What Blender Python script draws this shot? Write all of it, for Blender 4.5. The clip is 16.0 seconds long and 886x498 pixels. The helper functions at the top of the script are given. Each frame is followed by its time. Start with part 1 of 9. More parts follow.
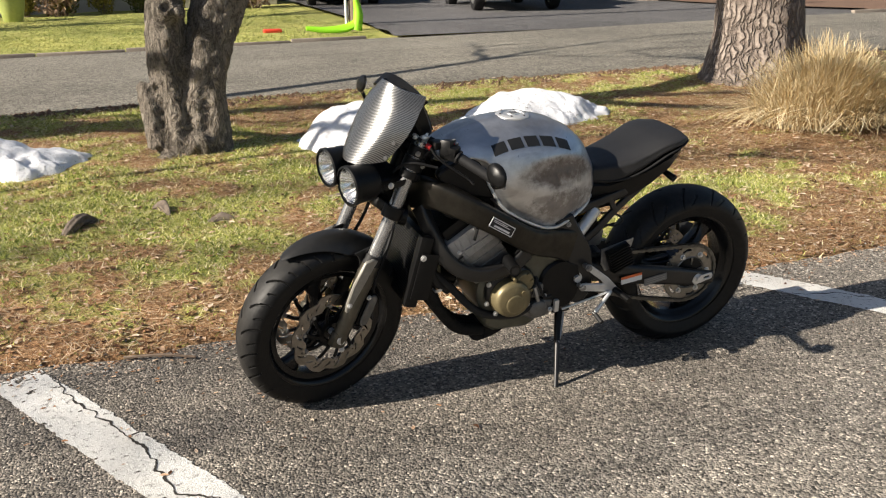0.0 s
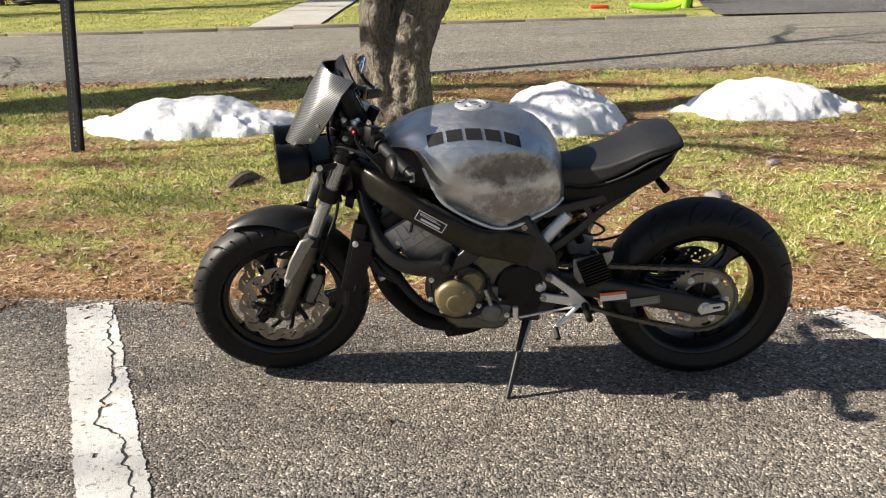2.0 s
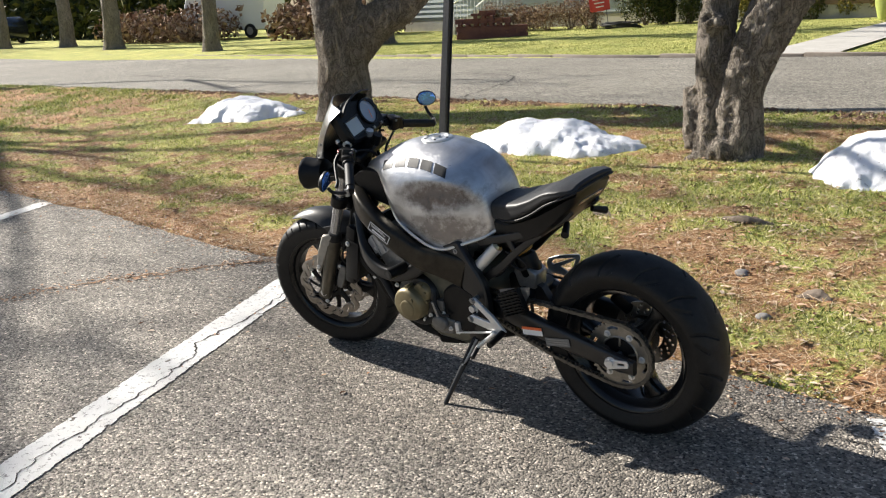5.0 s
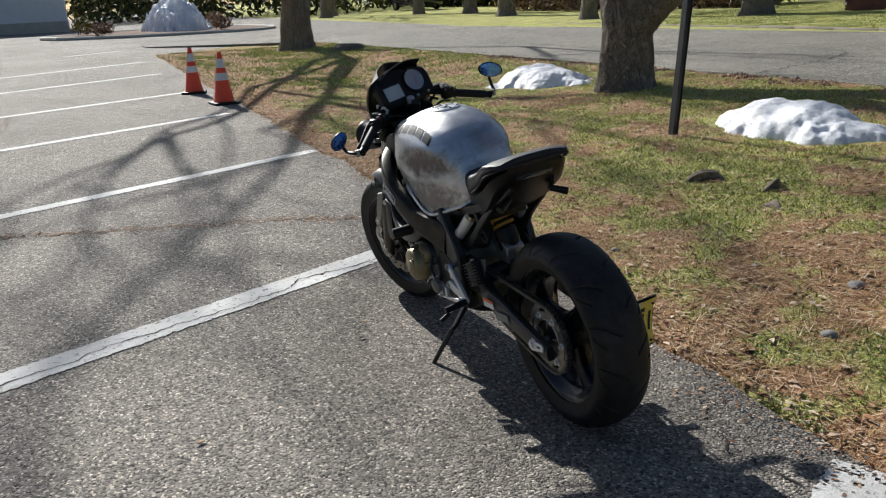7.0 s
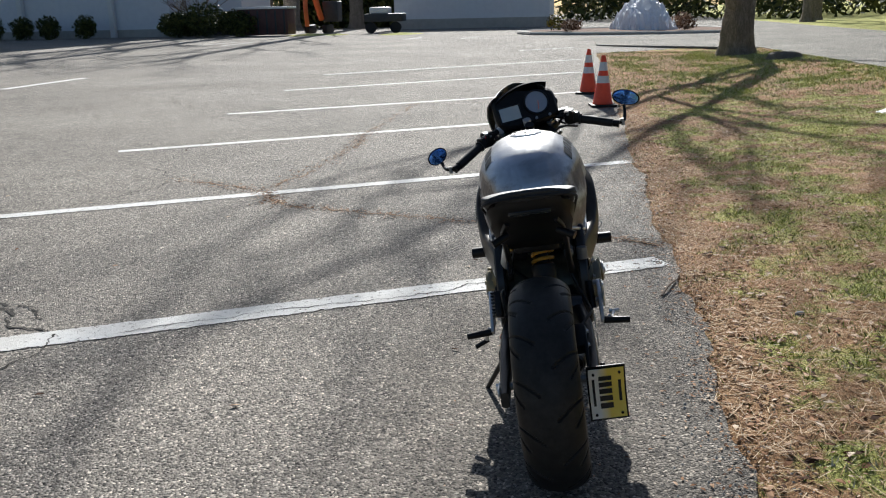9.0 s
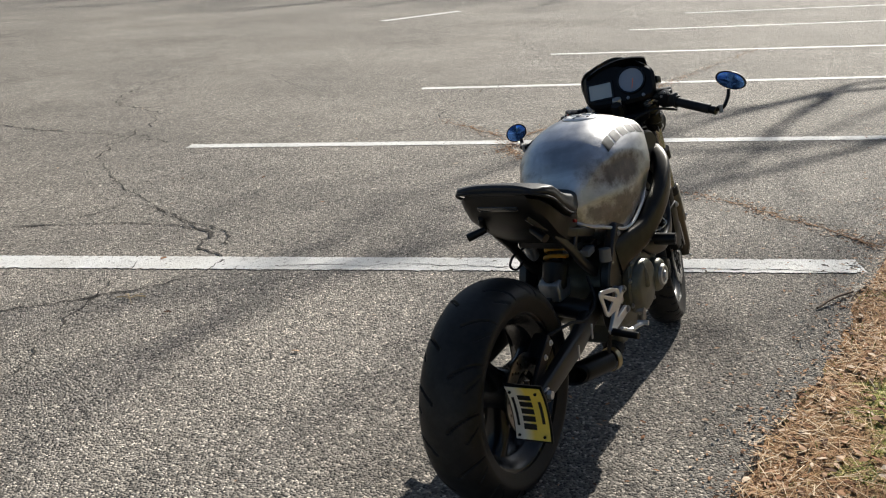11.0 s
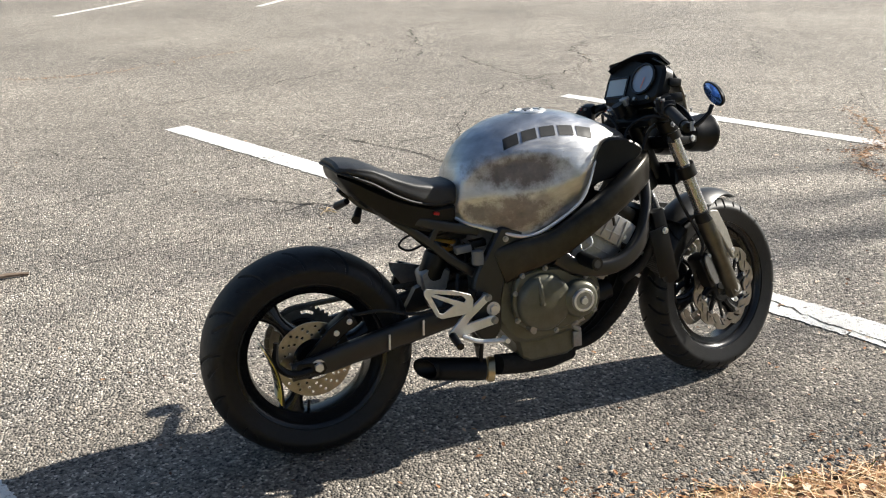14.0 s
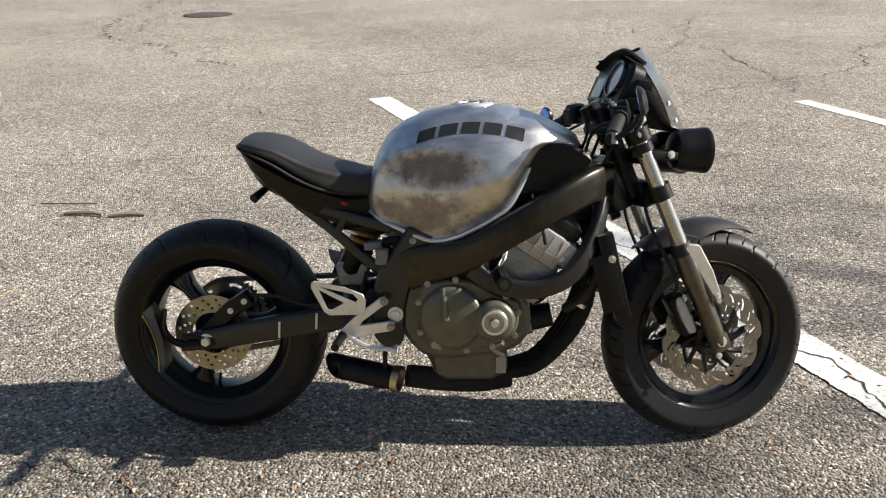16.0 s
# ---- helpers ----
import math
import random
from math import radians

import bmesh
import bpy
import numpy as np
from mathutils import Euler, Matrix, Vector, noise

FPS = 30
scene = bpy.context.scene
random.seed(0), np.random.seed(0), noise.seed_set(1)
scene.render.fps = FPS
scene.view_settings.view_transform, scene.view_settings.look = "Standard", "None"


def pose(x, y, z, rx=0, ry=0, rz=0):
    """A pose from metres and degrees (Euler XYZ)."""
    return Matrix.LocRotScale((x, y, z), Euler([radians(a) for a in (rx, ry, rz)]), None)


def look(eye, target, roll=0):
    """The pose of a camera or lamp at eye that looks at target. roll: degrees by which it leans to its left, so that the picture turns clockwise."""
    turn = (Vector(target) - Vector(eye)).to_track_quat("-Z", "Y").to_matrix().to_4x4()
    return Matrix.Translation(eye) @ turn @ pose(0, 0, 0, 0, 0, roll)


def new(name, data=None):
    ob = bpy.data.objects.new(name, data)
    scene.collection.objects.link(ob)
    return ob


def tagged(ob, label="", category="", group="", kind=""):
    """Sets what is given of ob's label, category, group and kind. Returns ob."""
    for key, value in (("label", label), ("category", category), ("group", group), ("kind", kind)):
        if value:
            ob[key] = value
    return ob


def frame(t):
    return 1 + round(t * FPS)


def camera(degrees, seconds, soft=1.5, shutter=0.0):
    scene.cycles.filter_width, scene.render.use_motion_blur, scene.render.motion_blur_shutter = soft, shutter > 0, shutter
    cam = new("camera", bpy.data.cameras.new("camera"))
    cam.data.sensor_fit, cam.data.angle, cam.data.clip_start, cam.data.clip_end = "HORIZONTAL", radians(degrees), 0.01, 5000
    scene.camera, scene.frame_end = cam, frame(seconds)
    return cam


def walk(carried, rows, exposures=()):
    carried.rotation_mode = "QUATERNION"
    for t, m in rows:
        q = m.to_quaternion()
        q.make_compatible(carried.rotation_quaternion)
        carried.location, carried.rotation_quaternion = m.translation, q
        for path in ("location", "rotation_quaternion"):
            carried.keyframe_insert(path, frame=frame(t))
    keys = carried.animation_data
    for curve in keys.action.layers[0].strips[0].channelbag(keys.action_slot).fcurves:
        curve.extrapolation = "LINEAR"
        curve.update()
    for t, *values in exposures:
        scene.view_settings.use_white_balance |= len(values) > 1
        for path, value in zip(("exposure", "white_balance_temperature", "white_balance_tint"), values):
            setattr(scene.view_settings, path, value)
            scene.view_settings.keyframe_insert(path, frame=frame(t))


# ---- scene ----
from mathutils.bvhtree import BVHTree

cam = camera(52.6, 16.0, 1.15)

PATH = [
    (0, (-0.655, -3.379, 1.376), (-0.018, -1.573, 0.8), -1.2),
    (0.5, (-0.316, -3.471, 1.373), (0.112, -1.603, 0.799), -1.1),
    (1, (0.011, -3.495, 1.371), (0.276, -1.603, 0.78), -0.6),
    (1.5, (0.326, -3.436, 1.374), (0.399, -1.533, 0.763), -0.8),
    (2, (0.697, -3.459, 1.368), (0.529, -1.562, 0.759), -1.4),
    (2.5, (1.013, -3.433, 1.371), (0.658, -1.549, 0.802), -1.9),
    (3, (1.312, -3.32, 1.371), (0.73, -1.475, 0.865), -2.4),
    (3.2, (1.449, -3.302, 1.375), (0.774, -1.489, 0.864), -2.2),
    (5.3, (2.916, -2.851, 1.393), (1.507, -1.53, 0.872), -2.8),
    (5.5, (3.015, -2.768, 1.384), (1.559, -1.5, 0.862), -2.9),
    (6, (3.235, -2.509, 1.383), (1.638, -1.428, 0.853), -2.9),
    (6.5, (3.501, -2.218, 1.365), (1.783, -1.352, 0.818), -2.9),
    (7, (3.631, -1.88, 1.348), (1.835, -1.193, 0.8), -2.7),
    (7.5, (3.703, -1.512, 1.396), (1.831, -1.078, 0.841), -3.1),
    (8, (3.847, -1.149, 1.402), (1.929, -0.992, 0.857), -2.3),
    (8.5, (3.816, -0.817, 1.355), (1.89, -0.862, 0.818), -1.5),
    (9, (3.781, -0.49, 1.383), (1.87, -0.779, 0.866), -1.3),
    (9.5, (3.738, -0.133, 1.398), (1.889, -0.682, 0.872), -2.2),
    (9.7, (3.687, -0.018, 1.399), (1.868, -0.649, 0.859), -2.8),
    (11.8, (2.858, 0.992, 1.528), (1.561, -0.364, 0.835), 0.3),
    (12, (2.74, 1.097, 1.508), (1.535, -0.335, 0.803), 0.7),
    (12.5, (2.438, 1.352, 1.513), (1.428, -0.224, 0.807), 0.8),
    (13, (2.123, 1.504, 1.475), (1.225, -0.147, 0.792), 1.0),
    (13.5, (1.858, 1.696, 1.5), (1.159, -0.05, 0.821), -0.0),
    (14, (1.584, 1.866, 1.524), (1.052, 0.072, 0.819), -1.3),
    (14.5, (1.318, 1.852, 1.454), (0.932, 0.015, 0.764), -0.6),
    (15, (1.041, 1.821, 1.473), (0.905, -0.049, 0.777), -0.4),
    (15.5, (0.696, 1.821, 1.481), (0.74, -0.044, 0.759), -1.3),
    (16, (0.396, 1.772, 1.467), (0.583, -0.082, 0.743), -0.8),
]
walk(cam, [(t, look(eye, target, roll)) for t, eye, target, roll in PATH], exposures=[(0.0, 0.92, 6400, 10), (2.0, 1.12, 6400, 10), (3.2, 1.15, 6400, 10), (5.5, 1.22, 5900, 9), (6.0, 1.15, 5800, 8), (7.0, 0.5, 5700, 8), (7.5, 0.38, 5700, 8), (8.5, 0.62, 5650, 8), (9.0, 0.58, 5650, 8), (9.6, 0.28, 5800, 8), (12.0, 1.0, 6000, 8), (14.5, 1.4, 6050, 8), (16.0, 1.4, 6150, 9)])

# ---------------------------------------------------------------- world, sun
SUN_EL, SUN_DIR = radians(30.5), Vector((-1.0, -0.10, 0.0)).normalized()
world = bpy.data.worlds.new("sky")
scene.world = world
world.use_nodes = True
wn, wl = world.node_tree.nodes, world.node_tree.links
sky = wn.new("ShaderNodeTexSky")
sky.sky_type = 'NISHITA'
sky.sun_disc = False
sky.sun_elevation = SUN_EL
sky.sun_rotation = math.atan2(SUN_DIR.x, SUN_DIR.y)
sky.air_density, sky.dust_density = 1.0, 1.5
wn["Background"].inputs[1].default_value = 0.045
wl.new(sky.outputs[0], wn["Background"].inputs[0])
sun = new("sun", bpy.data.lights.new("sun", 'SUN'))
sun.data.energy, sun.data.angle, sun.data.color = 5.0, radians(0.55), (1.0, 0.90, 0.76)
to_sun = Vector((SUN_DIR.x * math.cos(SUN_EL), SUN_DIR.y * math.cos(SUN_EL), math.sin(SUN_EL)))
sun.matrix_world = look(to_sun * 60, (0, 0, 0))


# ---------------------------------------------------------------- mesh helpers
def part(name, bm, material, parent=None, label="", smooth=True, keep=False):
    """Links a bmesh as one mesh object under a thing or a part."""
    me = bpy.data.meshes.new(name)
    bm.normal_update()
    bm.to_mesh(me)
    bm.free()
    me.materials.append(material)
    if smooth:
        me.shade_smooth()
        me.set_sharp_from_angle(angle=radians(38))
    ob = new(name, me)
    if parent:
        ob.parent = parent
    if label:
        ob["label"] = label
    return ob


def thing(name, label, category, at=None, group="", kind=""):
    ob = new(name)
    ob.empty_display_size = 0.1
    if at is not None:
        ob.matrix_world = at
    return tagged(ob, label, category, group, kind)


def shared(name, mesh, parent, m, label=""):
    ob = new(name, mesh)
    ob.parent = parent
    ob.matrix_local = m
    if label:
        ob["label"] = label
    return ob


def add_box(bm, size, m=None, bevel=0.0):
    r = bmesh.ops.create_cube(bm, size=1.0, matrix=(m or Matrix()) @ Matrix.Diagonal((*size, 1)))
    if bevel:
        ed = list({e for v in r["verts"] for e in v.link_edges})
        bmesh.ops.bevel(bm, geom=ed, offset=bevel, segments=2, profile=0.6, affect='EDGES')
    return bm


def box(size, m=None, bevel=0.0):
    return add_box(bmesh.new(), size, m, bevel)


def add_cyl(bm, a, b, r1, r2=None, n=20, caps=True):
    a, b = Vector(a), Vector(b)
    d = b - a
    m = Matrix.Translation((a + b) / 2) @ d.to_track_quat("Z", "Y").to_matrix().to_4x4()
    bmesh.ops.create_cone(bm, cap_ends=caps, cap_tris=False, segments=n, radius1=r1, radius2=r1 if r2 is None else r2, depth=d.length, matrix=m)
    return bm


def cyl(a, b, r1, r2=None, n=20, caps=True):
    return add_cyl(bmesh.new(), a, b, r1, r2, n, caps)


def rings(bm, loops, closed=False, caps=True):
    """Skins a list of loops, each a list of points of one length."""
    vs = [[bm.verts.new(p) for p in loop] for loop in loops]
    n = len(vs[0])
    for i in range(len(vs) - (0 if closed else 1)):
        a, b = vs[i], vs[(i + 1) % len(vs)]
        for j in range(n):
            bm.faces.new((a[j], a[(j + 1) % n], b[(j + 1) % n], b[j]))
    if caps and not closed:
        bm.faces.new(list(reversed(vs[0])))
        bm.faces.new(vs[-1])
    return bm


def fair(pts, steps=6):
    """A smooth line through some points (Catmull-Rom)."""
    p = [Vector(q) for q in pts]
    p = [2 * p[0] - p[1]] + p + [2 * p[-1] - p[-2]]
    out = []
    for i in range(1, len(p) - 2):
        for k in range(steps):
            t = k / steps
            out.append(0.5 * ((2 * p[i]) + (p[i + 1] - p[i - 1]) * t + (2 * p[i - 1] - 5 * p[i] + 4 * p[i + 1] - p[i + 2]) * t * t + (3 * p[i] - p[i - 1] - 3 * p[i + 1] + p[i + 2]) * t ** 3))
    out.append(p[-2])
    return out


def add_tube(bm, pts, r, n=10, steps=6, flat=1.0, caps=True):
    """A round bar along a smooth line; r is a number or one for each given point; flat squeezes it across."""
    line = fair(pts, steps) if steps > 1 else [Vector(q) for q in pts]
    rs = [r] * len(line) if not hasattr(r, "__len__") else list(np.interp(np.linspace(0, len(r) - 1, len(line)), range(len(r)), r))
    loops, side = [], None
    for i, c in enumerate(line):
        d = (line[min(i + 1, len(line) - 1)] - line[max(i - 1, 0)]).normalized()
        if side is None:
            side = d.orthogonal().normalized()
        side = (side - d * side.dot(d)).normalized()
        up = d.cross(side)
        loops.append([c + (side * math.cos(a) + up * math.sin(a) * flat) * rs[i] for a in (2 * math.pi * k / n for k in range(n))])
    return rings(bm, loops, caps=caps)


def tube(pts, r, n=10, steps=6, flat=1.0):
    return add_tube(bmesh.new(), pts, r, n, steps, flat)


def lathe(profile, n=64, m=None, closed=False):
    """Turns a profile of (radius, y) about the y axis."""
    bm = bmesh.new()
    loops = []
    for k in range(n):
        a = 2 * math.pi * k / n
        loops.append([Vector((r * math.cos(a), y, r * math.sin(a))) for r, y in profile])
    vs = [[bm.verts.new(p) for p in loop] for loop in loops]
    c = len(profile)
    for i in range(n):
        a, b = vs[i], vs[(i + 1) % n]
        for j in range(c - (0 if closed else 1)):
            bm.faces.new((a[j], b[j], b[(j + 1) % c], a[(j + 1) % c]))
    bmesh.ops.recalc_face_normals(bm, faces=bm.faces)
    if m:
        bmesh.ops.transform(bm, matrix=m, verts=bm.verts)
    return bm


def slab(outline, depth, m=None, bevel=0.0, holes=()):
    """A plate: an outline in x, z pulled out by depth along y, with real holes."""
    bm = bmesh.new()
    edges = []
    for ring in (outline, *holes):
        vs = [bm.verts.new((x, -depth / 2, z)) for x, z in ring]
        edges += [bm.edges.new((vs[i], vs[(i + 1) % len(vs)])) for i in range(len(vs))]
    bmesh.ops.triangle_fill(bm, edges=edges, use_beauty=True, use_dissolve=False)
    r = bmesh.ops.extrude_face_region(bm, geom=list(bm.faces))
    bmesh.ops.translate(bm, vec=(0, depth, 0), verts=[v for v in r["geom"] if isinstance(v, bmesh.types.BMVert)])
    bmesh.ops.recalc_face_normals(bm, faces=bm.faces)
    bmesh.ops.dissolve_limit(bm, angle_limit=0.01, verts=bm.verts, edges=bm.edges)
    if bevel:
        ed = [e for e in bm.edges if len(e.link_faces) == 2 and e.calc_face_angle(0) > 0.6]
        bmesh.ops.bevel(bm, geom=ed, offset=bevel, segments=1, affect='EDGES')
    if m:
        bmesh.ops.transform(bm, matrix=m, verts=bm.verts)
    return bm


def circle(r, n=16, cx=0.0, cz=0.0, ph=0.0):
    return [(cx + r * math.cos(ph + 2 * math.pi * k / n), cz + r * math.sin(ph + 2 * math.pi * k / n)) for k in range(n)]


def curve_xz(pts, steps=6):
    return [(p.x, p.z) for p in fair([(x, 0, z) for x, z in pts], steps)]


# ---------------------------------------------------------------- materials
def material(name, color=(0.5, 0.5, 0.5), rough=0.6, metal=0.0, coat=0.0, spec=0.5):
    m = bpy.data.materials.new(name)
    m.use_nodes = True
    b = m.node_tree.nodes["Principled BSDF"]
    b.inputs["Base Color"].default_value = (*color, 1)
    b.inputs["Roughness"].default_value = rough
    b.inputs["Metallic"].default_value = metal
    b.inputs["Coat Weight"].default_value = coat
    b.inputs["Specular IOR Level"].default_value = spec
    return m


class Nodes:
    """Short names for building one material's nodes."""

    def __init__(self, m):
        self.m, self.n, self.l = m, m.node_tree.nodes, m.node_tree.links
        self.b = self.n["Principled BSDF"]
        self.co = self.n.new("ShaderNodeTexCoord").outputs["Object"]

    def noise(self, scale, detail=4.0, rough=0.6, co=None, dist=0.0):
        t = self.n.new("ShaderNodeTexNoise")
        t.inputs["Scale"].default_value, t.inputs["Detail"].default_value, t.inputs["Roughness"].default_value = scale, detail, rough
        t.inputs["Distortion"].default_value = dist
        self.l.new(co or self.co, t.inputs["Vector"])
        return t.outputs["Fac"]

    def voronoi(self, scale, feature="F1", co=None, out="Distance"):
        t = self.n.new("ShaderNodeTexVoronoi")
        t.feature = feature
        t.inputs["Scale"].default_value = scale
        self.l.new(co or self.co, t.inputs["Vector"])
        return t.outputs[out]

    def ramp(self, fac, *stops):
        r = self.n.new("ShaderNodeValToRGB")
        e = r.color_ramp.elements
        while len(e) < len(stops):
            e.new(0.5)
        for s, (pos, c) in zip(e, stops):
            s.position, s.color = pos, (*c, 1) if hasattr(c, "__len__") else (c, c, c, 1)
        self.l.new(fac, r.inputs[0])
        return r.outputs["Color"]

    def mix(self, fac, a, b, kind="MIX"):
        x = self.n.new("ShaderNodeMix")
        x.data_type, x.blend_type = "RGBA", kind
        for sock, val in ((x.inputs[0], fac), (x.inputs[6], a), (x.inputs[7], b)):
            if hasattr(val, "links"):
                self.l.new(val, sock)
            else:
                sock.default_value = (*val, 1) if hasattr(val, "__len__") else val
        return x.outputs[2]

    def scaled(self, sx, sy, sz):
        t = self.n.new("ShaderNodeMapping")
        t.inputs["Scale"].default_value = (sx, sy, sz)
        self.l.new(self.co, t.inputs["Vector"])
        return t.outputs[0]

    def math(self, op, a, b=0.0):
        x = self.n.new("ShaderNodeMath")
        x.operation = op
        for sock, val in zip(x.inputs, (a, b)):
            if hasattr(val, "links"):
                self.l.new(val, sock)
            else:
                sock.default_value = val
        return x.outputs[0]

    def bump(self, height, strength=0.4, dist=0.01):
        t = self.n.new("ShaderNodeBump")
        t.inputs["Strength"].default_value, t.inputs["Distance"].default_value = strength, dist
        self.l.new(height, t.inputs["Height"])
        self.l.new(t.outputs[0], self.b.inputs["Normal"])

    def to(self, sock, value):
        self.l.new(value, self.b.inputs[sock])


def asphalt(name, tint, seed_scale=1.0, contrast=1.0, stain_or_shade=None):
    m = material(name, tint, 0.9)
    k = Nodes(m)
    grain = k.noise(150 * seed_scale, 3, 0.7)
    stones = k.voronoi(92 * seed_scale)
    pale = k.voronoi(92 * seed_scale, out="Color")
    patch = k.noise(0.35, 5, 0.6)
    mid = k.noise(3.5, 5, 0.65)
    lo, hi = tuple(c * 0.62 for c in tint), tuple(c * 1.3 for c in tint)
    base = k.ramp(patch, (0.3, lo), (0.7, hi))
    base = k.mix(0.35, base, k.ramp(mid, (0.3, lo), (0.7, hi)))
    sep = k.n.new("ShaderNodeSeparateColor")
    k.l.new(pale, sep.inputs[0])
    chips = k.ramp(sep.outputs[0], (0.0, 0.12), (0.18, 0.55), (0.55, 1.0), (0.88, 1.40), (1.0, 1.8 * contrast))
    base = k.mix(1.0, base, chips, "MULTIPLY")
    # larger stones lying bare in the worn binder, and pits where one has gone
    big = k.n.new("ShaderNodeSeparateColor")
    k.l.new(k.voronoi(44 * seed_scale, out="Color"), big.inputs[0])
    base = k.mix(1.0, base, k.ramp(big.outputs[1], (0.0, 0.50), (0.08, 0.86), (0.5, 1.0), (0.92, 1.12), (1.0, 1.35)), "MULTIPLY")
    base = k.mix(1.0, base, k.ramp(grain, (0.25, 0.68), (0.75, 1.3)), "MULTIPLY")
    base = k.mix(1.0, base, k.ramp(k.noise(21, 5, 0.7), (0.3, 0.80), (0.7, 1.18)), "MULTIPLY")
    if stain_or_shade:
        # ragged darker patch round the bike: branch shade put into the asphalt colour
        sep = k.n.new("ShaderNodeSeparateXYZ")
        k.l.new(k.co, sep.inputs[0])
        dx = k.math("DIVIDE", k.math("SUBTRACT", sep.outputs[0], stain_or_shade[0]), stain_or_shade[2])
        dy = k.math("DIVIDE", k.math("SUBTRACT", sep.outputs[1], stain_or_shade[1]), stain_or_shade[3])
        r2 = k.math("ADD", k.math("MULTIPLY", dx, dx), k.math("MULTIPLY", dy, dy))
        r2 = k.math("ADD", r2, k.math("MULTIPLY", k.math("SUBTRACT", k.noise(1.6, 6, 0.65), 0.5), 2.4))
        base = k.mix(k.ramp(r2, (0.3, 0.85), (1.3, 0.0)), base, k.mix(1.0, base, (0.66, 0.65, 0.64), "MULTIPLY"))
    k.to("Base Color", base)
    k.bump(k.math("ADD", k.math("MULTIPLY", k.ramp(stones, (0.0, 1.0), (0.35, 0.85), (0.75, 0.0)), 0.8), k.math("MULTIPLY", grain, 0.5)), 1.0, 0.0085 / seed_scale)
    k.to("Roughness", k.ramp(grain, (0.3, 0.8), (0.7, 0.95)))
    return m


# last argument places the painted shade patch: centre, then radii
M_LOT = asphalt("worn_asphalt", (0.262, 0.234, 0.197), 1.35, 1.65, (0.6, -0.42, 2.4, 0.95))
M_ROAD = asphalt("road_asphalt", (0.25, 0.230, 0.190), 0.9)
M_DRIVE = asphalt("driveway_asphalt", (0.13, 0.125, 0.125))


def lawn_material():
    """Moss and short grass where the cover is low, pine straw and dead leaf where it is high."""
    m = material("winter_lawn", rough=0.95, spec=0.15)
    k = Nodes(m)
    at = k.n.new("ShaderNodeAttribute")
    at.attribute_name = "cover"
    mid, fine, tiny = k.noise(7, 6, 0.7), k.noise(48, 5, 0.75), k.noise(160, 3, 0.7)
    green = k.ramp(fine, (0.25, (0.17, 0.18, 0.045)), (0.5, (0.52, 0.51, 0.165)), (0.75, (0.78, 0.71, 0.40)))
    straw = k.ramp(fine, (0.22, (0.16, 0.08, 0.042)), (0.5, (0.42, 0.245, 0.135)), (0.78, (0.66, 0.52, 0.37)))
    soil_c = k.ramp(fine, (0.3, (0.12, 0.08, 0.055)), (0.7, (0.32, 0.23, 0.165)))
    wide = k.noise(0.9, 5, 0.65)
    share = k.math("ADD", at.outputs["Fac"], k.math("MULTIPLY", k.math("SUBTRACT", mid, 0.5), 1.3))
    c = k.mix(k.ramp(share, (0.40, 0.0), (0.62, 1.0)), green, straw)
    c = k.mix(k.ramp(k.noise(2.3, 6, 0.7), (0.60, 0.0), (0.70, 0.7)), c, soil_c)
    c = k.mix(1.0, c, k.ramp(wide, (0.35, (0.72, 0.78, 0.70)), (0.65, (1.12, 1.08, 1.0))), "MULTIPLY")
    k.to("Base Color", k.mix(1.0, c, k.ramp(tiny, (0.3, 0.42), (0.5, 1.05), (0.72, 1.8)), "MULTIPLY"))
    k.bump(k.math("ADD", k.math("MULTIPLY", fine, 0.7), k.math("ADD", mid, k.math("MULTIPLY", tiny, 0.5))), 0.9, 0.045)
    return m


M_LAWN = lawn_material()


def grain_material(name, lo, hi, scale, rough=0.8, bump=0.4, dist=0.01, stretch=None, metal=0.0, mid=3.0, spec=0.5):
    m = material(name, hi, rough, metal, 0.0, spec)
    k = Nodes(m)
    co = k.scaled(*stretch) if stretch else None
    fine, wide = k.noise(scale, 5, 0.65, co), k.noise(mid, 4, 0.6, co)
    k.to("Base Color", k.mix(0.45, k.ramp(fine, (0.3, lo), (0.7, hi)), k.ramp(wide, (0.3, lo), (0.7, hi))))
    k.bump(k.math("ADD", fine, wide), bump, dist)
    return m


def paint_material():
    m = material("road_paint", (0.7, 0.69, 0.66), 0.8)
    k = Nodes(m)
    wear = k.noise(34, 6, 0.75)
    stain_or_shade = k.noise(2.2, 5, 0.6)
    pits = k.voronoi(95)
    white = k.ramp(stain_or_shade, (0.3, (0.60, 0.58, 0.54)), (0.6, (0.77, 0.76, 0.73)))
    k.to("Base Color", k.mix(k.ramp(k.math("ADD", k.math("MULTIPLY", wear, 0.7), k.math("MULTIPLY", k.noise(110, 4, 0.7), 0.3)), (0.545, 0.0), (0.60, 0.8)), white, (0.17, 0.155, 0.14)))
    k.bump(k.math("ADD", k.math("MULTIPLY", k.noise(140, 4, 0.75), 1.0), k.math("MULTIPLY", wear, 0.6)), 0.8, 0.006)
    return m


M_PAINT = paint_material()


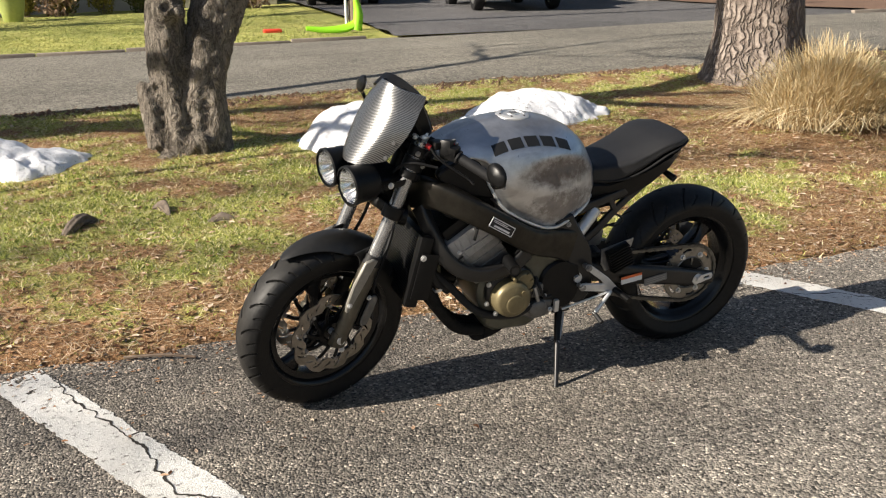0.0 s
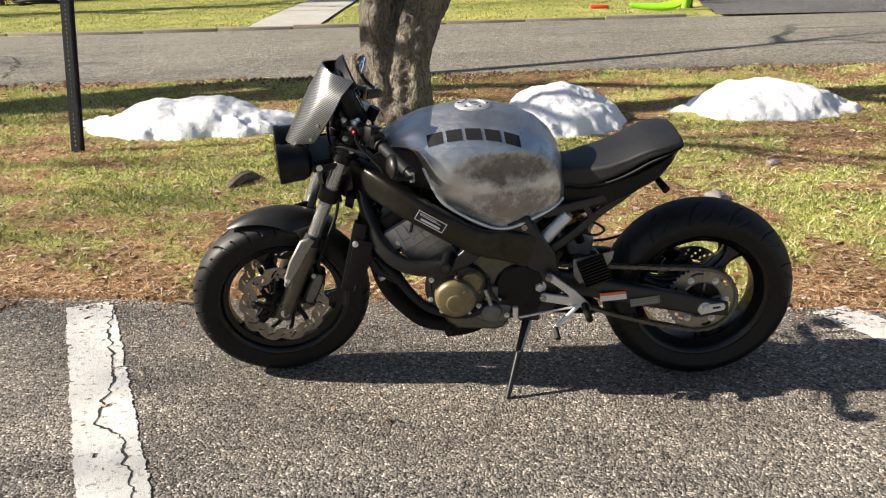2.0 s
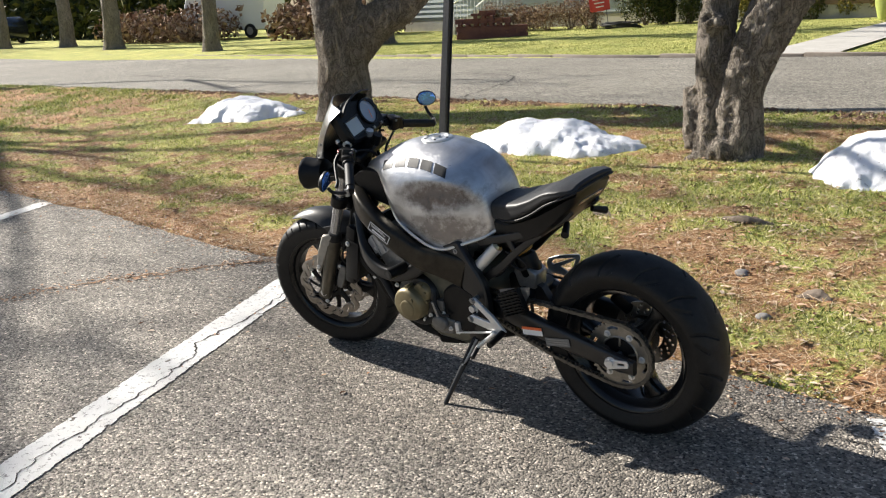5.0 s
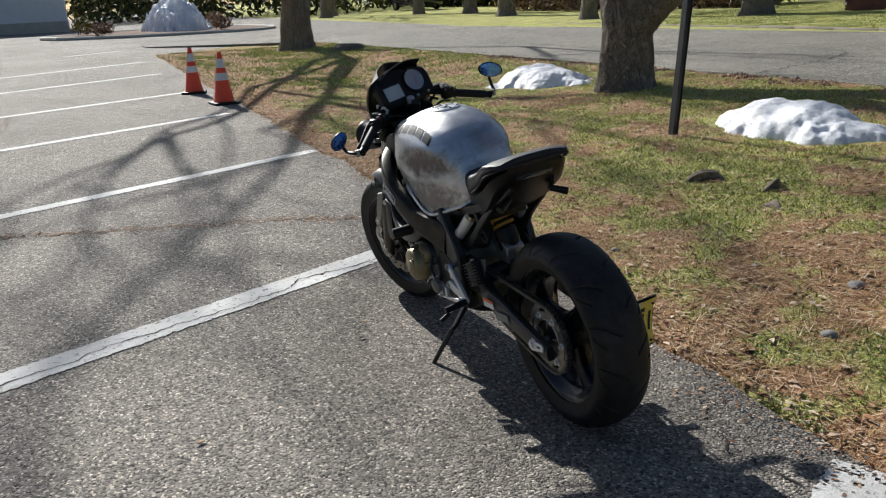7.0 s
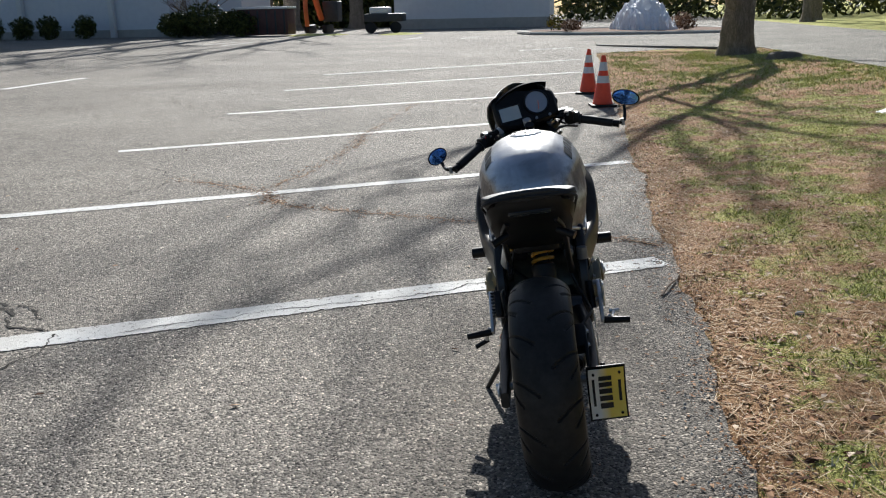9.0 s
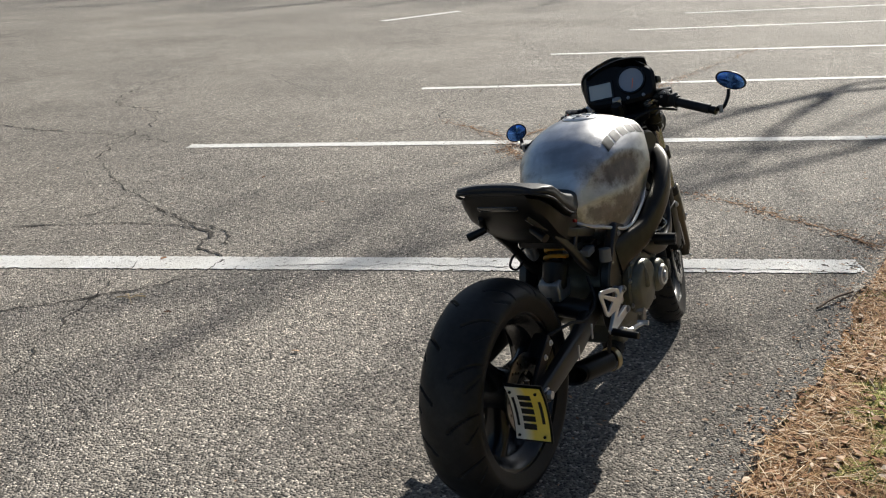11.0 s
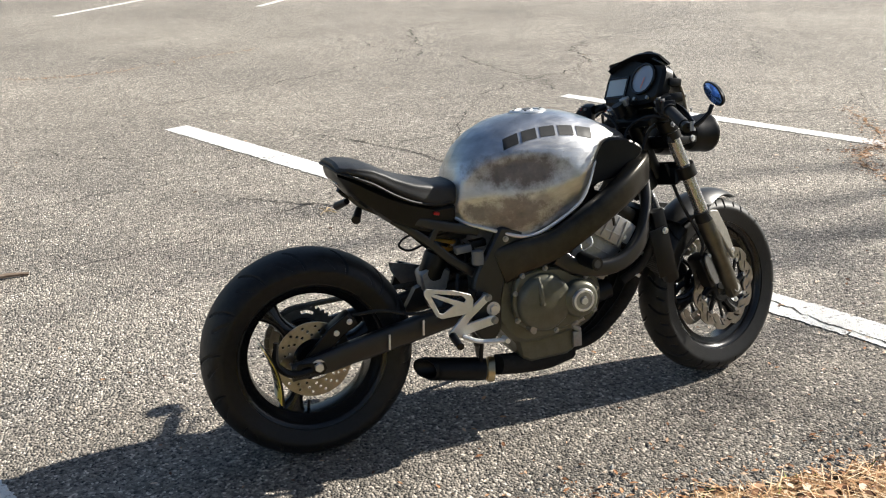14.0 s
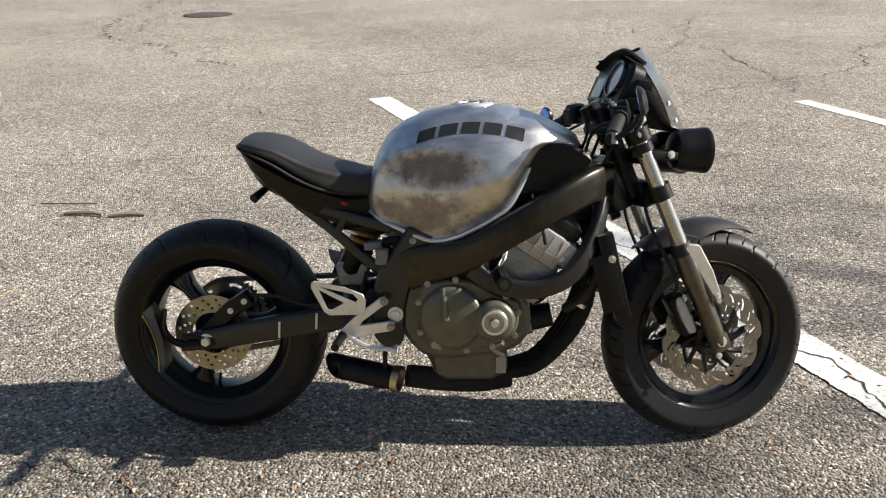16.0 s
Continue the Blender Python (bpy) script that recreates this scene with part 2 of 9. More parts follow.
def snow_material():
    m = material("old_snow", (0.86, 0.88, 0.92), 0.6)
    k = Nodes(m)
    dirt, specks = k.noise(5, 7, 0.8), k.noise(38, 4, 0.7)
    c = k.mix(k.ramp(dirt, (0.56, 0.0), (0.68, 0.65)), (0.86, 0.87, 0.90), (0.46, 0.43, 0.40))
    k.to("Base Color", k.mix(k.math("MULTIPLY", k.ramp(specks, (0.62, 0.0), (0.68, 0.9)), k.ramp(k.noise(3.2, 3, 0.6), (0.42, 0.0), (0.52, 1.0))), c, (0.07, 0.055, 0.045)))
    k.bump(k.math("ADD", k.noise(16, 6, 0.7), k.math("MULTIPLY", k.noise(90, 3, 0.6), 0.3)), 0.6, 0.018)
    return m


M_SNOW = snow_material()


def bark_material(name, lo, hi, plated=False):
    m = material(name, hi, 0.92, spec=0.2)
    k = Nodes(m)
    if plated:
        warp = k.n.new("ShaderNodeTexNoise")
        warp.inputs["Scale"].default_value, warp.inputs["Detail"].default_value = 6.0, 4.0
        k.l.new(k.co, warp.inputs["Vector"])
        add = k.n.new("ShaderNodeVectorMath")
        add.operation = "MULTIPLY_ADD"
        k.l.new(warp.outputs["Color"], add.inputs[0])
        add.inputs[1].default_value = (0.16, 0.16, 0.10)
        k.l.new(k.scaled(1.0, 1.0, 0.20), add.inputs[2])
        plates = k.voronoi(17, "DISTANCE_TO_EDGE", add.outputs[0])
        fine = k.noise(60, 5, 0.7)
        k.to("Base Color", k.mix(0.5, k.ramp(plates, (0.0, tuple(c * 0.35 for c in lo)), (0.12, lo), (0.35, hi)), k.ramp(fine, (0.3, lo), (0.7, hi))))
        k.bump(k.math("ADD", k.ramp(plates, (0.0, 0.0), (0.2, 1.0)), k.math("MULTIPLY", fine, 0.4)), 1.0, 0.03)
    else:
        a, b = k.noise(7, 7, 0.7, k.scaled(1, 1, 0.28), 0.8), k.noise(60, 5, 0.75)
        pat = k.noise(2.0, 4, 0.6)
        rifts = k.math("ABSOLUTE", k.math("SUBTRACT", k.noise(13, 6, 0.65, k.scaled(1, 1, 0.4), 1.4), 0.5))
        c = k.mix(0.45, k.ramp(a, (0.3, lo), (0.62, hi)), k.ramp(b, (0.35, tuple(v * 0.6 for v in lo)), (0.68, hi)))
        c = k.mix(k.ramp(rifts, (0.0, 0.7), (0.045, 0.0)), c, tuple(v * 0.3 for v in lo))
        k.to("Base Color", k.mix(k.ramp(pat, (0.5, 0.0), (0.75, 0.45)), c, (0.16, 0.15, 0.10)))
        k.bump(k.math("ADD", k.math("ADD", a, k.math("MULTIPLY", b, 0.45)), k.math("MULTIPLY", k.ramp(rifts, (0.0, 0.0), (0.10, 1.0)), 0.5)), 1.0, 0.05)
    return m


M_BARK = bark_material("cherry_bark", (0.17, 0.14, 0.115), (0.52, 0.455, 0.38))
M_PINE = bark_material("pine_bark", (0.16, 0.125, 0.105), (0.42, 0.36, 0.31), True)
M_ROOT = grain_material("weathered_root", (0.085, 0.065, 0.05), (0.27, 0.215, 0.165), 45, 0.9, 0.8, 0.006, mid=14)
M_CONCRETE = grain_material("concrete", (0.33, 0.31, 0.27), (0.52, 0.50, 0.46), 40)
M_GALV = grain_material("dark_steel", (0.035, 0.037, 0.04), (0.07, 0.07, 0.075), 60, 0.5, 0.1, 0.002, metal=0.6)
M_SIDING = grain_material("white_siding", (0.62, 0.63, 0.65), (0.74, 0.75, 0.77), 30, 0.55, 0.1, 0.003)
M_WALLWHITE = grain_material("white_stucco", (0.66, 0.67, 0.70), (0.78, 0.79, 0.81), 18, 0.8, 0.2, 0.004)
M_TWIG = grain_material("bare_twig", (0.12, 0.085, 0.06), (0.26, 0.20, 0.15), 30, 0.9)
M_BRICK = grain_material("red_brick", (0.11, 0.045, 0.035), (0.24, 0.10, 0.075), 30, 0.9)
M_STRAW = grain_material("dry_straw", (0.42, 0.30, 0.15), (0.66, 0.52, 0.31), 9, 0.8)
M_CONE = grain_material("orange_plastic", (0.75, 0.07, 0.025), (0.88, 0.11, 0.04), 20, 0.5, 0.1)
M_REFLECT = grain_material("reflective_band", (0.62, 0.62, 0.63), (0.78, 0.78, 0.79), 30, 0.4, 0.1)
M_BLACKRUBBER = grain_material("black_rubber", (0.008, 0.008, 0.0085), (0.018, 0.018, 0.0185), 40, 0.6, 0.15, 0.002, spec=0.3)
M_GLASS = material("window_glass", (0.03, 0.035, 0.04), 0.05, 0.0, 0.5)
M_WHITETRIM = material("white_trim", (0.75, 0.75, 0.74), 0.5)

# ---------------------------------------------------------------- ground, lot, road
def rise(x, y):
    """Height of the ground: level lot, a bank that climbs to the road, lawns that climb on behind it."""
    if y <= 0.05:
        return 0.0
    xx = max(x, -33.0) if x < 12 else 12.0
    h = 0.078 * min(y, 5.0) + 0.012 * xx * min(y / 2.0, 1.0)
    if y > 12.5:
        h += 0.022 * min(y - 12.5, 14.0)
    return max(h, 0.0)


def grid_sheet(xs, ys, z):
    bm = bmesh.new()
    vs = [[bm.verts.new((x, y, z(x, y))) for x in xs] for y in ys]
    for j in range(len(ys) - 1):
        for i in range(len(xs) - 1):
            bm.faces.new((vs[j][i], vs[j][i + 1], vs[j + 1][i + 1], vs[j + 1][i]))
    return bm


def steps(a, b, n):
    return [a + (b - a) * i / n for i in range(n + 1)]


def lot_edge(x):
    """The ragged line where the lot's asphalt ends and the bank begins."""
    base = 0.06 + 0.085 * noise.noise((x * 1.3, 1.7, 0)) + 0.05 * noise.noise((x * 4.6, 4.2, 0)) + 0.03 * noise.noise((x * 15.0, 6.2, 0))
    if x < -24:
        base += min((-24 - x) * 1.1, 4.5)
    return base


def soil(x, y):
    if y < lot_edge(x) + 0.01:
        return -0.04
    h = rise(x, y)
    if 4.86 < y < 11.9:
        return h - 0.05
    bumps = 0.016 * noise.noise((x * 1.9, y * 1.9, 0)) + 0.008 * noise.noise((x * 6.5, y * 6.5, 3))
    edge = min((y - lot_edge(x)) / 0.25, 1.0)
    return h + bumps * edge + 0.012 * edge


gx = [-900, -420, -200, -110, -70, -52, -44, -38, -33] + steps(-30, -20, 20) + steps(-19.8, -9, 54) + steps(-8.9, 6, 186) + steps(6.2, 14, 26) + [16, 19, 24, 32, 50, 90, 180, 400, 900]
gy = [-900, -400, -180, -90, -40, -20, -10, -4, -1, -0.3] + steps(-0.1, 5.2, 82) + steps(5.5, 11.5, 8) + steps(11.7, 13.0, 8) + steps(13.5, 30, 18) + [34, 40, 60, 110, 220, 450, 900]


def cover(x, y):
    """How thick straw and dead leaf lie: along the lot's edge, under the pine, and in drifts."""
    c = 0.43 + 0.42 * noise.noise((x * 0.55, y * 0.9, 4.0)) + 0.30 * noise.noise((x * 1.7, y * 2.2, 9.0)) + 0.40 * noise.noise((x * 4.5, y * 4.5, 2.0))
    c += 0.30 * math.exp(-((y - 0.14) / 0.20) ** 2)
    c += (0.17 - 0.13 * min(max(x + 1.1, 0.0), 1.0)) * math.exp(-((y - 0.4) / 0.75) ** 2)
    c += 0.60 * math.exp(-((x - 5.2) ** 2 + (y - 2.6) ** 2 * 1.3) / 4.0)
    c += 0.16 * min(max((-6.5 - x) / 4.0, 0.0), 1.0)
    if y > 11:
        c = 0.22 + 0.2 * noise.noise((x * 0.4, y * 0.4, 1))
    return min(max(c, 0.0), 1.0)


ground = part("ground", grid_sheet(gx, gy, soil), M_LAWN)
attr = ground.data.attributes.new("cover", "FLOAT", "POINT")
for v in ground.data.vertices:
    attr.data[v.index].value = cover(v.co.x, v.co.y)
tagged(ground, "patchy winter lawn with moss, pine straw and dead leaves", "lawn", kind="structure")

# the parking lot: a thin sheet with an uneven edge against the bank
lx = [-160, -110, -75, -50] + steps(-44, -10, 68) + steps(-9.8, 9, 188) + [12, 18, 30, 60]


def lot_sheet():
    bm = bmesh.new()
    rows = [-120, -60, -30, -15, -6, -2, -0.6, -0.2]
    vs = [[bm.verts.new((x, y, 0.0)) for x in lx] for y in rows]
    vs.append([bm.verts.new((x, lot_edge(x), 0.0)) for x in lx])
    vs.append([bm.verts.new((x, lot_edge(x) + 0.012, -0.035)) for x in lx])
    for j in range(len(vs) - 1):
        for i in range(len(lx) - 1):
            bm.faces.new((vs[j][i], vs[j][i + 1], vs[j + 1][i + 1], vs[j + 1][i]))
    return bm


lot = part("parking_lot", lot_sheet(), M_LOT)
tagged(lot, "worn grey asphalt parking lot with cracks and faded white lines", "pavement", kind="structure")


def near_edge(x):
    return 4.86 + 0.05 * noise.noise((x * 1.1, 8, 0))


def far_edge(x):
    return 11.75 + (0.0 if x > -6 else min((-6 - x) * 0.13, 4.0))


rx = [-200, -120, -80, -60, -48] + steps(-44, 30, 148) + [40, 70, 140, 300]
bm = bmesh.new()
cols = []
for x in rx:
    a, b = near_edge(x), far_edge(x)
    if x < -24:
        a = max(a - (-24 - x) * 0.9, 0.2)
    zz = rise(x, 5.0)
    cols.append([bm.verts.new((x, a - 0.02, zz - 0.05)), bm.verts.new((x, a, zz + 0.004))] + [bm.verts.new((x, a + (b - a) * k / 4, zz + 0.004 + 0.03 * math.sin(math.pi * k / 4))) for k in (1, 2, 3, 4)])
for i in range(len(cols) - 1):
    for j in range(5):
        bm.faces.new((cols[i][j], cols[i + 1][j], cols[i + 1][j + 1], cols[i][j + 1]))
road = part("road", bm, M_ROAD)
tagged(road, "sunlit grey asphalt residential street with tar seams", "road", kind="structure")

# ---------------------------------------------------------------- painted lines
def stripe(p, q, width, jag=0.012, lift=0.004, pieces=40, lanes=1):
    """A painted line; with several lanes, chips of paint have come off, most along its edges and at its ends."""
    p, q = Vector((*p, 0)), Vector((*q, 0))
    d = (q - p).normalized()
    s = Vector((-d.y, d.x, 0))
    bm = bmesh.new()
    rows = []
    for k in range(pieces + 1):
        c = p.lerp(q, k / pieces)
        j1, j2 = (jag * (0.35 * noise.noise((c.x * 5 + a, c.y * 5, a)) + 0.5 * noise.noise((c.x * 31 + a, c.y * 31, a)) + 0.5 * noise.noise((c.x * 83 + a, c.y * 83, a))) for a in (3.1, 9.7))
        lo, hi = c - s * (width / 2 + j1), c + s * (width / 2 + j2)
        rows.append([bm.verts.new(lo.lerp(hi, j / lanes) + Vector((0, 0, lift))) for j in range(lanes + 1)])
    for k in range(pieces):
        for j in range(lanes):
            m = rows[k][j].co
            edge = abs((j + 0.5) / lanes - 0.5) * 2
            end = max(1 - (m - p).length / 0.25, 0) * 0.45
            if lanes > 1 and noise.noise((m.x * 17, m.y * 17, 3)) * 0.6 + noise.noise((m.x * 55, m.y * 55, 8)) * 0.5 + 0.16 * edge ** 3 + end > 0.56:
                continue
            bm.faces.new((rows[k][j], rows[k + 1][j], rows[k + 1][j + 1], rows[k][j + 1]))
    bmesh.ops.delete(bm, geom=[v for v in bm.verts if not v.link_faces], context='VERTS')
    return bm


STALLS = [((1.95, 0.02), (4.95, -5.35)), ((-1.14, 0.0), (1.60, -5.27)), ((-4.50, 0.03), (-1.66, -5.27)), ((-8.05, -0.25), (-5.06, -5.28)), ((-11.55, -0.25), (-8.50, -5.42)),
          ((-16.2, -0.4), (-12.3, -5.8)), ((-21.0, -0.4), (-16.3, -6.2)), ((-28.4, -0.6), (-26.6, -2.4)), ((5.2, 0.0), (8.2, -5.35)),
          ((-0.05, -14.9), (-3.0, -20.4)), ((3.35, -14.9), (0.4, -20.4)), ((7.3, -14.9), (4.3, -20.4)), ((10.8, -14.9), (7.8, -20.4)), ((-13.2, -12.05), (-16.2, -11.95)),
          ((-35.5, -16.3), (-40.0, -16.4)), ((-36.2, -17.9), (-40.5, -17.5)), ((-40, -8.8), (-43, -8.4)), ((-39.5, -6.0), (-42.5, -5.4)), ((-33, -24), (-38, -23.6))]
for n, (p, q) in enumerate(STALLS):
    w = 0.19 if n in (0, 1) else 0.14 if n < 9 else 0.22 if n == 13 else 0.14
    line = part("parking_line", stripe(p, q, w, 0.016 if n < 5 else 0.008, 0.004, 640 if n < 3 else 300 if n < 5 else 40, 14 if n < 3 else 8 if n < 5 else 1), M_PAINT)
    tagged(line, "faded cracked white parking line on the asphalt", "parking line", "parking lines", "structure")

# cracks in the asphalt and tar seams in the road, narrow sunken strips filled with grit
M_CRACK = grain_material("crack_grit", (0.018, 0.016, 0.014), (0.05, 0.042, 0.034), 50, 1.0, 0.5, 0.01)
M_CRACKLEAF = grain_material("leaf_filled_crack", (0.12, 0.06, 0.03), (0.42, 0.25, 0.12), 40, 1.0, 0.8, 0.02)


def crack(pts, width, mat, z=0.0042, wander=0.035, label="thin dark crack in the asphalt", broken=-1.0):
    line = fair([(x, y, 0) for x, y in pts], 44 if len(pts) > 7 else 26)
    bm = bmesh.new()
    prev = None
    for k, c in enumerate(line):
        d = (line[min(k + 1, len(line) - 1)] - line[max(k - 1, 0)]).normalized()
        s = Vector((-d.y, d.x, 0))
        c = c + s * wander * (noise.noise((c.x * 5, c.y * 5, 2)) + 0.6 * noise.noise((c.x * 19, c.y * 19, 5)) + 0.22 * noise.noise((c.x * 61, c.y * 61, 7)))
        w = width * (0.3 + 1.2 * abs(noise.noise((c.x * 8, c.y * 8, 11))))
        h = (rise(c.x, 5.0) + 0.03 * math.sin(math.pi * min(max((c.y - 4.86) / 6.9, 0), 1)) if c.y > 4 else 0) + z
        pair = [bm.verts.new(c + s * w + Vector((0, 0, h))), bm.verts.new(c - s * w + Vector((0, 0, h)))]
        if prev and noise.noise((c.x * 2.7, c.y * 2.7, 21)) > broken:
            bm.faces.new((prev[0], prev[1], pair[1], pair[0]))
        prev = pair
    ob = part("crack", bm, mat)
    return tagged(ob, label, "crack", "cracks", "structure")


# along the painted line beside the front wheel, and across the lot
crack([(-1.02, -0.02), (-0.95, -0.22), (-0.82, -0.5), (-0.72, -0.72), (-0.63, -1.02), (-0.53, -1.10), (-0.42, -1.28), (-0.22, -1.72), (0.02, -2.18), (0.2, -2.5)], 0.0060, M_CRACK, 0.0056, 0.03, "dark crack running along the painted line")
crack([(0.24, -2.85), (0.16, -3.1), (0.0, -3.18), (-0.05, -3.4), (0.1, -3.9), (0.6, -4.6)], 0.012, M_CRACK, 0.0046)
crack([(0.26, -2.8), (0.5, -2.76), (0.85, -2.9), (1.3, -3.2)], 0.008, M_CRACK)
crack([(0.0, -3.2), (-0.5, -4.6), (-0.9, -5.4)], 0.007, M_CRACK)
crack([(-1.5, 0.05), (-1.9, -0.75), (-2.25, -1.85), (-2.55, -2.7), (-2.96, -2.95), (-3.5, -3.9)], 0.016, M_CRACKLEAF, 0.0048, 0.07, "crack filled with brown leaf litter", -0.1)
crack([(-2.96, -2.95), (-5.2, -2.8), (-6.5, -2.9), (-9.8, -2.9)], 0.013, M_CRACKLEAF, 0.0052, 0.08, "crack filled with brown leaf litter", -0.05)
crack([(-1.0, -5.6), (-2.6, -6.8), (-3.0, -8.0), (-4.6, -9.0), (-7, -9.4)], 0.012, M_CRACK, 0.0042, 0.12)
crack([(1.7, -6.2), (-0.4, -7.6), (-1.2, -8.2), (-1.8, -10.6), (-4, -12)], 0.012, M_CRACK, 0.0042, 0.12)
crack([(8.0, -7.6), (6.2, -8.4), (5.2, -9.0), (4.0, -8.6), (2.5, -8.2), (0.6, -9.4)], 0.014, M_CRACKLEAF, 0.0045, 0.15, "crack filled with brown leaf litter", -0.2)
crack([(5.2, -9.0), (5.6, -10.6), (5.1, -12.5)], 0.014, M_CRACK, 0.0042, 0.12)
crack([(3.4, -3.2), (1.9, -3.6), (0.9, -4.1)], 0.006, M_CRACK, 0.0042, 0.06)
crack([(1.6, -0.2), (2.2, -0.4), (3.4, -1.6), (5.0, -2.4)], 0.006, M_CRACK, 0.0042, 0.06)
crack([(0.80, -4.50), (0.69, -4.47), (0.17, -4.21), (-0.25, -4.16), (-0.14, -3.65), (-0.11, -3.28), (0.06, -2.98)], 0.008, M_CRACK, 0.0042, 0.05)
crack([(-0.25, -5.2), (-0.38, -5.07), (-0.63, -4.59), (-0.7, -4.5)], 0.006, M_CRACK, 0.0042, 0.05)
crack([(6.55, -13.9), (6.12, -10.8), (5.58, -8.89), (4.97, -8.3), (4.45, -7.92), (3.89, -7.15), (3.24, -6.77)], 0.022, M_CRACK, 0.0042, 0.16, "wide old crack in the asphalt", -0.3)
crack([(2.55, -4.9), (2.44, -4.78), (2.3, -4.55), (1.97, -4.42), (1.7, -4.4)], 0.008, M_CRACK, 0.0042, 0.05)
crack([(2.5, -9.69), (1.74, -8.74), (0.9, -8.3)], 0.010, M_CRACK, 0.0046, 0.12)
crack([(-0.38, -10.1), (-0.86, -8.85), (-1.42, -7.9), (-1.69, -6.4), (-1.72, -5.48)], 0.012, M_CRACK, 0.0046, 0.14, "thin dark crack in the asphalt", -0.25)
crack([(-1.58, -10.35), (-1.49, -9.76), (-0.4, -8.9)], 0.010, M_CRACK, 0.0042, 0.10)
crack([(-5.4, -8.0), (-5.0, -7.3), (-4.19, -5.98)], 0.010, M_CRACK, 0.0042, 0.10)
crack([(2.2, -2.36), (2.09, -2.4), (1.71, -2.51), (1.55, -2.57), (1.2, -2.8), (0.5, -3.2)], 0.005, M_CRACK, 0.0042, 0.05, "thin dark crack in the asphalt", -0.25)
crack([(-2.4, -4.3), (-3.2, -3.9), (-4.5, -4.5), (-6.4, -4.6)], 0.009, M_CRACK, 0.0042, 0.10, "thin dark crack in the asphalt", -0.2)
crack([(-5.3, -2.85), (-6.4, -1.9), (-7.0, -0.9), (-8.2, 0.0)], 0.008, M_CRACK, 0.0042, 0.10, "thin dark crack in the asphalt", -0.2)
crack([(-9.0, -6.0), (-11, -7.4), (-14, -8.0)], 0.014, M_CRACK, 0.0042, 0.12)
for pts in ([(-4.4, 5.0), (-5.0, 6.4), (-5.8, 7.6), (-7.6, 8.2)], [(-9.0, 8.4), (-2.0, 8.7), (6, 8.4), (15, 8.6)], [(-16, 7.0), (-10, 6.6), (-6, 6.9)], [(2, 6.2), (6, 6.5), (10, 6.2), (16, 6.6)]):
    crack(pts, 0.02, M_CRACK, 0.012, 0.08, "dark tar seam across the street")

# kerb on the far side of the street
bm = bmesh.new()
for i in range(60):
    x0 = -46 + i * 1.3
    if 3.9 < x0 + 0.6 < 10.6 or random.random() < 0.06:
        continue
    y0, z0 = far_edge(x0 + 0.65) + 0.06, rise(x0, 5.0)
    tilt = random.uniform(-0.6, 0.6)
    add_box(bm, (1.285, 0.11, 0.16), Matrix.Translation((x0 + 0.65, y0, z0 - 0.015 + random.uniform(-0.012, 0.012))) @ pose(0, 0, 0, tilt, 0, 0) @ pose(0, 0, 0, 0, 0, -7.4 if x0 < -7 else 0), 0.02)
tagged(part("kerb", bm, grain_material("weathered_kerb", (0.16, 0.13, 0.10), (0.36, 0.31, 0.26), 25)), "low worn concrete kerb along the far lawn", "kerb", kind="structure")

# driveway and front walk across the street
def ribbon(pts, width, lift, mat, name, label, cat):
    bm = bmesh.new()
    prev = None
    for x, y in pts:
        z = rise(x, y) + (lift if prev else -0.02)
        pair = [bm.verts.new((x - width / 2, y, z)), bm.verts.new((x + width / 2, y, z))]
        if prev:
            bm.faces.new((prev[0], prev[1], pair[1], pair[0]))
        prev = pair
    ob = part(name, bm, mat)
    return tagged(ob, label, cat, kind="structure")


ribbon([(9.4, 11.5), (9.4, 11.9), (9.4, 12.6), (9.6, 14), (9.8, 17), (10.0, 21), (10.2, 26)], 11.2, 0.055, M_DRIVE, "driveway", "dark asphalt driveway across the street", "driveway")
ribbon([(-3.35, 11.95), (-3.4, 12.6), (-3.6, 15), (-3.9, 19), (-4.2, 23.5)], 1.25, 0.05, M_CONCRETE, "front_walk", "pale concrete front walk across the lawn", "path")
M_MULCH = grain_material("brown_mulch", (0.10, 0.055, 0.035), (0.24, 0.15, 0.10), 25, 1.0, 0.8, 0.03)
ribbon([(21.6, 11.9), (21.4, 12.4), (20.6, 14.5), (20.2, 17), (20.2, 20), (20.4, 24)], 13.5, 0.065, M_MULCH, "leaf_bed", "bed of brown fallen leaves beside the driveway", "leaf litter")

# ---------------------------------------------------------------- trees
def trunk_mesh(stem, radii, seed, lumps=0.12, n=30, flute=0.0):
    """A knotty stem along a smooth line."""
    line = fair(stem, 9)
    rs = np.interp(np.linspace(0, len(radii) - 1, len(line)), range(len(radii)), radii)
    loops, side = [], None
    for i, c in enumerate(line):
        d = (line[min(i + 1, len(line) - 1)] - line[max(i - 1, 0)]).normalized()
        side = (Vector((1, 0, 0)) if side is None else side)
        side = (side - d * side.dot(d)).normalized()
        up = d.cross(side)
        ring = []
        for k in range(n):
            a = 2 * math.pi * k / n
            v = side * math.cos(a) + up * math.sin(a)
            q = Vector((math.cos(a) * 1.3, math.sin(a) * 1.3, c.z * 1.1))
            f = 1 + lumps * noise.noise(q * 1.2 + Vector((seed, 0, 0))) + lumps * 0.5 * noise.noise(q * 3.1 + Vector((0, seed, 0))) + flute * math.sin(5 * a + seed)
            ring.append(c + v * rs[i] * f)
        loops.append(ring)
    return rings(bmesh.new(), loops)


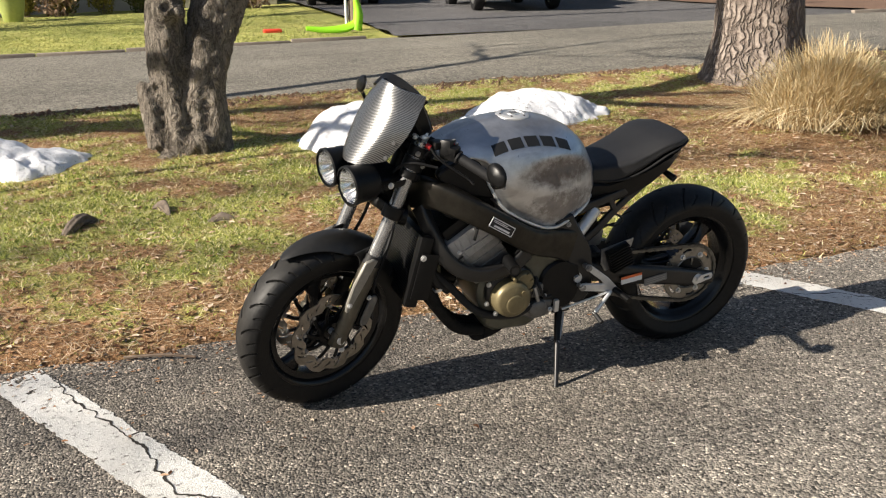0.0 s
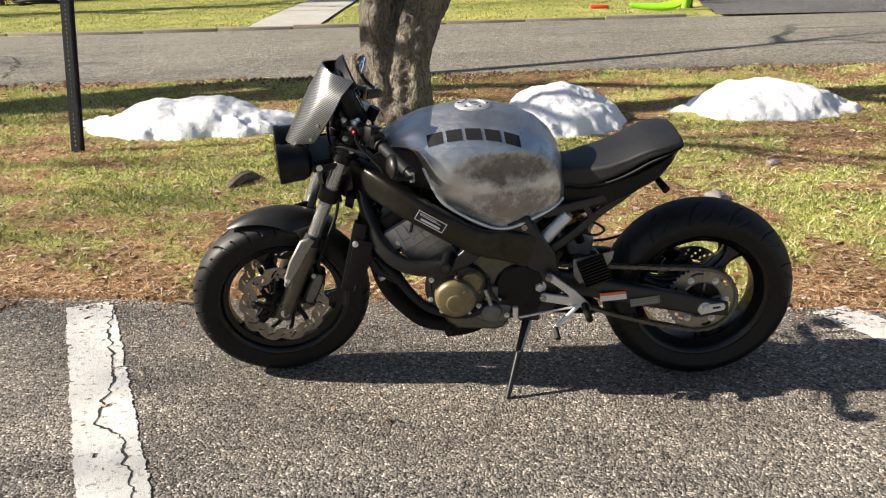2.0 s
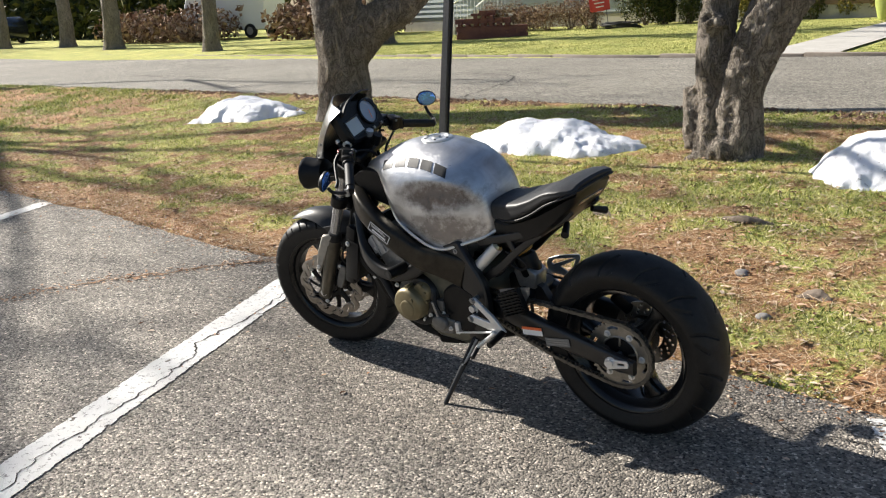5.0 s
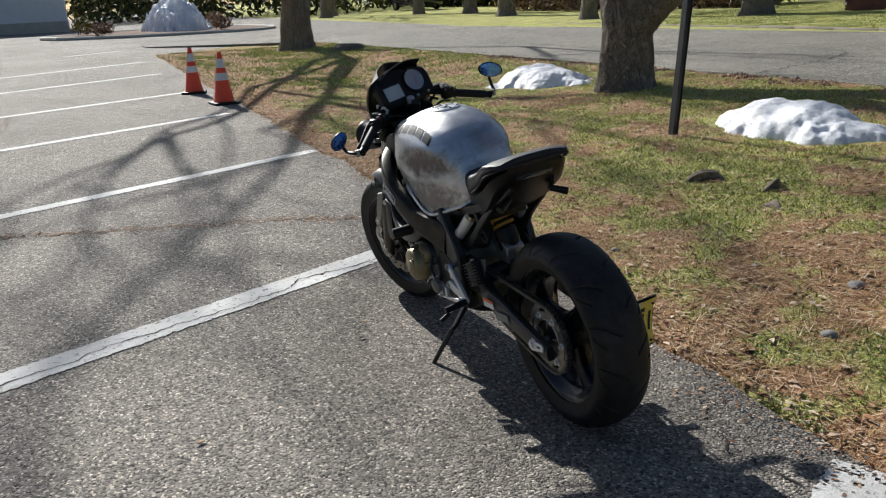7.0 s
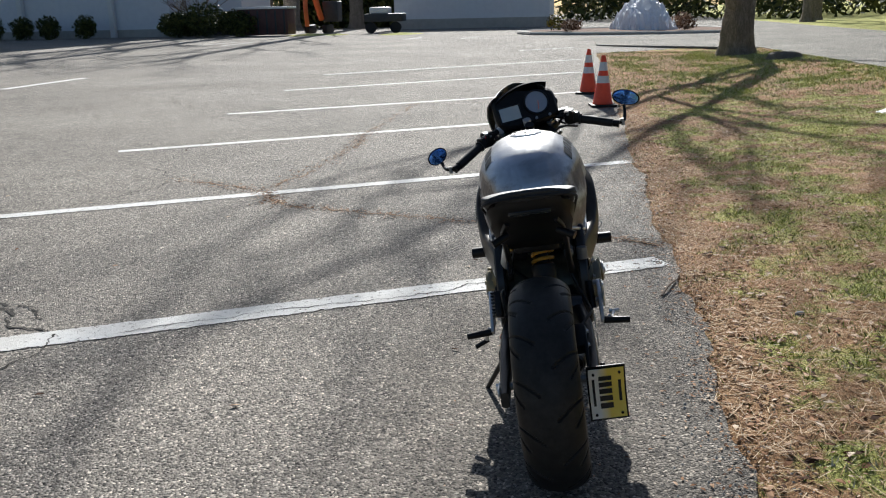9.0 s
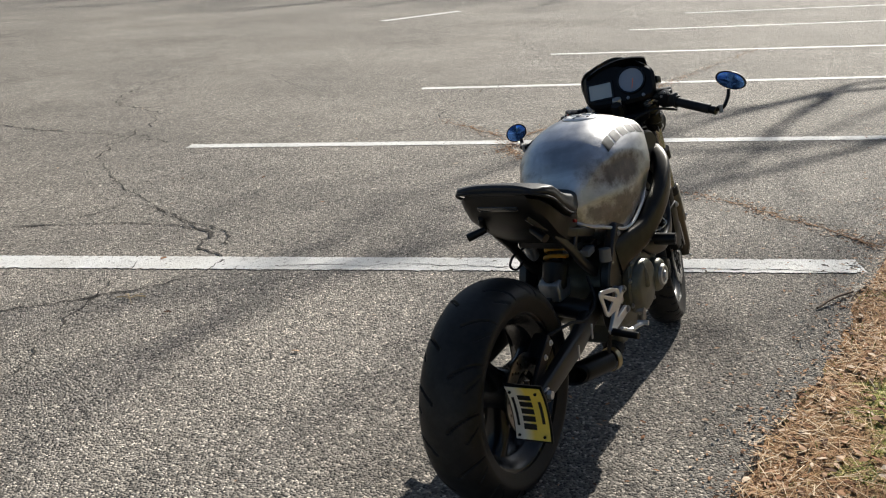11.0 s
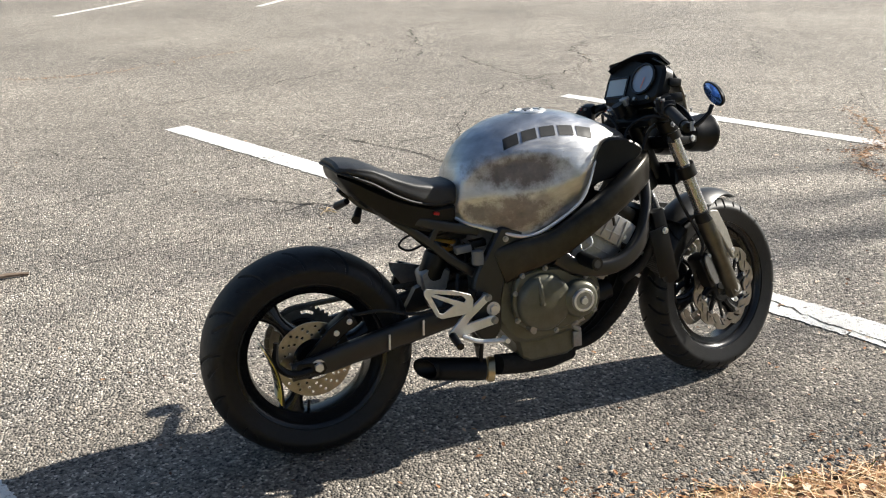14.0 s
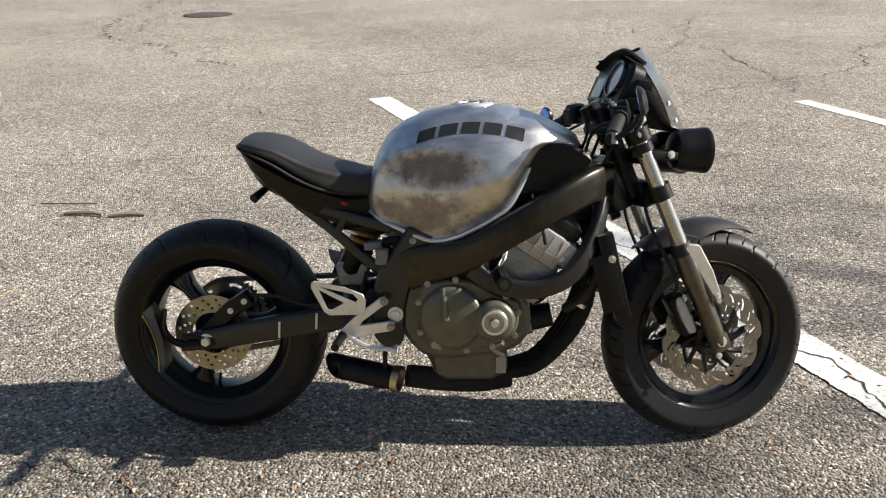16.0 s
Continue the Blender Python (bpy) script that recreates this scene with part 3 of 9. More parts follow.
def limbs(bm, start, direction, length, radius, depth, rng, thin=0.5):
    """Bare forking branches."""
    d = direction.normalized()
    pts, c = [start], start.copy()
    for k in range(3):
        d = (d + Vector((rng.uniform(-1, 1), rng.uniform(-1, 1), rng.uniform(-0.25, 0.5))) * 0.28).normalized()
        c = c + d * length / 3
        pts.append(c.copy())
    add_tube(bm, pts, [radius, radius * 0.85, radius * 0.7, radius * 0.5], 7 if depth > 1 else 5, 3 if depth > 1 else 2)
    if depth > 0:
        for k in range(rng.choice((2, 3, 3))):
            base = pts[rng.choice((2, 3, 3))] if k else pts[3]
            turn = Vector((rng.uniform(-1, 1), rng.uniform(-1, 1), rng.uniform(-0.15, 0.7)))
            limbs(bm, base, d * 0.75 + turn * 0.85, length * rng.uniform(0.6, 0.8), radius * thin, depth - 1, rng, thin)


def grown(name, bms, mat, parent, voxel=0.016, label=""):
    """Grows several closed shapes together into one knotty skin."""
    bm = bmesh.new()
    for b in bms:
        me = bpy.data.meshes.new("piece")
        b.to_mesh(me)
        b.free()
        bm.from_mesh(me)
        bpy.data.meshes.remove(me)
    bmesh.ops.recalc_face_normals(bm, faces=bm.faces)
    ob = part(name, bm, mat, parent, label)
    r = ob.modifiers.new("grown", "REMESH")
    r.mode, r.voxel_size, r.use_smooth_shade = "VOXEL", voxel, True
    s = ob.modifiers.new("worn", "SMOOTH")
    s.factor, s.iterations = 0.5, 3
    for size, depth in ((0.14, 0.030), (0.035, 0.016)):
        d = ob.modifiers.new("bark", "DISPLACE")
        d.texture = bpy.data.textures.new("bark_relief", "CLOUDS")
        d.texture.noise_scale, d.texture.noise_depth = size, 3
        d.strength, d.mid_level = depth, 0.5
    return ob


def tree(x, y, stems, radii, lab, cat, mat, seed, crown, lumps=0.14, flute=0.0, name="tree"):
    z = rise(x, y) - 0.06
    t = thing(name, lab, cat, pose(x, y, z))
    if len(stems) > 1:
        grown("trunk", [trunk_mesh(stem, rad, seed + i * 3.7, lumps, flute=flute) for i, (stem, rad) in enumerate(zip(stems, radii))], mat, t, 0.022)
    else:
        part("trunk", trunk_mesh(stems[0], radii[0], seed, lumps, flute=flute), mat, t)
    rng = random.Random(seed)
    bm = bmesh.new()
    for start, direction, length, radius in crown:
        limbs(bm, Vector(start), Vector(direction), length, radius, 4, rng)
    part("crown", bm, M_TWIG, t, "bare winter branches")
    return t


# the forked cherry beyond the motorcycle: two grown-together stems, a hollow stub and a burl in one skin
def cup(a, b, r0, r1, wall, seed, n=22):
    """A broken hollow stub: a tapering cup, open at b, with a torn rim."""
    a, b = Vector(a), Vector(b)
    d = (b - a).normalized()
    side = d.orthogonal().normalized()
    up = d.cross(side)
    loops = []
    for f, k in ((0, 1), (0.35, 1), (0.7, 1), (1.0, 1), (1.0, 0), (0.7, 0), (0.45, 0)):
        ring = []
        for i in range(n):
            t = 2 * math.pi * i / n
            v = side * math.cos(t) + up * math.sin(t)
            rr = (r0 + (r1 - r0) * f) * (1 + 0.22 * noise.noise(v * 1.6 + Vector((seed, f * 2, 0)))) - (0 if k else wall)
            rim = 0.05 * noise.noise(v * 2.4 + Vector((0, seed, 0))) if f == 1.0 else 0
            ring.append(a + d * ((b - a).length * f + rim) + v * max(rr, 0.01))
        loops.append(ring)
    return rings(bmesh.new(), loops)


def bulge(c, r, seed):
    bm = bmesh.new()
    bmesh.ops.create_icosphere(bm, subdivisions=3, radius=1.0)
    for v in bm.verts:
        f = 1 + 0.35 * noise.noise(v.co * 1.5 + Vector((seed, 0, 0)))
        v.co = Vector(c) + Vector((v.co.x * r[0], v.co.y * r[1], v.co.z * r[2])) * f
    return bm


cherry = thing("tree", "knotty forked cherry trunk with a hollow broken stub", "tree", pose(-0.20, 3.18, rise(-0.20, 3.18) - 0.06))
grown("trunk", [
    trunk_mesh([(-0.06, 0, -0.15), (-0.08, 0, 0.12), (-0.11, 0.0, 0.5), (-0.13, 0.0, 0.8), (-0.11, 0.0, 1.08), (-0.10, 0.02, 1.4), (-0.22, 0.08, 2.2), (-0.55, 0.2, 3.3)], [0.23, 0.18, 0.138, 0.135, 0.125, 0.125, 0.12, 0.09], 3.3, 0.16, 36, 0.05),
    trunk_mesh([(0.10, -0.02, -0.15), (0.09, -0.02, 0.15), (0.10, -0.03, 0.5), (0.15, 0.0, 0.76), (0.26, 0.07, 1.06), (0.46, 0.18, 1.45), (0.83, 0.38, 2.2), (1.25, 0.6, 3.2)], [0.19, 0.170, 0.142, 0.150, 0.175, 0.18, 0.13, 0.09], 7.1, 0.15, 36, 0.05),
    cup((-0.20, -0.03, 0.12), (-0.275, -0.02, 0.56), 0.12, 0.075, 0.030, 4.4),
    cup((-0.10, -0.08, 1.00), (-0.115, -0.165, 1.06), 0.070, 0.055, 0.020, 8.4),
    bulge((0.03, -0.17, 0.12), (0.095, 0.085, 0.085), 2.0), bulge((-0.16, -0.15, 0.02), (0.13, 0.09, 0.07), 5.0), bulge((0.17, -0.10, 0.03), (0.12, 0.12, 0.08), 6.0), bulge((-0.03, -0.13, 1.02), (0.05, 0.05, 0.06), 9.0),
    bulge((-0.2, 0.12, 0.02), (0.14, 0.1, 0.08), 7.0)], M_BARK, cherry)
crown_rng, bm = random.Random(3), bmesh.new()
for start, direction, length, radius in [((-0.55, 0.2, 3.2), (-0.6, 0.2, 1), 2.2, 0.09), ((1.25, 0.6, 3.1), (0.9, 0.3, 1), 2.4, 0.09), ((-0.22, 0.08, 2.2), (-0.2, -1, 0.9), 1.9, 0.08), ((0.83, 0.38, 2.2), (0.3, 1, 0.8), 2.0, 0.08)]:
    limbs(bm, Vector(start), Vector(direction), length, radius, 4, crown_rng)
part("crown", bm, M_TWIG, cherry, "bare winter branches")

# the cherry with the low side limb, by the steel post
tree(-5.0, 3.70,
     [[(0, 0, -0.1), (0.0, 0, 0.25), (-0.02, 0.0, 0.7), (-0.08, 0.0, 1.2), (-0.3, 0.0, 1.75), (-0.75, 0.05, 2.4), (-1.2, 0.1, 3.2)],
      [(0.05, 0.04, 0.8), (0.27, 0.24, 1.08), (0.55, 0.46, 1.30), (0.82, 0.66, 1.75), (1.0, 0.8, 2.6)],
      [(0.0, 0.0, 1.1), (0.12, 0.02, 1.6), (0.3, 0.02, 2.3), (0.35, 0.1, 3.2)]],
     [[0.40, 0.31, 0.28, 0.28, 0.20, 0.15, 0.1], [0.24, 0.22, 0.20, 0.17, 0.11], [0.22, 0.18, 0.14, 0.1]],
     "old cherry trunk with a low side limb", "tree", M_BARK, 6.1,
     [((-1.2, 0.1, 3.1), (-1, 0, 0.8), 2.4, 0.1), ((1.0, 0.8, 2.5), (0.8, 0.5, 1), 2.4, 0.1), ((0.35, 0.1, 3.1), (0, -0.6, 1), 2.2, 0.1), ((0.3, 0, 2.4), (0.5, -1, 0.7), 2.0, 0.07)], 0.15, 0.03)

# the tree near the lot's corner that throws the branching shadow over the bank
oak = thing("tree", "broad dark trunk beside the end of the lot", "tree", pose(-21.4, 3.7, rise(-21.4, 3.7) - 0.06))
grown("trunk", [trunk_mesh([(0, 0, -0.1), (0, 0, 0.3), (0.0, 0, 0.9), (-0.1, 0.05, 1.6), (-0.3, 0.1, 2.6), (-0.5, 0.2, 3.6)], [0.62, 0.46, 0.40, 0.36, 0.24, 0.16], 9.4, 0.16, flute=0.04),
                trunk_mesh([(0.0, 0, 1.2), (0.3, -0.3, 1.9), (0.7, -0.7, 2.8), (1.0, -1.0, 3.6)], [0.30, 0.24, 0.18, 0.12], 12.0, 0.12)], M_BARK, oak, 0.03)
crown_rng, bm = random.Random(21), bmesh.new()
for start, direction, length, radius in [((-0.5, 0.2, 3.5), (-0.3, 0.6, 1), 3.4, 0.13), ((1.0, -1.0, 3.5), (0.6, -0.9, 1.1), 4.6, 0.14), ((0.5, -0.5, 2.4), (0.2, -1.0, 0.8), 4.8, 0.14), ((0.8, -0.8, 3.2), (-0.4, -1.0, 0.8), 4.8, 0.13), ((1.0, -1.0, 3.6), (0.3, -0.9, 1.3), 4.8, 0.13)]:
    limbs(bm, Vector(start), Vector(direction), length, radius, 4, crown_rng, 0.55)
part("crown", bm, M_TWIG, oak, "bare winter branches")

# the big pine
tree(5.25, 4.05,
     [[(0, 0, -0.15), (0.0, 0, 0.12), (0.02, 0, 0.5), (0.03, 0.0, 1.2), (0.05, 0.0, 2.6), (0.1, 0.05, 5), (0.1, 0, 8)]],
     [[0.78, 0.52, 0.43, 0.38, 0.35, 0.28, 0.2]],
     "massive pine trunk with thick plated bark", "tree", M_PINE, 4.2,
     [((0.1, 0, 5.0), (1, 0.4, 0.3), 2.6, 0.09), ((0.1, 0, 6.0), (-1, 0.5, 0.3), 2.6, 0.09), ((0.1, 0, 7.0), (0.2, -1, 0.4), 2.4, 0.08), ((0.1, 0, 7.9), (0.2, 0.8, 1), 2.4, 0.08)], 0.10, 0.05)

# trees further off along the street and round the lot
for n, (x, y, r) in enumerate([(-46, 19.5, 0.38), (-38, 18.0, 0.42), (-52, 18.5, 0.35), (-27, 16.2, 0.30), (-19.3, 17.6, 0.45), (-60, 14.5, 0.4), (-64, 16, 0.35), (13.5, 19, 0.3), (-67.5, -23, 0.7), (-68.5, -18, 0.6), (-70, -26, 0.7), (-68, -31, 0.7), (-70, -36, 0.7), (-69, -41, 0.7)]):
    # x below -66: unseen trees added behind the buildings to shade the far lot
    h = 15.0 if -28 < x < -19 else 27.0 if x < -66 else 9.0
    crown = [((0.05, 0.05, h * f), (math.cos(n + 2.4 * k), math.sin(n + 2.4 * k), 0.8), 2.7, r * 0.30) for k, f in enumerate((0.45, 0.6, 0.72, 0.84, 0.95) if h < 10 else (0.35, 0.45, 0.54, 0.62, 0.70, 0.77, 0.84, 0.90, 0.96))]
    tree(x, y, [[(0, 0, -0.1), (0, 0, 0.4), (0.05, 0.02, 1.6), (0.1, 0, h * 0.5), (0.0, 0.1, h)]], [[r * 1.5, r * 1.05, r * 0.9, r * 0.7, r * 0.25]],
         "bare grey tree trunk across the street or added unseen for shade", "tree", M_BARK, 20.0 + n, crown, 0.12, 0.03)

# ---------------------------------------------------------------- snow heaps
def snow_heap(x, y, lx, ly, h, seed, turn=0.0, lab="melting heap of old snow flecked with dirt", n=120):
    bm = bmesh.new()
    vs = {}
    for i in range(n + 1):
        for j in range(n + 1):
            u, v = 2.7 * i / n - 1.35, 2.7 * j / n - 1.35
            q = Vector((u * lx * 2.1 + seed, v * ly * 2.1, seed * 1.7))
            rim = 0.86 + 0.22 * noise.noise(q * 0.8) + 0.12 * noise.noise(q * 1.9) + 0.05 * noise.noise(q * 4.5)
            rr = math.hypot(u, v) / max(rim, 0.4)
            p = 1 - rr
            lump = 1 + 0.30 * noise.noise(q * 0.6 + Vector((5, 5, 5))) + 0.09 * noise.noise(q * 1.7)
            top = h * (1 - rr ** 2.3) * lump + (0.008 * noise.noise(q * 5.5) + 0.006 * noise.noise(q * 13)) * max(p, 0.0) ** 0.35
            X, Y = u * lx / 2, v * ly / 2
            c, s = math.cos(radians(turn)), math.sin(radians(turn))
            wx, wy = x + X * c - Y * s, y + X * s + Y * c
            vs[i, j] = bm.verts.new((wx, wy, soil(wx, wy) - 0.01 + max(top, -0.12)))
    for i in range(n):
        for j in range(n):
            bm.faces.new((vs[i, j], vs[i + 1, j], vs[i + 1, j + 1], vs[i, j + 1]))
    low = {v for v in bm.verts if v.co.z < soil(v.co.x, v.co.y) - 0.10}
    dead = [v for v in low if all(e.other_vert(v) in low for e in v.link_edges)]
    bmesh.ops.delete(bm, geom=dead, context='VERTS')
    ob = part("snow_mound", bm, M_SNOW)
    return tagged(ob, lab, "snow", "snow heaps")


snow_heap(-1.80, 3.10, 2.0, 0.85, 0.22, 1.0, 2, "long low heap of melting snow beside a steel post")
snow_heap(0.98, 2.98, 1.1, 0.95, 0.25, 4.0, 25, "small lumpy heap of melting snow")
snow_heap(2.42, 3.25, 1.5, 0.75, 0.22, 7.0, -4, "domed heap of melting snow near the pine")
snow_heap(-6.6, 3.45, 1.75, 1.1, 0.22, 11.0, 20, "low heap of snow behind a cherry trunk")
snow_heap(-47.5, 3.0, 9.0, 3.6, 1.7, 14.0, 8, "large ploughed heap of snow on a planted island")

# ---------------------------------------------------------------- motorcycle: materials
def tank_material():
    """Bare ground steel with rust and heat stains under clear coat."""
    m = material("bare_steel", (0.5, 0.5, 0.5), 0.34, 1.0)
    k = Nodes(m)
    brush = k.noise(9, 6, 0.7, k.scaled(3.0, 1.0, 14.0), 1.2)
    cloud, spots, wipe = k.noise(7.0, 6, 0.62), k.noise(24, 6, 0.72), k.noise(5.0, 5, 0.6, k.scaled(1.0, 1.0, 2.6), 0.8)
    sep = k.n.new("ShaderNodeSeparateXYZ")
    k.l.new(k.co, sep.inputs[0])

    def patch(cx, cz, rx_, rz_, rag):
        dx = k.math("DIVIDE", k.math("SUBTRACT", sep.outputs[0], cx), rx_)
        dz = k.math("DIVIDE", k.math("SUBTRACT", sep.outputs[2], cz), rz_)
        r2 = k.math("ADD", k.math("MULTIPLY", dx, dx), k.math("MULTIPLY", dz, dz))
        return k.ramp(k.math("ADD", r2, k.math("MULTIPLY", k.math("SUBTRACT", spots, 0.5), rag)), (0.25, 1.0), (1.65, 0.0))

    # the rusty band under the badge, the blot below it and the browned lower edge
    stain_or_shade = k.math("MAXIMUM", patch(0.640, 0.800, 0.165, 0.060, 1.9), k.math("MULTIPLY", patch(0.700, 0.712, 0.045, 0.022, 1.6), 0.6))
    stain_or_shade = k.math("MAXIMUM", stain_or_shade, k.math("MULTIPLY", patch(0.610, 0.675, 0.165, 0.065, 3.4), 0.78))
    steel = k.mix(0.5, k.ramp(cloud, (0.28, (0.27, 0.272, 0.28)), (0.68, (0.72, 0.72, 0.73))), k.ramp(wipe, (0.35, (0.32, 0.32, 0.325)), (0.62, (0.80, 0.80, 0.80))))
    rust = k.ramp(spots, (0.3, (0.060, 0.042, 0.030)), (0.55, (0.17, 0.122, 0.085)), (0.75, (0.33, 0.27, 0.21)))
    k.to("Base Color", k.mix(k.math("MULTIPLY", stain_or_shade, 0.86), steel, rust))
    k.to("Roughness", k.mix(stain_or_shade, k.ramp(brush, (0.3, 0.27), (0.7, 0.46)), (0.55, 0.55, 0.55)))
    k.to("Metallic", k.ramp(stain_or_shade, (0.0, 0.92), (1.0, 0.45)))
    k.bump(k.math("ADD", k.math("MULTIPLY", brush, 0.5), cloud), 0.25, 0.006)
    return m


def carbon_material():
    """Twill weave: two thread directions with their own tilt of the surface."""
    m = material("carbon_twill", (0.03, 0.03, 0.032), 0.28, 0.0, 0.7)
    k = Nodes(m)
    w = k.n.new("ShaderNodeTexWave")
    w.wave_type, w.bands_direction, w.wave_profile = "BANDS", "DIAGONAL", "TRI"
    w.inputs["Scale"].default_value = 85
    k.l.new(k.scaled(1.0, 1.0, -1.0), w.inputs["Vector"])
    k.to("Base Color", k.ramp(w.outputs["Fac"], (0.25, (0.018, 0.018, 0.019)), (0.75, (0.22, 0.22, 0.215))))
    k.to("Metallic", k.ramp(w.outputs["Fac"], (0.3, 0.1), (0.7, 0.75)))
    k.bump(w.outputs["Fac"], 0.15, 0.001)
    return m


M_TANK, M_CARBON = tank_material(), carbon_material()
def tyre_material(name, axle_x, axle_z, tread_r, dusty):
    """Black rubber, dusty on the tread, with fine rings moulded into the wall."""
    m = material(name, (0.02, 0.02, 0.02), 0.46, 0.0, 0.0, 0.28)
    k = Nodes(m)
    sep = k.n.new("ShaderNodeSeparateXYZ")
    k.l.new(k.co, sep.inputs[0])
    dx, dz = k.math("SUBTRACT", sep.outputs[0], axle_x), k.math("SUBTRACT", sep.outputs[2], axle_z)
    r = k.math("SQRT", k.math("ADD", k.math("MULTIPLY", dx, dx), k.math("MULTIPLY", dz, dz)))
    tread = k.ramp(k.math("ADD", k.math("MULTIPLY", k.math("SUBTRACT", r, tread_r), 18.0), k.math("MULTIPLY", k.noise(30, 4, 0.7), 0.5)), (0.30, 0.0), (0.75, 1.0))
    rubber = k.ramp(k.noise(60, 5, 0.7), (0.3, (0.004, 0.004, 0.0045)), (0.7, (0.011, 0.0108, 0.0105)))
    dust = k.ramp(k.noise(24, 6, 0.7), (0.3, tuple(dusty * c for c in (0.017, 0.0165, 0.016))), (0.7, tuple(dusty * c for c in (0.052, 0.049, 0.045))))
    k.to("Base Color", k.mix(tread, rubber, dust))
    k.to("Roughness", k.ramp(tread, (0.0, 0.44), (1.0, 0.56)))
    w = k.math("SINE", k.math("MULTIPLY", r, 900.0))
    k.bump(k.math("ADD", k.math("MULTIPLY", w, 0.10), k.noise(120, 4, 0.7)), 0.25, 0.0015)
    return m


M_TYRE_FRONT = tyre_material("front_tyre_rubber", 1.405, 0.298, 0.262, 0.62)
M_TYRE = tyre_material("rear_tyre_rubber", 0.0, 0.308, 0.285, 0.55)
M_RIM = grain_material("black_wheel_paint", (0.005, 0.005, 0.0055), (0.010, 0.010, 0.0105), 30, 0.22, 0.06, 0.002, spec=0.4)
M_FRAME = grain_material("satin_black_frame", (0.0055, 0.0053, 0.0053), (0.015, 0.0143, 0.014), 45, 0.36, 0.1, 0.002, spec=0.55)
M_MATT = grain_material("matt_black", (0.003, 0.003, 0.0033), (0.008, 0.008, 0.008), 40, 0.38, 0.15, 0.002, spec=0.25)
M_FENDER = grain_material("matt_grey_plastic", (0.012, 0.0118, 0.0115), (0.024, 0.0235, 0.0225), 60, 0.36, 0.12, 0.001, spec=0.4)
M_SLIDER = grain_material("dull_bronze_alloy", (0.070, 0.064, 0.051), (0.145, 0.132, 0.104), 35, 0.36, 0.1, 0.002, metal=0.75)
M_WING = grain_material("pale_cast_alloy", (0.24, 0.225, 0.195), (0.38, 0.36, 0.315), 60, 0.5, 0.15, 0.002, metal=0.45)
M_SPAR = grain_material("worn_bronze_black_spar", (0.022, 0.0205, 0.0175), (0.062, 0.056, 0.046), 30, 0.34, 0.1, 0.002, metal=0.85)
M_CHROME = grain_material("fork_chrome", (0.34, 0.34, 0.345), (0.48, 0.48, 0.475), 40, 0.20, 0.03, 0.001, metal=0.75)
M_ALU = grain_material("cast_aluminium", (0.22, 0.22, 0.22), (0.40, 0.40, 0.395), 70, 0.45, 0.25, 0.002, metal=0.85)
M_HEAD = grain_material("pale_sand_cast_alloy", (0.30, 0.30, 0.305), (0.50, 0.50, 0.50), 50, 0.42, 0.2, 0.002, metal=0.45)
M_BRIGHT = grain_material("polished_alloy", (0.62, 0.62, 0.61), (0.78, 0.78, 0.77), 60, 0.34, 0.06, 0.001, metal=0.6)
M_GOLD = grain_material("magnesium_gold_cover", (0.15, 0.122, 0.062), (0.27, 0.225, 0.125), 28, 0.42, 0.12, 0.002, metal=0.45)
M_OLIVE = grain_material("dull_olive_cover", (0.074, 0.072, 0.052), (0.145, 0.142, 0.108), 28, 0.38, 0.2, 0.002, metal=0.35)
M_SEAT = grain_material("black_vinyl", (0.010, 0.010, 0.011), (0.024, 0.024, 0.025), 220, 0.50, 0.35, 0.0012, spec=0.4)
M_WRAP = grain_material("black_header_wrap", (0.008, 0.0075, 0.007), (0.022, 0.021, 0.019), 60, 0.8, 0.6, 0.004, spec=0.2)
M_SPRING = grain_material("yellow_spring", (0.34, 0.17, 0.015), (0.48, 0.26, 0.025), 30, 0.4, 0.05)
M_CHAINMET = grain_material("oiled_chain", (0.10, 0.095, 0.085), (0.22, 0.21, 0.19), 60, 0.45, 0.2, 0.002, metal=0.9)
M_DISC = grain_material("brake_steel", (0.20, 0.185, 0.165), (0.42, 0.395, 0.36), 50, 0.30, 0.05, 0.001, metal=1.0)
M_LENS = material("headlamp_glass", (0.62, 0.62, 0.61), 0.2, 0.5, 0.8)
M_RED = material("red_anodised", (0.35, 0.02, 0.02), 0.35, 0.5)
M_LCD = material("lcd_glass", (0.42, 0.46, 0.47), 0.15, 0.0, 0.6)
# bluish base colour holds the sky's reflection in the dial
M_DIAL = material("dial_glass_sky_tint", (0.26, 0.30, 0.38), 0.12, 0.0, 1.0)
M_BLUEMIRROR = material("blue_mirror", (0.13, 0.33, 0.95), 0.16, 0.9)
M_WHITE = material("white_sticker", (0.75, 0.75, 0.74), 0.4)
M_ORANGE = material("orange_sticker", (0.80, 0.16, 0.04), 0.4)
M_GREYSTICK = material("grey_sticker", (0.16, 0.16, 0.16), 0.4)
M_INK = material("black_ink", (0.01, 0.01, 0.01), 0.5)
M_SPROCKET = grain_material("worn_sprocket_steel", (0.20, 0.185, 0.16), (0.38, 0.355, 0.31), 60, 0.42, 0.15, 0.001, metal=0.9)
M_CALIPER = grain_material("grey_caliper_alloy", (0.10, 0.098, 0.092), (0.20, 0.195, 0.185), 50, 0.5, 0.15, 0.001, metal=0.5)
M_BOWL = material("reflector_bowl", (0.82, 0.82, 0.80), 0.18, 1.0)
M_CLEAR = material("clear_lens", (0.97, 0.98, 0.98), 0.03)
M_CLEAR.node_tree.nodes["Principled BSDF"].inputs["Transmission Weight"].default_value = 1.0
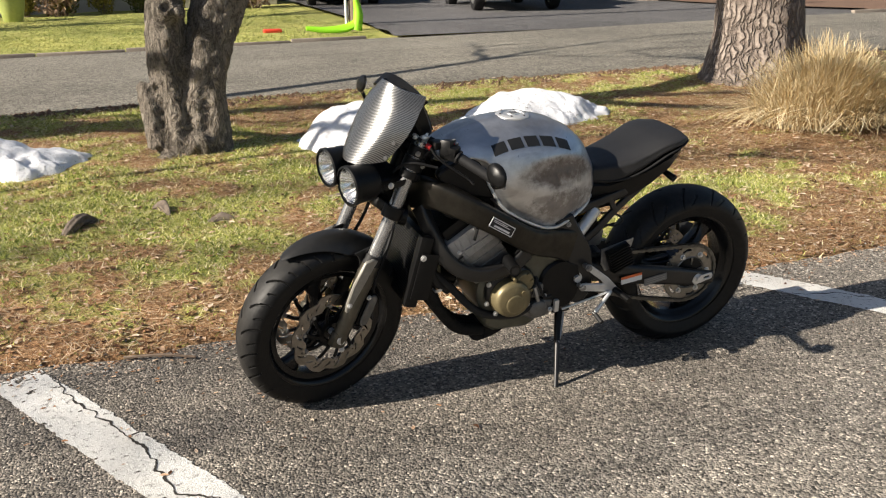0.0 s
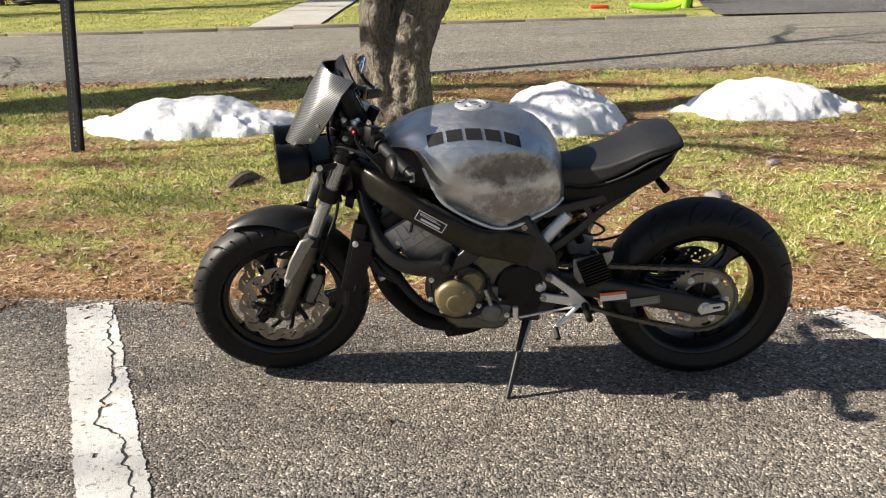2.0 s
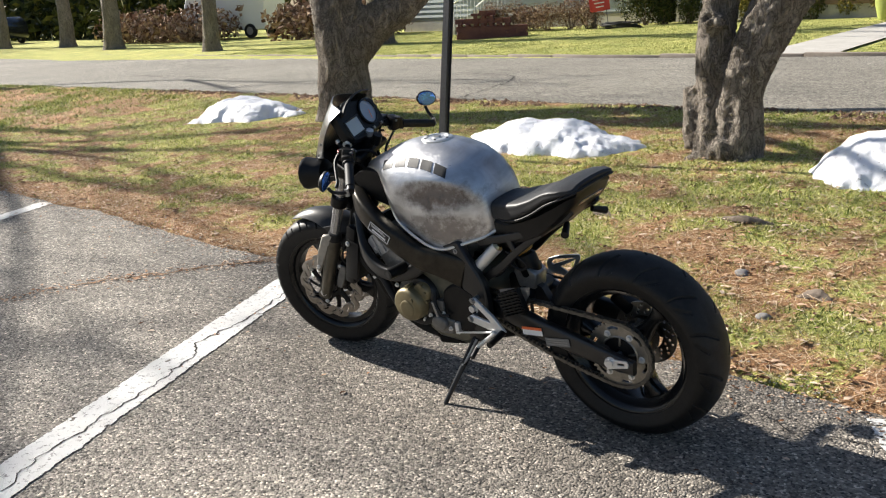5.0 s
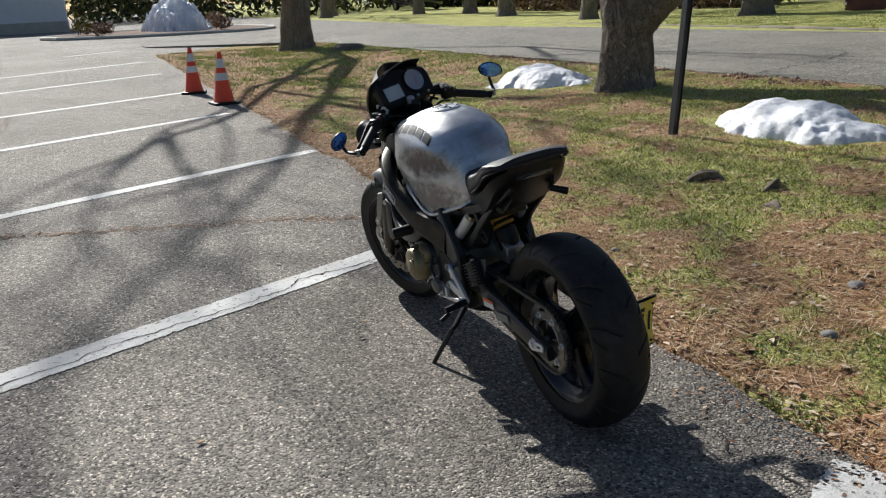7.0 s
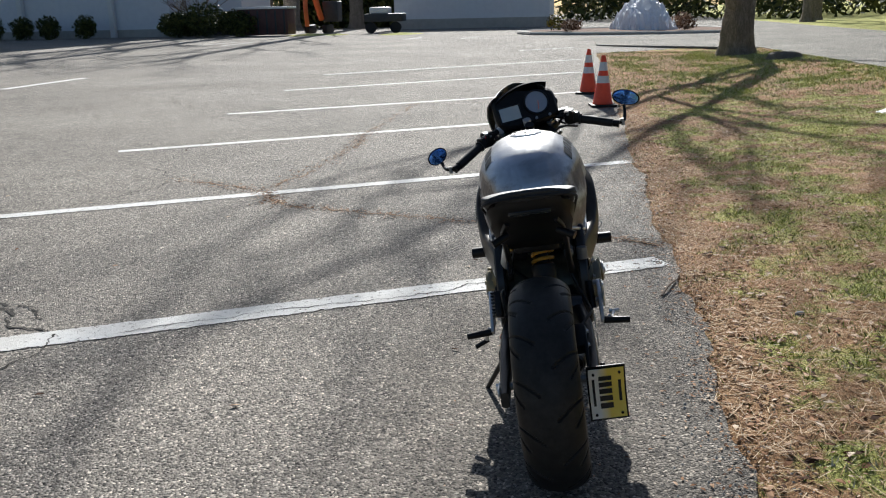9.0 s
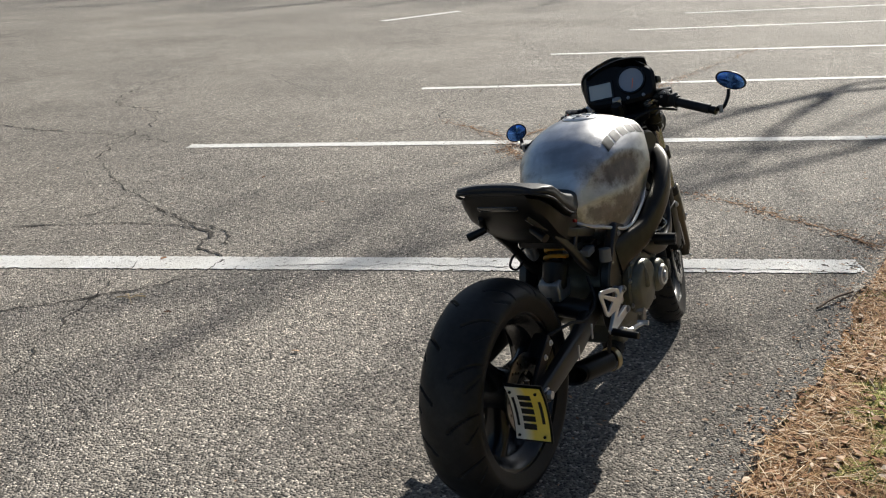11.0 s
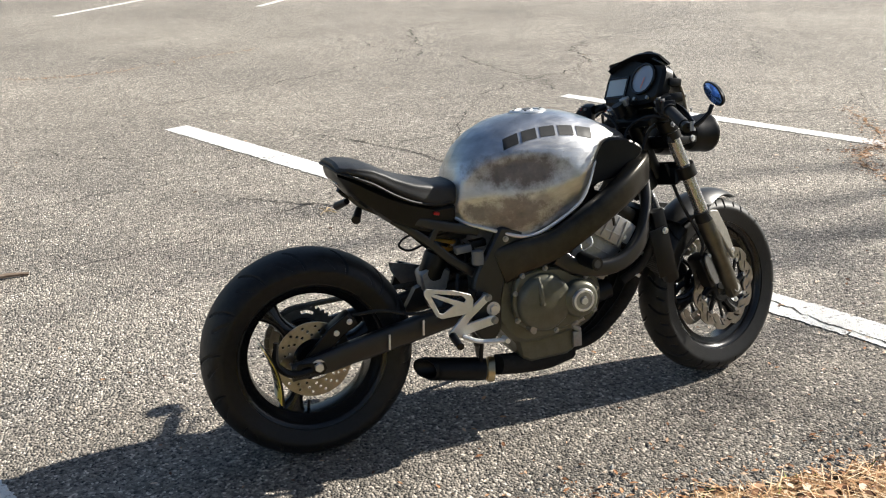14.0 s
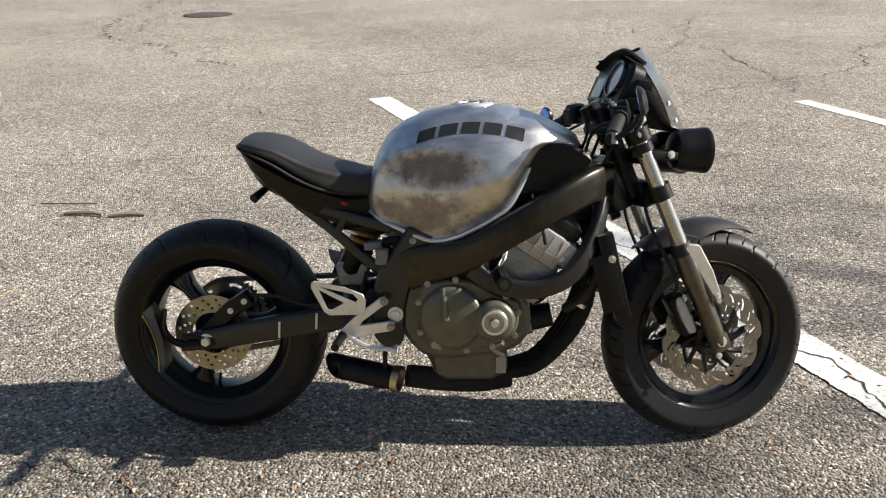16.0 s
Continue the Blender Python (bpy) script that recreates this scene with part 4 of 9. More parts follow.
M_CLEAR.node_tree.nodes["Principled BSDF"].inputs["IOR"].default_value = 1.25


def plate_material():
    """Yellow sheet that fades to white along one long edge."""
    m = material("yellow_plate", (0.84, 0.68, 0.14), 0.4)
    k = Nodes(m)
    sep = k.n.new("ShaderNodeSeparateXYZ")
    k.l.new(k.co, sep.inputs[0])
    k.to("Base Color", k.mix(k.ramp(k.math("MULTIPLY", k.math("ADD", sep.outputs[1], 0.21), 10.0), (0.05, 0.0), (0.45, 0.0), (0.75, 1.0)), (0.82, 0.64, 0.10), (0.82, 0.81, 0.74)))
    return m


M_PLATE = plate_material()
M_BRASS = grain_material("brass_clamp", (0.38, 0.30, 0.16), (0.55, 0.46, 0.28), 50, 0.3, 0.05, 0.001, metal=1.0)

# ---------------------------------------------------------------- motorcycle: place and helpers
YAW, LEAN = radians(2.4), radians(7.5)
fwd = Vector((-math.cos(YAW), -math.sin(YAW), 0))
lft = Vector((math.sin(YAW), -math.cos(YAW), 0))
upw = Vector((0, 0, math.cos(LEAN))) + lft * math.sin(LEAN)
lft = lft * math.cos(LEAN) - Vector((0, 0, math.sin(LEAN)))
bike = thing("motorcycle", "stripped black sport motorcycle with bare steel tank on side stand", "motorcycle",
             Matrix.Translation((1.29, -0.5125, 0.0)) @ Matrix((fwd, lft, upw)).transposed().to_4x4())

# the steering: the fork turned to the left about its raked axis
RAKE, TURN = radians(23.3), radians(15.0)
AXLE_F, AXLE_R = Vector((1.405, 0, 0.298)), Vector((0, 0, 0.308))
axis = Vector((-math.sin(RAKE), 0, math.cos(RAKE)))
pivot = AXLE_F - Vector((0.036 / math.cos(RAKE), 0, 0))
STEER = Matrix.Translation(pivot) @ Matrix.Rotation(TURN, 4, axis) @ Matrix.Translation(-pivot)


def bpart(name, bm, mat, parent=None, label="", steer=False, smooth=True):
    if steer:
        bmesh.ops.transform(bm, matrix=STEER, verts=bm.verts)
    return part(name, bm, mat, parent or bike, label, smooth)


def mirror(bm):
    """The same on the other side."""
    bmesh.ops.transform(bm, matrix=Matrix.Diagonal((1, -1, 1, 1)), verts=bm.verts)
    bmesh.ops.reverse_faces(bm, faces=bm.faces)
    return bm


def move(bm, x, y, z):
    bmesh.ops.translate(bm, vec=(x, y, z), verts=bm.verts)
    return bm


def bolt_mesh(a, d, r=0.008, h=0.006):
    a, d = Vector(a), Vector(d).normalized()
    bm = cyl(a, a + d * h, r, r * 0.9, 6)
    add_cyl(bm, a - d * 0.002, a + d * 0.0015, r * 1.45, None, 14)
    return bm


# ---------------------------------------------------------------- wheels
def tyre(R, width, rim_r, groove):
    """A round-shouldered tyre whose tread grooves are cut into the mesh."""
    n, c = 960, 60
    half = width / 2
    prof = []
    for i in range(c + 1):
        u = -1 + 2 * i / c
        a = u * math.pi * 0.5 * 1.18
        y = half * math.sin(min(max(a, -math.pi / 2), math.pi / 2)) if abs(a) < math.pi / 2 else half * (1 if u > 0 else -1) * (1 - 0.16 * (abs(a) - math.pi / 2) / 0.283)
        crown = 0.62 * half
        r = R - crown * (1 - math.cos(min(abs(a), math.pi / 2))) - (0 if abs(a) < math.pi / 2 else (R - crown - rim_r) * (abs(a) - math.pi / 2) / 0.283)
        prof.append((r, y, a / (math.pi / 2)))
    bm = bmesh.new()
    rows = []
    for k in range(n):
        t = 2 * math.pi * k / n
        row = []
        for r, y, v in prof:
            d = groove(t, v) if abs(v) < 0.99 else 0.0
            row.append(bm.verts.new(((r - d) * math.cos(t), y, (r - d) * math.sin(t))))
        rows.append(row)
    for k in range(n):
        a, b = rows[k], rows[(k + 1) % n]
        for j in range(c):
            bm.faces.new((a[j], b[j], b[j + 1], a[j + 1]))
    # inner lining closes the tube
    for k in range(n):
        a, b = rows[k], rows[(k + 1) % n]
        bm.faces.new((a[c], b[c], b[0], a[0]))
    bmesh.ops.recalc_face_normals(bm, faces=bm.faces)
    return bm


def front_groove(t, v):
    s = t * 20 / (2 * math.pi)
    for side in (1, -1):
        u = v * side
        f = (s + 0.5 * (side < 0) - 1.25 * u + 0.75 * u * u) % 1.0
        if 0.08 < u < 0.95 and abs(f - 0.5) < 0.040 * (1.15 - 0.35 * u):
            return 0.008
        f = (s + 0.5 + 0.5 * (side < 0) - 1.0 * u + 0.5 * u * u) % 1.0
        if 0.46 < u < 0.80 and abs(f - 0.5) < 0.032:
            return 0.006
    return 0.0


def rear_groove(t, v):
    s = t * 14 / (2 * math.pi)
    for side in (1, -1):
        u = v * side
        f = (s + 0.5 * (side < 0) + 1.1 * u - 0.6 * u * u) % 1.0
        if 0.14 < u < 0.88 and abs(f - 0.5) < 0.030 * (1.2 - 0.5 * u):
            return 0.005
        f = (s + 0.5 + 0.5 * (side < 0) + 0.9 * u) % 1.0
        if 0.50 < u < 0.86 and abs(f - 0.5) < 0.042:
            return 0.0045
    return 0.0


def rim(Rr, width, hub_r, hub_w, phase, steer_spokes=3):
    """Cast rim with three hollow spokes."""
    w = width / 2
    bm = lathe([(Rr + 0.012, -w), (Rr + 0.012, -w + 0.008), (Rr - 0.002, -w + 0.014), (Rr - 0.02, -w * 0.55), (Rr - 0.024, 0), (Rr - 0.02, w * 0.55), (Rr - 0.002, w - 0.014), (Rr + 0.012, w - 0.008), (Rr + 0.012, w),
                (Rr + 0.002, w), (Rr - 0.010, w - 0.008), (Rr - 0.016, w - 0.02), (Rr - 0.034, w * 0.5), (Rr - 0.038, 0), (Rr - 0.034, -w * 0.5), (Rr - 0.016, -w + 0.02), (Rr - 0.010, -w + 0.008), (Rr + 0.002, -w)], 96, None, True)
    hub = lathe([(0.012, -hub_w), (hub_r * 0.7, -hub_w), (hub_r, -hub_w * 0.75), (hub_r, hub_w * 0.75), (hub_r * 0.7, hub_w), (0.012, hub_w)], 40, None, True)
    spokes = []
    for s in range(3):
        a = phase + s * 2 * math.pi / 3
        d, side = Vector((math.cos(a), 0, math.sin(a))), Vector((-math.sin(a), 0, math.cos(a)))
        loops = []
        for q in range(7):
            f = q / 6
            r = hub_r * 0.8 + (Rr - 0.028 - hub_r * 0.8) * f
            hw = 0.040 - 0.018 * math.sin(math.pi * min(f * 0.9, 1)) + 0.016 * max(f - 0.72, 0) / 0.28
            th = hub_w * 0.62 * (1 - f) + w * 0.42 * f
            loops.append([d * r + side * (hw * math.cos(b)) * (1 if abs(math.cos(b)) < 0.9 else 0.94) + Vector((0, th * math.sin(b), 0)) for b in (2 * math.pi * i / 14 + 0.22 for i in range(14))])
        spokes.append(rings(bmesh.new(), loops))
    return bm, hub, spokes


def wave_disc(R, r_in, lobes, depth):
    """A wavy brake rotor: saw-cut rim, scalloped inside, curved slots through the face."""
    n = lobes * 10
    outline, inside, cuts = [], [], []
    for k in range(n):
        a, f = 2 * math.pi * k / n, (k % 10) / 10
        r = R - depth * (max(0.0, (f - 0.35) / 0.45) if f < 0.8 else (1.0 - f) / 0.2)
        outline.append((r * math.cos(a), r * math.sin(a)))
        q = r_in + 0.007 * math.sin(2 * math.pi * f)
        inside.append((q * math.cos(a), q * math.sin(a)))
    for s in range(lobes):
        a = 2 * math.pi * s / lobes
        for off, r0, r1 in ((0.03, 0.113, 0.138), (0.34, 0.114, 0.131)):
            way = [(r0 + (r1 - r0) * j / 4, a + off + 0.17 * (j / 4) ** 1.6) for j in range(5)]
            cuts.append([(r * math.cos(t), r * math.sin(t)) for r, t in way] + [(r * math.cos(t + 0.075), r * math.sin(t + 0.075)) for r, t in reversed(way)])
        cuts.append(circle(0.0042, 8, 0.121 * math.cos(a + 0.24), 0.121 * math.sin(a + 0.24)))
    return slab(outline, 0.005, None, 0, [inside, *cuts])


def rot_y(deg):
    return Matrix.Rotation(radians(deg), 4, 'Y')


# rear wheel
rim_bm, hub_bm, spoke_bms = rim(0.219, 0.142, 0.062, 0.075, radians(128))
rear_wheel = bpart("rear_wheel", move(rim_bm, *AXLE_R), M_RIM, None, "glossy black three-spoke cast rim")
bpart("hub", move(hub_bm, *AXLE_R), M_RIM, rear_wheel)
for b in spoke_bms:
    bpart("spoke", move(b, *AXLE_R), M_RIM, rear_wheel)
bpart("tyre", move(tyre(0.3155, 0.182, 0.222, rear_groove), *AXLE_R), M_TYRE, rear_wheel, "wide worn black rear tyre")
disc = slab(circle(0.112, 60), 0.005, None, 0, [circle(0.062, 36)] + [circle(0.0048, 8, r * math.cos(a), r * math.sin(a)) for r, off in ((0.074, 0.0), (0.086, 0.13), (0.099, 0.26)) for a in (off + i * 2 * math.pi / 16 for i in range(16))])
bpart("brake_disc", move(disc, AXLE_R.x, -0.082, AXLE_R.z), M_DISC, rear_wheel, "drilled steel rear brake disc")
teeth = []
for k in range(43 * 4):
    a = 2 * math.pi * k / 172
    teeth.append(((0.116 if k % 4 in (0, 1) else 0.109) * math.cos(a), (0.116 if k % 4 in (0, 1) else 0.109) * math.sin(a)))
slots = [[(r * math.cos(a + s), r * math.sin(a + s)) for r, s in ((0.088, -0.2), (0.098, -0.22), (0.101, 0), (0.098, 0.22), (0.088, 0.2), (0.091, 0))] for a in (i * math.pi / 3 + 0.3 for i in range(6))]
bpart("sprocket", move(slab(teeth, 0.006, None, 0, [circle(0.066, 36), *slots]), AXLE_R.x, 0.092, AXLE_R.z), M_SPROCKET, rear_wheel, "worn steel rear sprocket")
bpart("sprocket_carrier", move(lathe([(0.02, 0.07), (0.074, 0.07), (0.076, 0.088), (0.06, 0.094), (0.05, 0.092), (0.03, 0.10), (0.02, 0.10)], 40), *AXLE_R), M_MATT, rear_wheel)
bpart("carrier_rim", move(lathe([(0.060, 0.094), (0.064, 0.098), (0.068, 0.094)], 40), *AXLE_R), M_SPROCKET, rear_wheel)
for k in range(5):
    a = k * 2 * math.pi / 5 + 0.4
    bpart("carrier_rib", box((0.030, 0.006, 0.007), Matrix.Translation(AXLE_R + Vector((0.046 * math.cos(a), 0.096, 0.046 * math.sin(a)))) @ rot_y(-math.degrees(a)), 0.002), M_SPROCKET, rear_wheel)
for k in range(6):
    a = k * math.pi / 3
    bpart("sprocket_nut", bolt_mesh((AXLE_R.x + 0.079 * math.cos(a), 0.095, AXLE_R.z + 0.079 * math.sin(a)), (0, 1, 0), 0.008, 0.01), M_BRIGHT, rear_wheel)
bpart("valve", cyl(AXLE_R + Vector((-0.02, 0, -0.19)), AXLE_R + Vector((-0.015, 0, -0.155)), 0.005, 0.004, 8), M_BLACKRUBBER, rear_wheel)
bpart("axle", cyl(AXLE_R + Vector((0, -0.155, 0)), AXLE_R + Vector((0, 0.15, 0)), 0.012, None, 16), M_ALU, rear_wheel)
bpart("axle_nut", bolt_mesh((0, -0.150, AXLE_R.z), (0, -1, 0), 0.014, 0.016), M_BRIGHT, rear_wheel)
bpart("axle_nut", bolt_mesh((0, 0.148, AXLE_R.z), (0, 1, 0), 0.013, 0.014), M_BRIGHT, rear_wheel)

# front wheel, turned with the fork
rim_bm, hub_bm, spoke_bms = rim(0.217, 0.096, 0.042, 0.055, radians(75))
front_wheel = bpart("front_wheel", move(rim_bm, *AXLE_F), M_RIM, None, "glossy black three-spoke cast rim", True)
bpart("hub", move(hub_bm, *AXLE_F), M_RIM, front_wheel, "", True)
for b in spoke_bms:
    bpart("spoke", move(b, *AXLE_F), M_RIM, front_wheel, "", True)
bpart("tyre", move(tyre(0.300, 0.122, 0.220, front_groove), *AXLE_F), M_TYRE_FRONT, front_wheel, "front tyre with curved tread grooves", True)
for s in (1, -1):
    rotor = wave_disc(0.150, 0.106, 10, 0.013)
    bpart("brake_disc", move(rotor, AXLE_F.x, 0.066 * s, AXLE_F.z), M_DISC, front_wheel, "wave-cut slotted front brake disc", True)
    carrier = bpart("disc_carrier", move(lathe([(0.034, -0.008), (0.052, -0.008), (0.056, 0.0), (0.052, 0.008), (0.034, 0.008)], 40, None, True), AXLE_F.x, 0.060 * s, AXLE_F.z), M_MATT, front_wheel, "black star-shaped disc carrier", True)
    for k in range(10):
        a = k * math.pi / 5 + 0.2
        c, r = AXLE_F + Vector((0, 0.064 * s, 0)), lambda q, w: Vector((q * math.cos(w), 0, q * math.sin(w)))
        arm_bm = tube([c + r(0.048, a - 0.35), c + r(0.075, a - 0.16), c + r(0.102, a)], [0.012, 0.0095, 0.0105], 6, 3, 0.6)
        bmesh.ops.recalc_face_normals(arm_bm, faces=arm_bm.faces)
        bpart("carrier_arm", arm_bm, M_MATT, carrier, "", True)
    for k in range(10):
        a = k * math.pi / 5 + 0.2
        p = AXLE_F + Vector((0.105 * math.cos(a), 0, 0.105 * math.sin(a)))
        bpart("bobbin", cyl(p + Vector((0, 0.061 * s, 0)), p + Vector((0, 0.0715 * s, 0)), 0.0075, 0.0065, 12), M_ALU, carrier, "bright disc bobbin", True)
bpart("axle", cyl(AXLE_F + Vector((0, -0.105, 0)), AXLE_F + Vector((0, 0.105, 0)), 0.011, None, 16), M_BRIGHT, front_wheel, "", True)


# ---------------------------------------------------------------- chain
def chain_path():
    """The loop round both sprockets, as points and directions, one for each link."""
    c1, r1, c2, r2 = Vector((AXLE_R.x, 0, AXLE_R.z)), 0.112, Vector((0.565, 0, 0.405)), 0.040
    d = c2 - c1
    base = math.atan2(d.z, d.x)
    off = math.acos((r1 - r2) / d.length)
    pts = []
    a0, a1 = base + off, base + 2 * math.pi - off
    for k in range(30):
        a = a0 + (a1 - a0) * k / 29
        pts.append(c1 + Vector((math.cos(a), 0, math.sin(a))) * r1)
    for k in range(12):
        a = base - off + 2 * off * k / 11
        pts.append(c2 + Vector((math.cos(a), 0, math.sin(a))) * r2)
    pts.append(pts[0])
    return pts


pts = chain_path()
seg, links, carry, pitch = 0, [], 0.0, 0.0159
for p, q in zip(pts, pts[1:]):
    L = (q - p).length
    u = carry
    while u < L:
        links.append((p.lerp(q, u / L), math.atan2((q - p).z, (q - p).x)))
        u += pitch
    carry = u - L
sag = lambda c: Vector((0, 0, -0.022 * math.sin(math.pi * min(max(c.x / 0.56, 0), 1)) if c.z < 0.34 else 0))
bm = bmesh.new()
for n, (c, a) in enumerate(links):
    y = 0.006 if n % 2 else 0.009
    for s in (1, -1):
        add_box(bm, (0.021, 0.0018, 0.0125), Matrix.Translation(c + sag(c) + Vector((0, 0.092 + s * y, 0))) @ rot_y(-math.degrees(a)))
    add_cyl(bm, c + sag(c) + Vector((0, 0.081, 0)), c + sag(c) + Vector((0, 0.103, 0)), 0.0045, None, 6)
tagged(bpart("chain", bm, M_CHAINMET, None, "oiled drive chain of small links", False, False), kind="stuff")

# ---------------------------------------------------------------- swingarm and shock
def swing_side(s):
    loops = []
    for x, y, z, h, w in ((0.56, 0.085, 0.395, 0.040, 0.022), (0.42, 0.105, 0.383, 0.038, 0.022), (0.27, 0.128, 0.358, 0.036, 0.020), (0.10, 0.134, 0.328, 0.034, 0.018), (0.03, 0.134, 0.312, 0.032, 0.016), (-0.075, 0.134, 0.296, 0.024, 0.013)):
        k = 10
        loops.append([Vector((x, s * y + w * (abs(math.cos(b)) ** 0.5) * (1 if math.cos(b) > 0 else -1), z + h * (abs(math.sin(b)) ** 0.5) * (1 if math.sin(b) > 0 else -1))) for b in (2 * math.pi * i / 16 for i in range(16))])
    bm = rings(bmesh.new(), loops)
    bmesh.ops.recalc_face_normals(bm, faces=bm.faces)
    return bm


swing = bpart("swingarm", swing_side(1), M_FRAME, None, "satin black box-section swingarm")
bpart("swingarm_side", swing_side(-1), M_FRAME, swing)
bpart("swingarm_bridge", tube([(0.41, -0.12, 0.40), (0.40, 0, 0.415), (0.41, 0.12, 0.40)], 0.034, 12), M_FRAME, swing)
bpart("brace", slab([(0.46, 0.40), (0.30, 0.385), (0.34, 0.45), (0.42, 0.475)], 0.03, Matrix.Translation((0, 0.0, 0.0))), M_FRAME, swing)
for x in (0.21, 0.315):
    bpart("cable_clip", box((0.006, 0.004, 0.046), Matrix.Translation((x, -0.158, 0.372 - (0.315 - x) * 0.25)) @ rot_y(4), 0.001), M_BRIGHT, swing, "bright metal clip")
bpart("warning_sticker", box((0.084, 0.0015, 0.028), Matrix.Translation((0.297, 0.1495, 0.352)) @ pose(0, 0, 0, 0, 8, -3)), M_WHITE, swing, "white and orange warning sticker")
bpart("sticker_band", box((0.084, 0.0017, 0.010), Matrix.Translation((0.2985, 0.1505, 0.3625)) @ pose(0, 0, 0, 0, 8, -3)), M_ORANGE, swing)
bpart("data_sticker", box((0.095, 0.0015, 0.028), Matrix.Translation((0.195, 0.154, 0.336)) @ pose(0, 0, 0, 0, 9, -1)), M_GREYSTICK, swing, "dark printed data sticker")
for r in range(3):
    bpart("sticker_print", box((0.08, 0.0017, 0.003), Matrix.Translation((0.195, 0.1548, 0.345 - r * 0.008)) @ pose(0, 0, 0, 0, 9, -1)), M_ALU, swing)
for s in (1, -1):
    adj = slab([(0.02, 0.018), (-0.055, 0.012), (-0.06, 0.0), (-0.055, -0.012), (0.02, -0.018), (0.03, 0)], 0.006, Matrix.Translation((-0.005, 0.151 * s, AXLE_R.z - 0.004)) @ rot_y(10), 0.001, [[(-0.02, 0.004), (-0.045, 0.004), (-0.045, -0.004), (-0.02, -0.004)]])
    bpart("chain_adjuster", adj, M_BRIGHT if s > 0 else M_MATT, swing)

# shock absorber with a coil spring and its reservoir
p0, p1 = Vector((0.385, -0.012, 0.47)), Vector((0.47, -0.012, 0.66))
shock = bpart("shock_absorber", cyl(p0, p1, 0.021, None, 18), M_MATT, None, "black shock absorber")
coil, turns = [], 3.6
ax = (p1 - p0).normalized()
e1 = ax.orthogonal().normalized()
e2 = ax.cross(e1)
for k in range(int(turns * 18) + 1):
    a = 2 * math.pi * k / 18
    coil.append(p0.lerp(p1, 0.46 + 0.40 * k / (turns * 18)) + (e1 * math.cos(a) + e2 * math.sin(a)) * 0.034)
bpart("spring", tube(coil, 0.0065, 8, 1), M_SPRING, shock, "yellow coil spring")
bpart("spring_seat", lathe([(0.0, 0.0), (0.030, 0.0), (0.040, 0.02), (0.041, 0.085), (0.034, 0.092), (0.0, 0.092)], 24, Matrix.Translation(p0) @ ax.to_track_quat("Y", "Z").to_matrix().to_4x4()), M_MATT, shock)
bpart("spring_collar", cyl(p0.lerp(p1, 0.86), p0.lerp(p1, 0.95), 0.041, None, 24), M_ALU, shock)
bpart("linkage", slab([(0.36, 0.44), (0.43, 0.44), (0.45, 0.50), (0.40, 0.53), (0.35, 0.50)], 0.07, Matrix.Translation((0, -0.01, 0)), 0.006), M_ALU, shock)
q0, q1 = Vector((0.524, 0.118, 0.540)), Vector((0.446, 0.098, 0.618))
res = bpart("shock_reservoir", cyl(q0, q1, 0.021, None, 24), M_BRIGHT, None, "silver shock reservoir canister")
bpart("reservoir_cap", cyl(q0 - (q1 - q0) * 0.14, q0, 0.014, 0.020, 16), M_BRIGHT, res)
bpart("reservoir_end", cyl(q1, q1 + (q1 - q0) * 0.08, 0.019, 0.012, 16), M_BRASS, res)
bpart("hose", tube([q0, (0.55, 0.09, 0.50), (0.50, 0.03, 0.48), (0.45, 0, 0.60)], 0.006, 8), M_BLACKRUBBER, res)

# rear brake caliper
cal = bpart("rear_caliper", box((0.085, 0.05, 0.05), Matrix.Translation((0.085, -0.098, 0.402)) @ rot_y(-35), 0.012), M_MATT, None, "black rear brake caliper")
bpart("caliper_bracket", slab([(-0.02, 0.02), (0.03, 0.03), (0.12, 0.11), (0.10, 0.14), (0.04, 0.10), (-0.03, 0.03)], 0.012, Matrix.Translation((0.0, -0.118, 0.300)), 0.003), M_MATT, cal)
bpart("brake_hose", tube([(0.12, -0.11, 0.43), (0.2, -0.145, 0.44), (0.3, -0.15, 0.415), (0.42, -0.13, 0.43), (0.45, -0.1, 0.5)], 0.005, 8), M_BLACKRUBBER, cal)
for dx in (-0.02, 0.02):
    bpart("caliper_pin", bolt_mesh((0.085 + dx, -0.124, 0.402 + dx * 0.7), (0, -1, 0), 0.006), M_BRIGHT, cal)

# licence plate on an arm behind the axle
def plate_mesh(w, h, d, bend):
    bm = bmesh.new()
    loops = []
    for k in range(13):
        z = -h / 2 + h * k / 12
        b = bend * (1 - (2 * z / h) ** 2)
        loops.append([Vector((x - b, y, z)) for x, y in ((d / 2, -w / 2), (d / 2, w / 2), (-d / 2, w / 2), (-d / 2, -w / 2))])
    return rings(bm, loops)


PM = Matrix.Translation((-0.136, -0.160, 0.318)) @ pose(0, 0, 0, 0, -11, 3)
def at_plate(bm):
    bmesh.ops.transform(bm, matrix=PM, verts=bm.verts)
    return bm


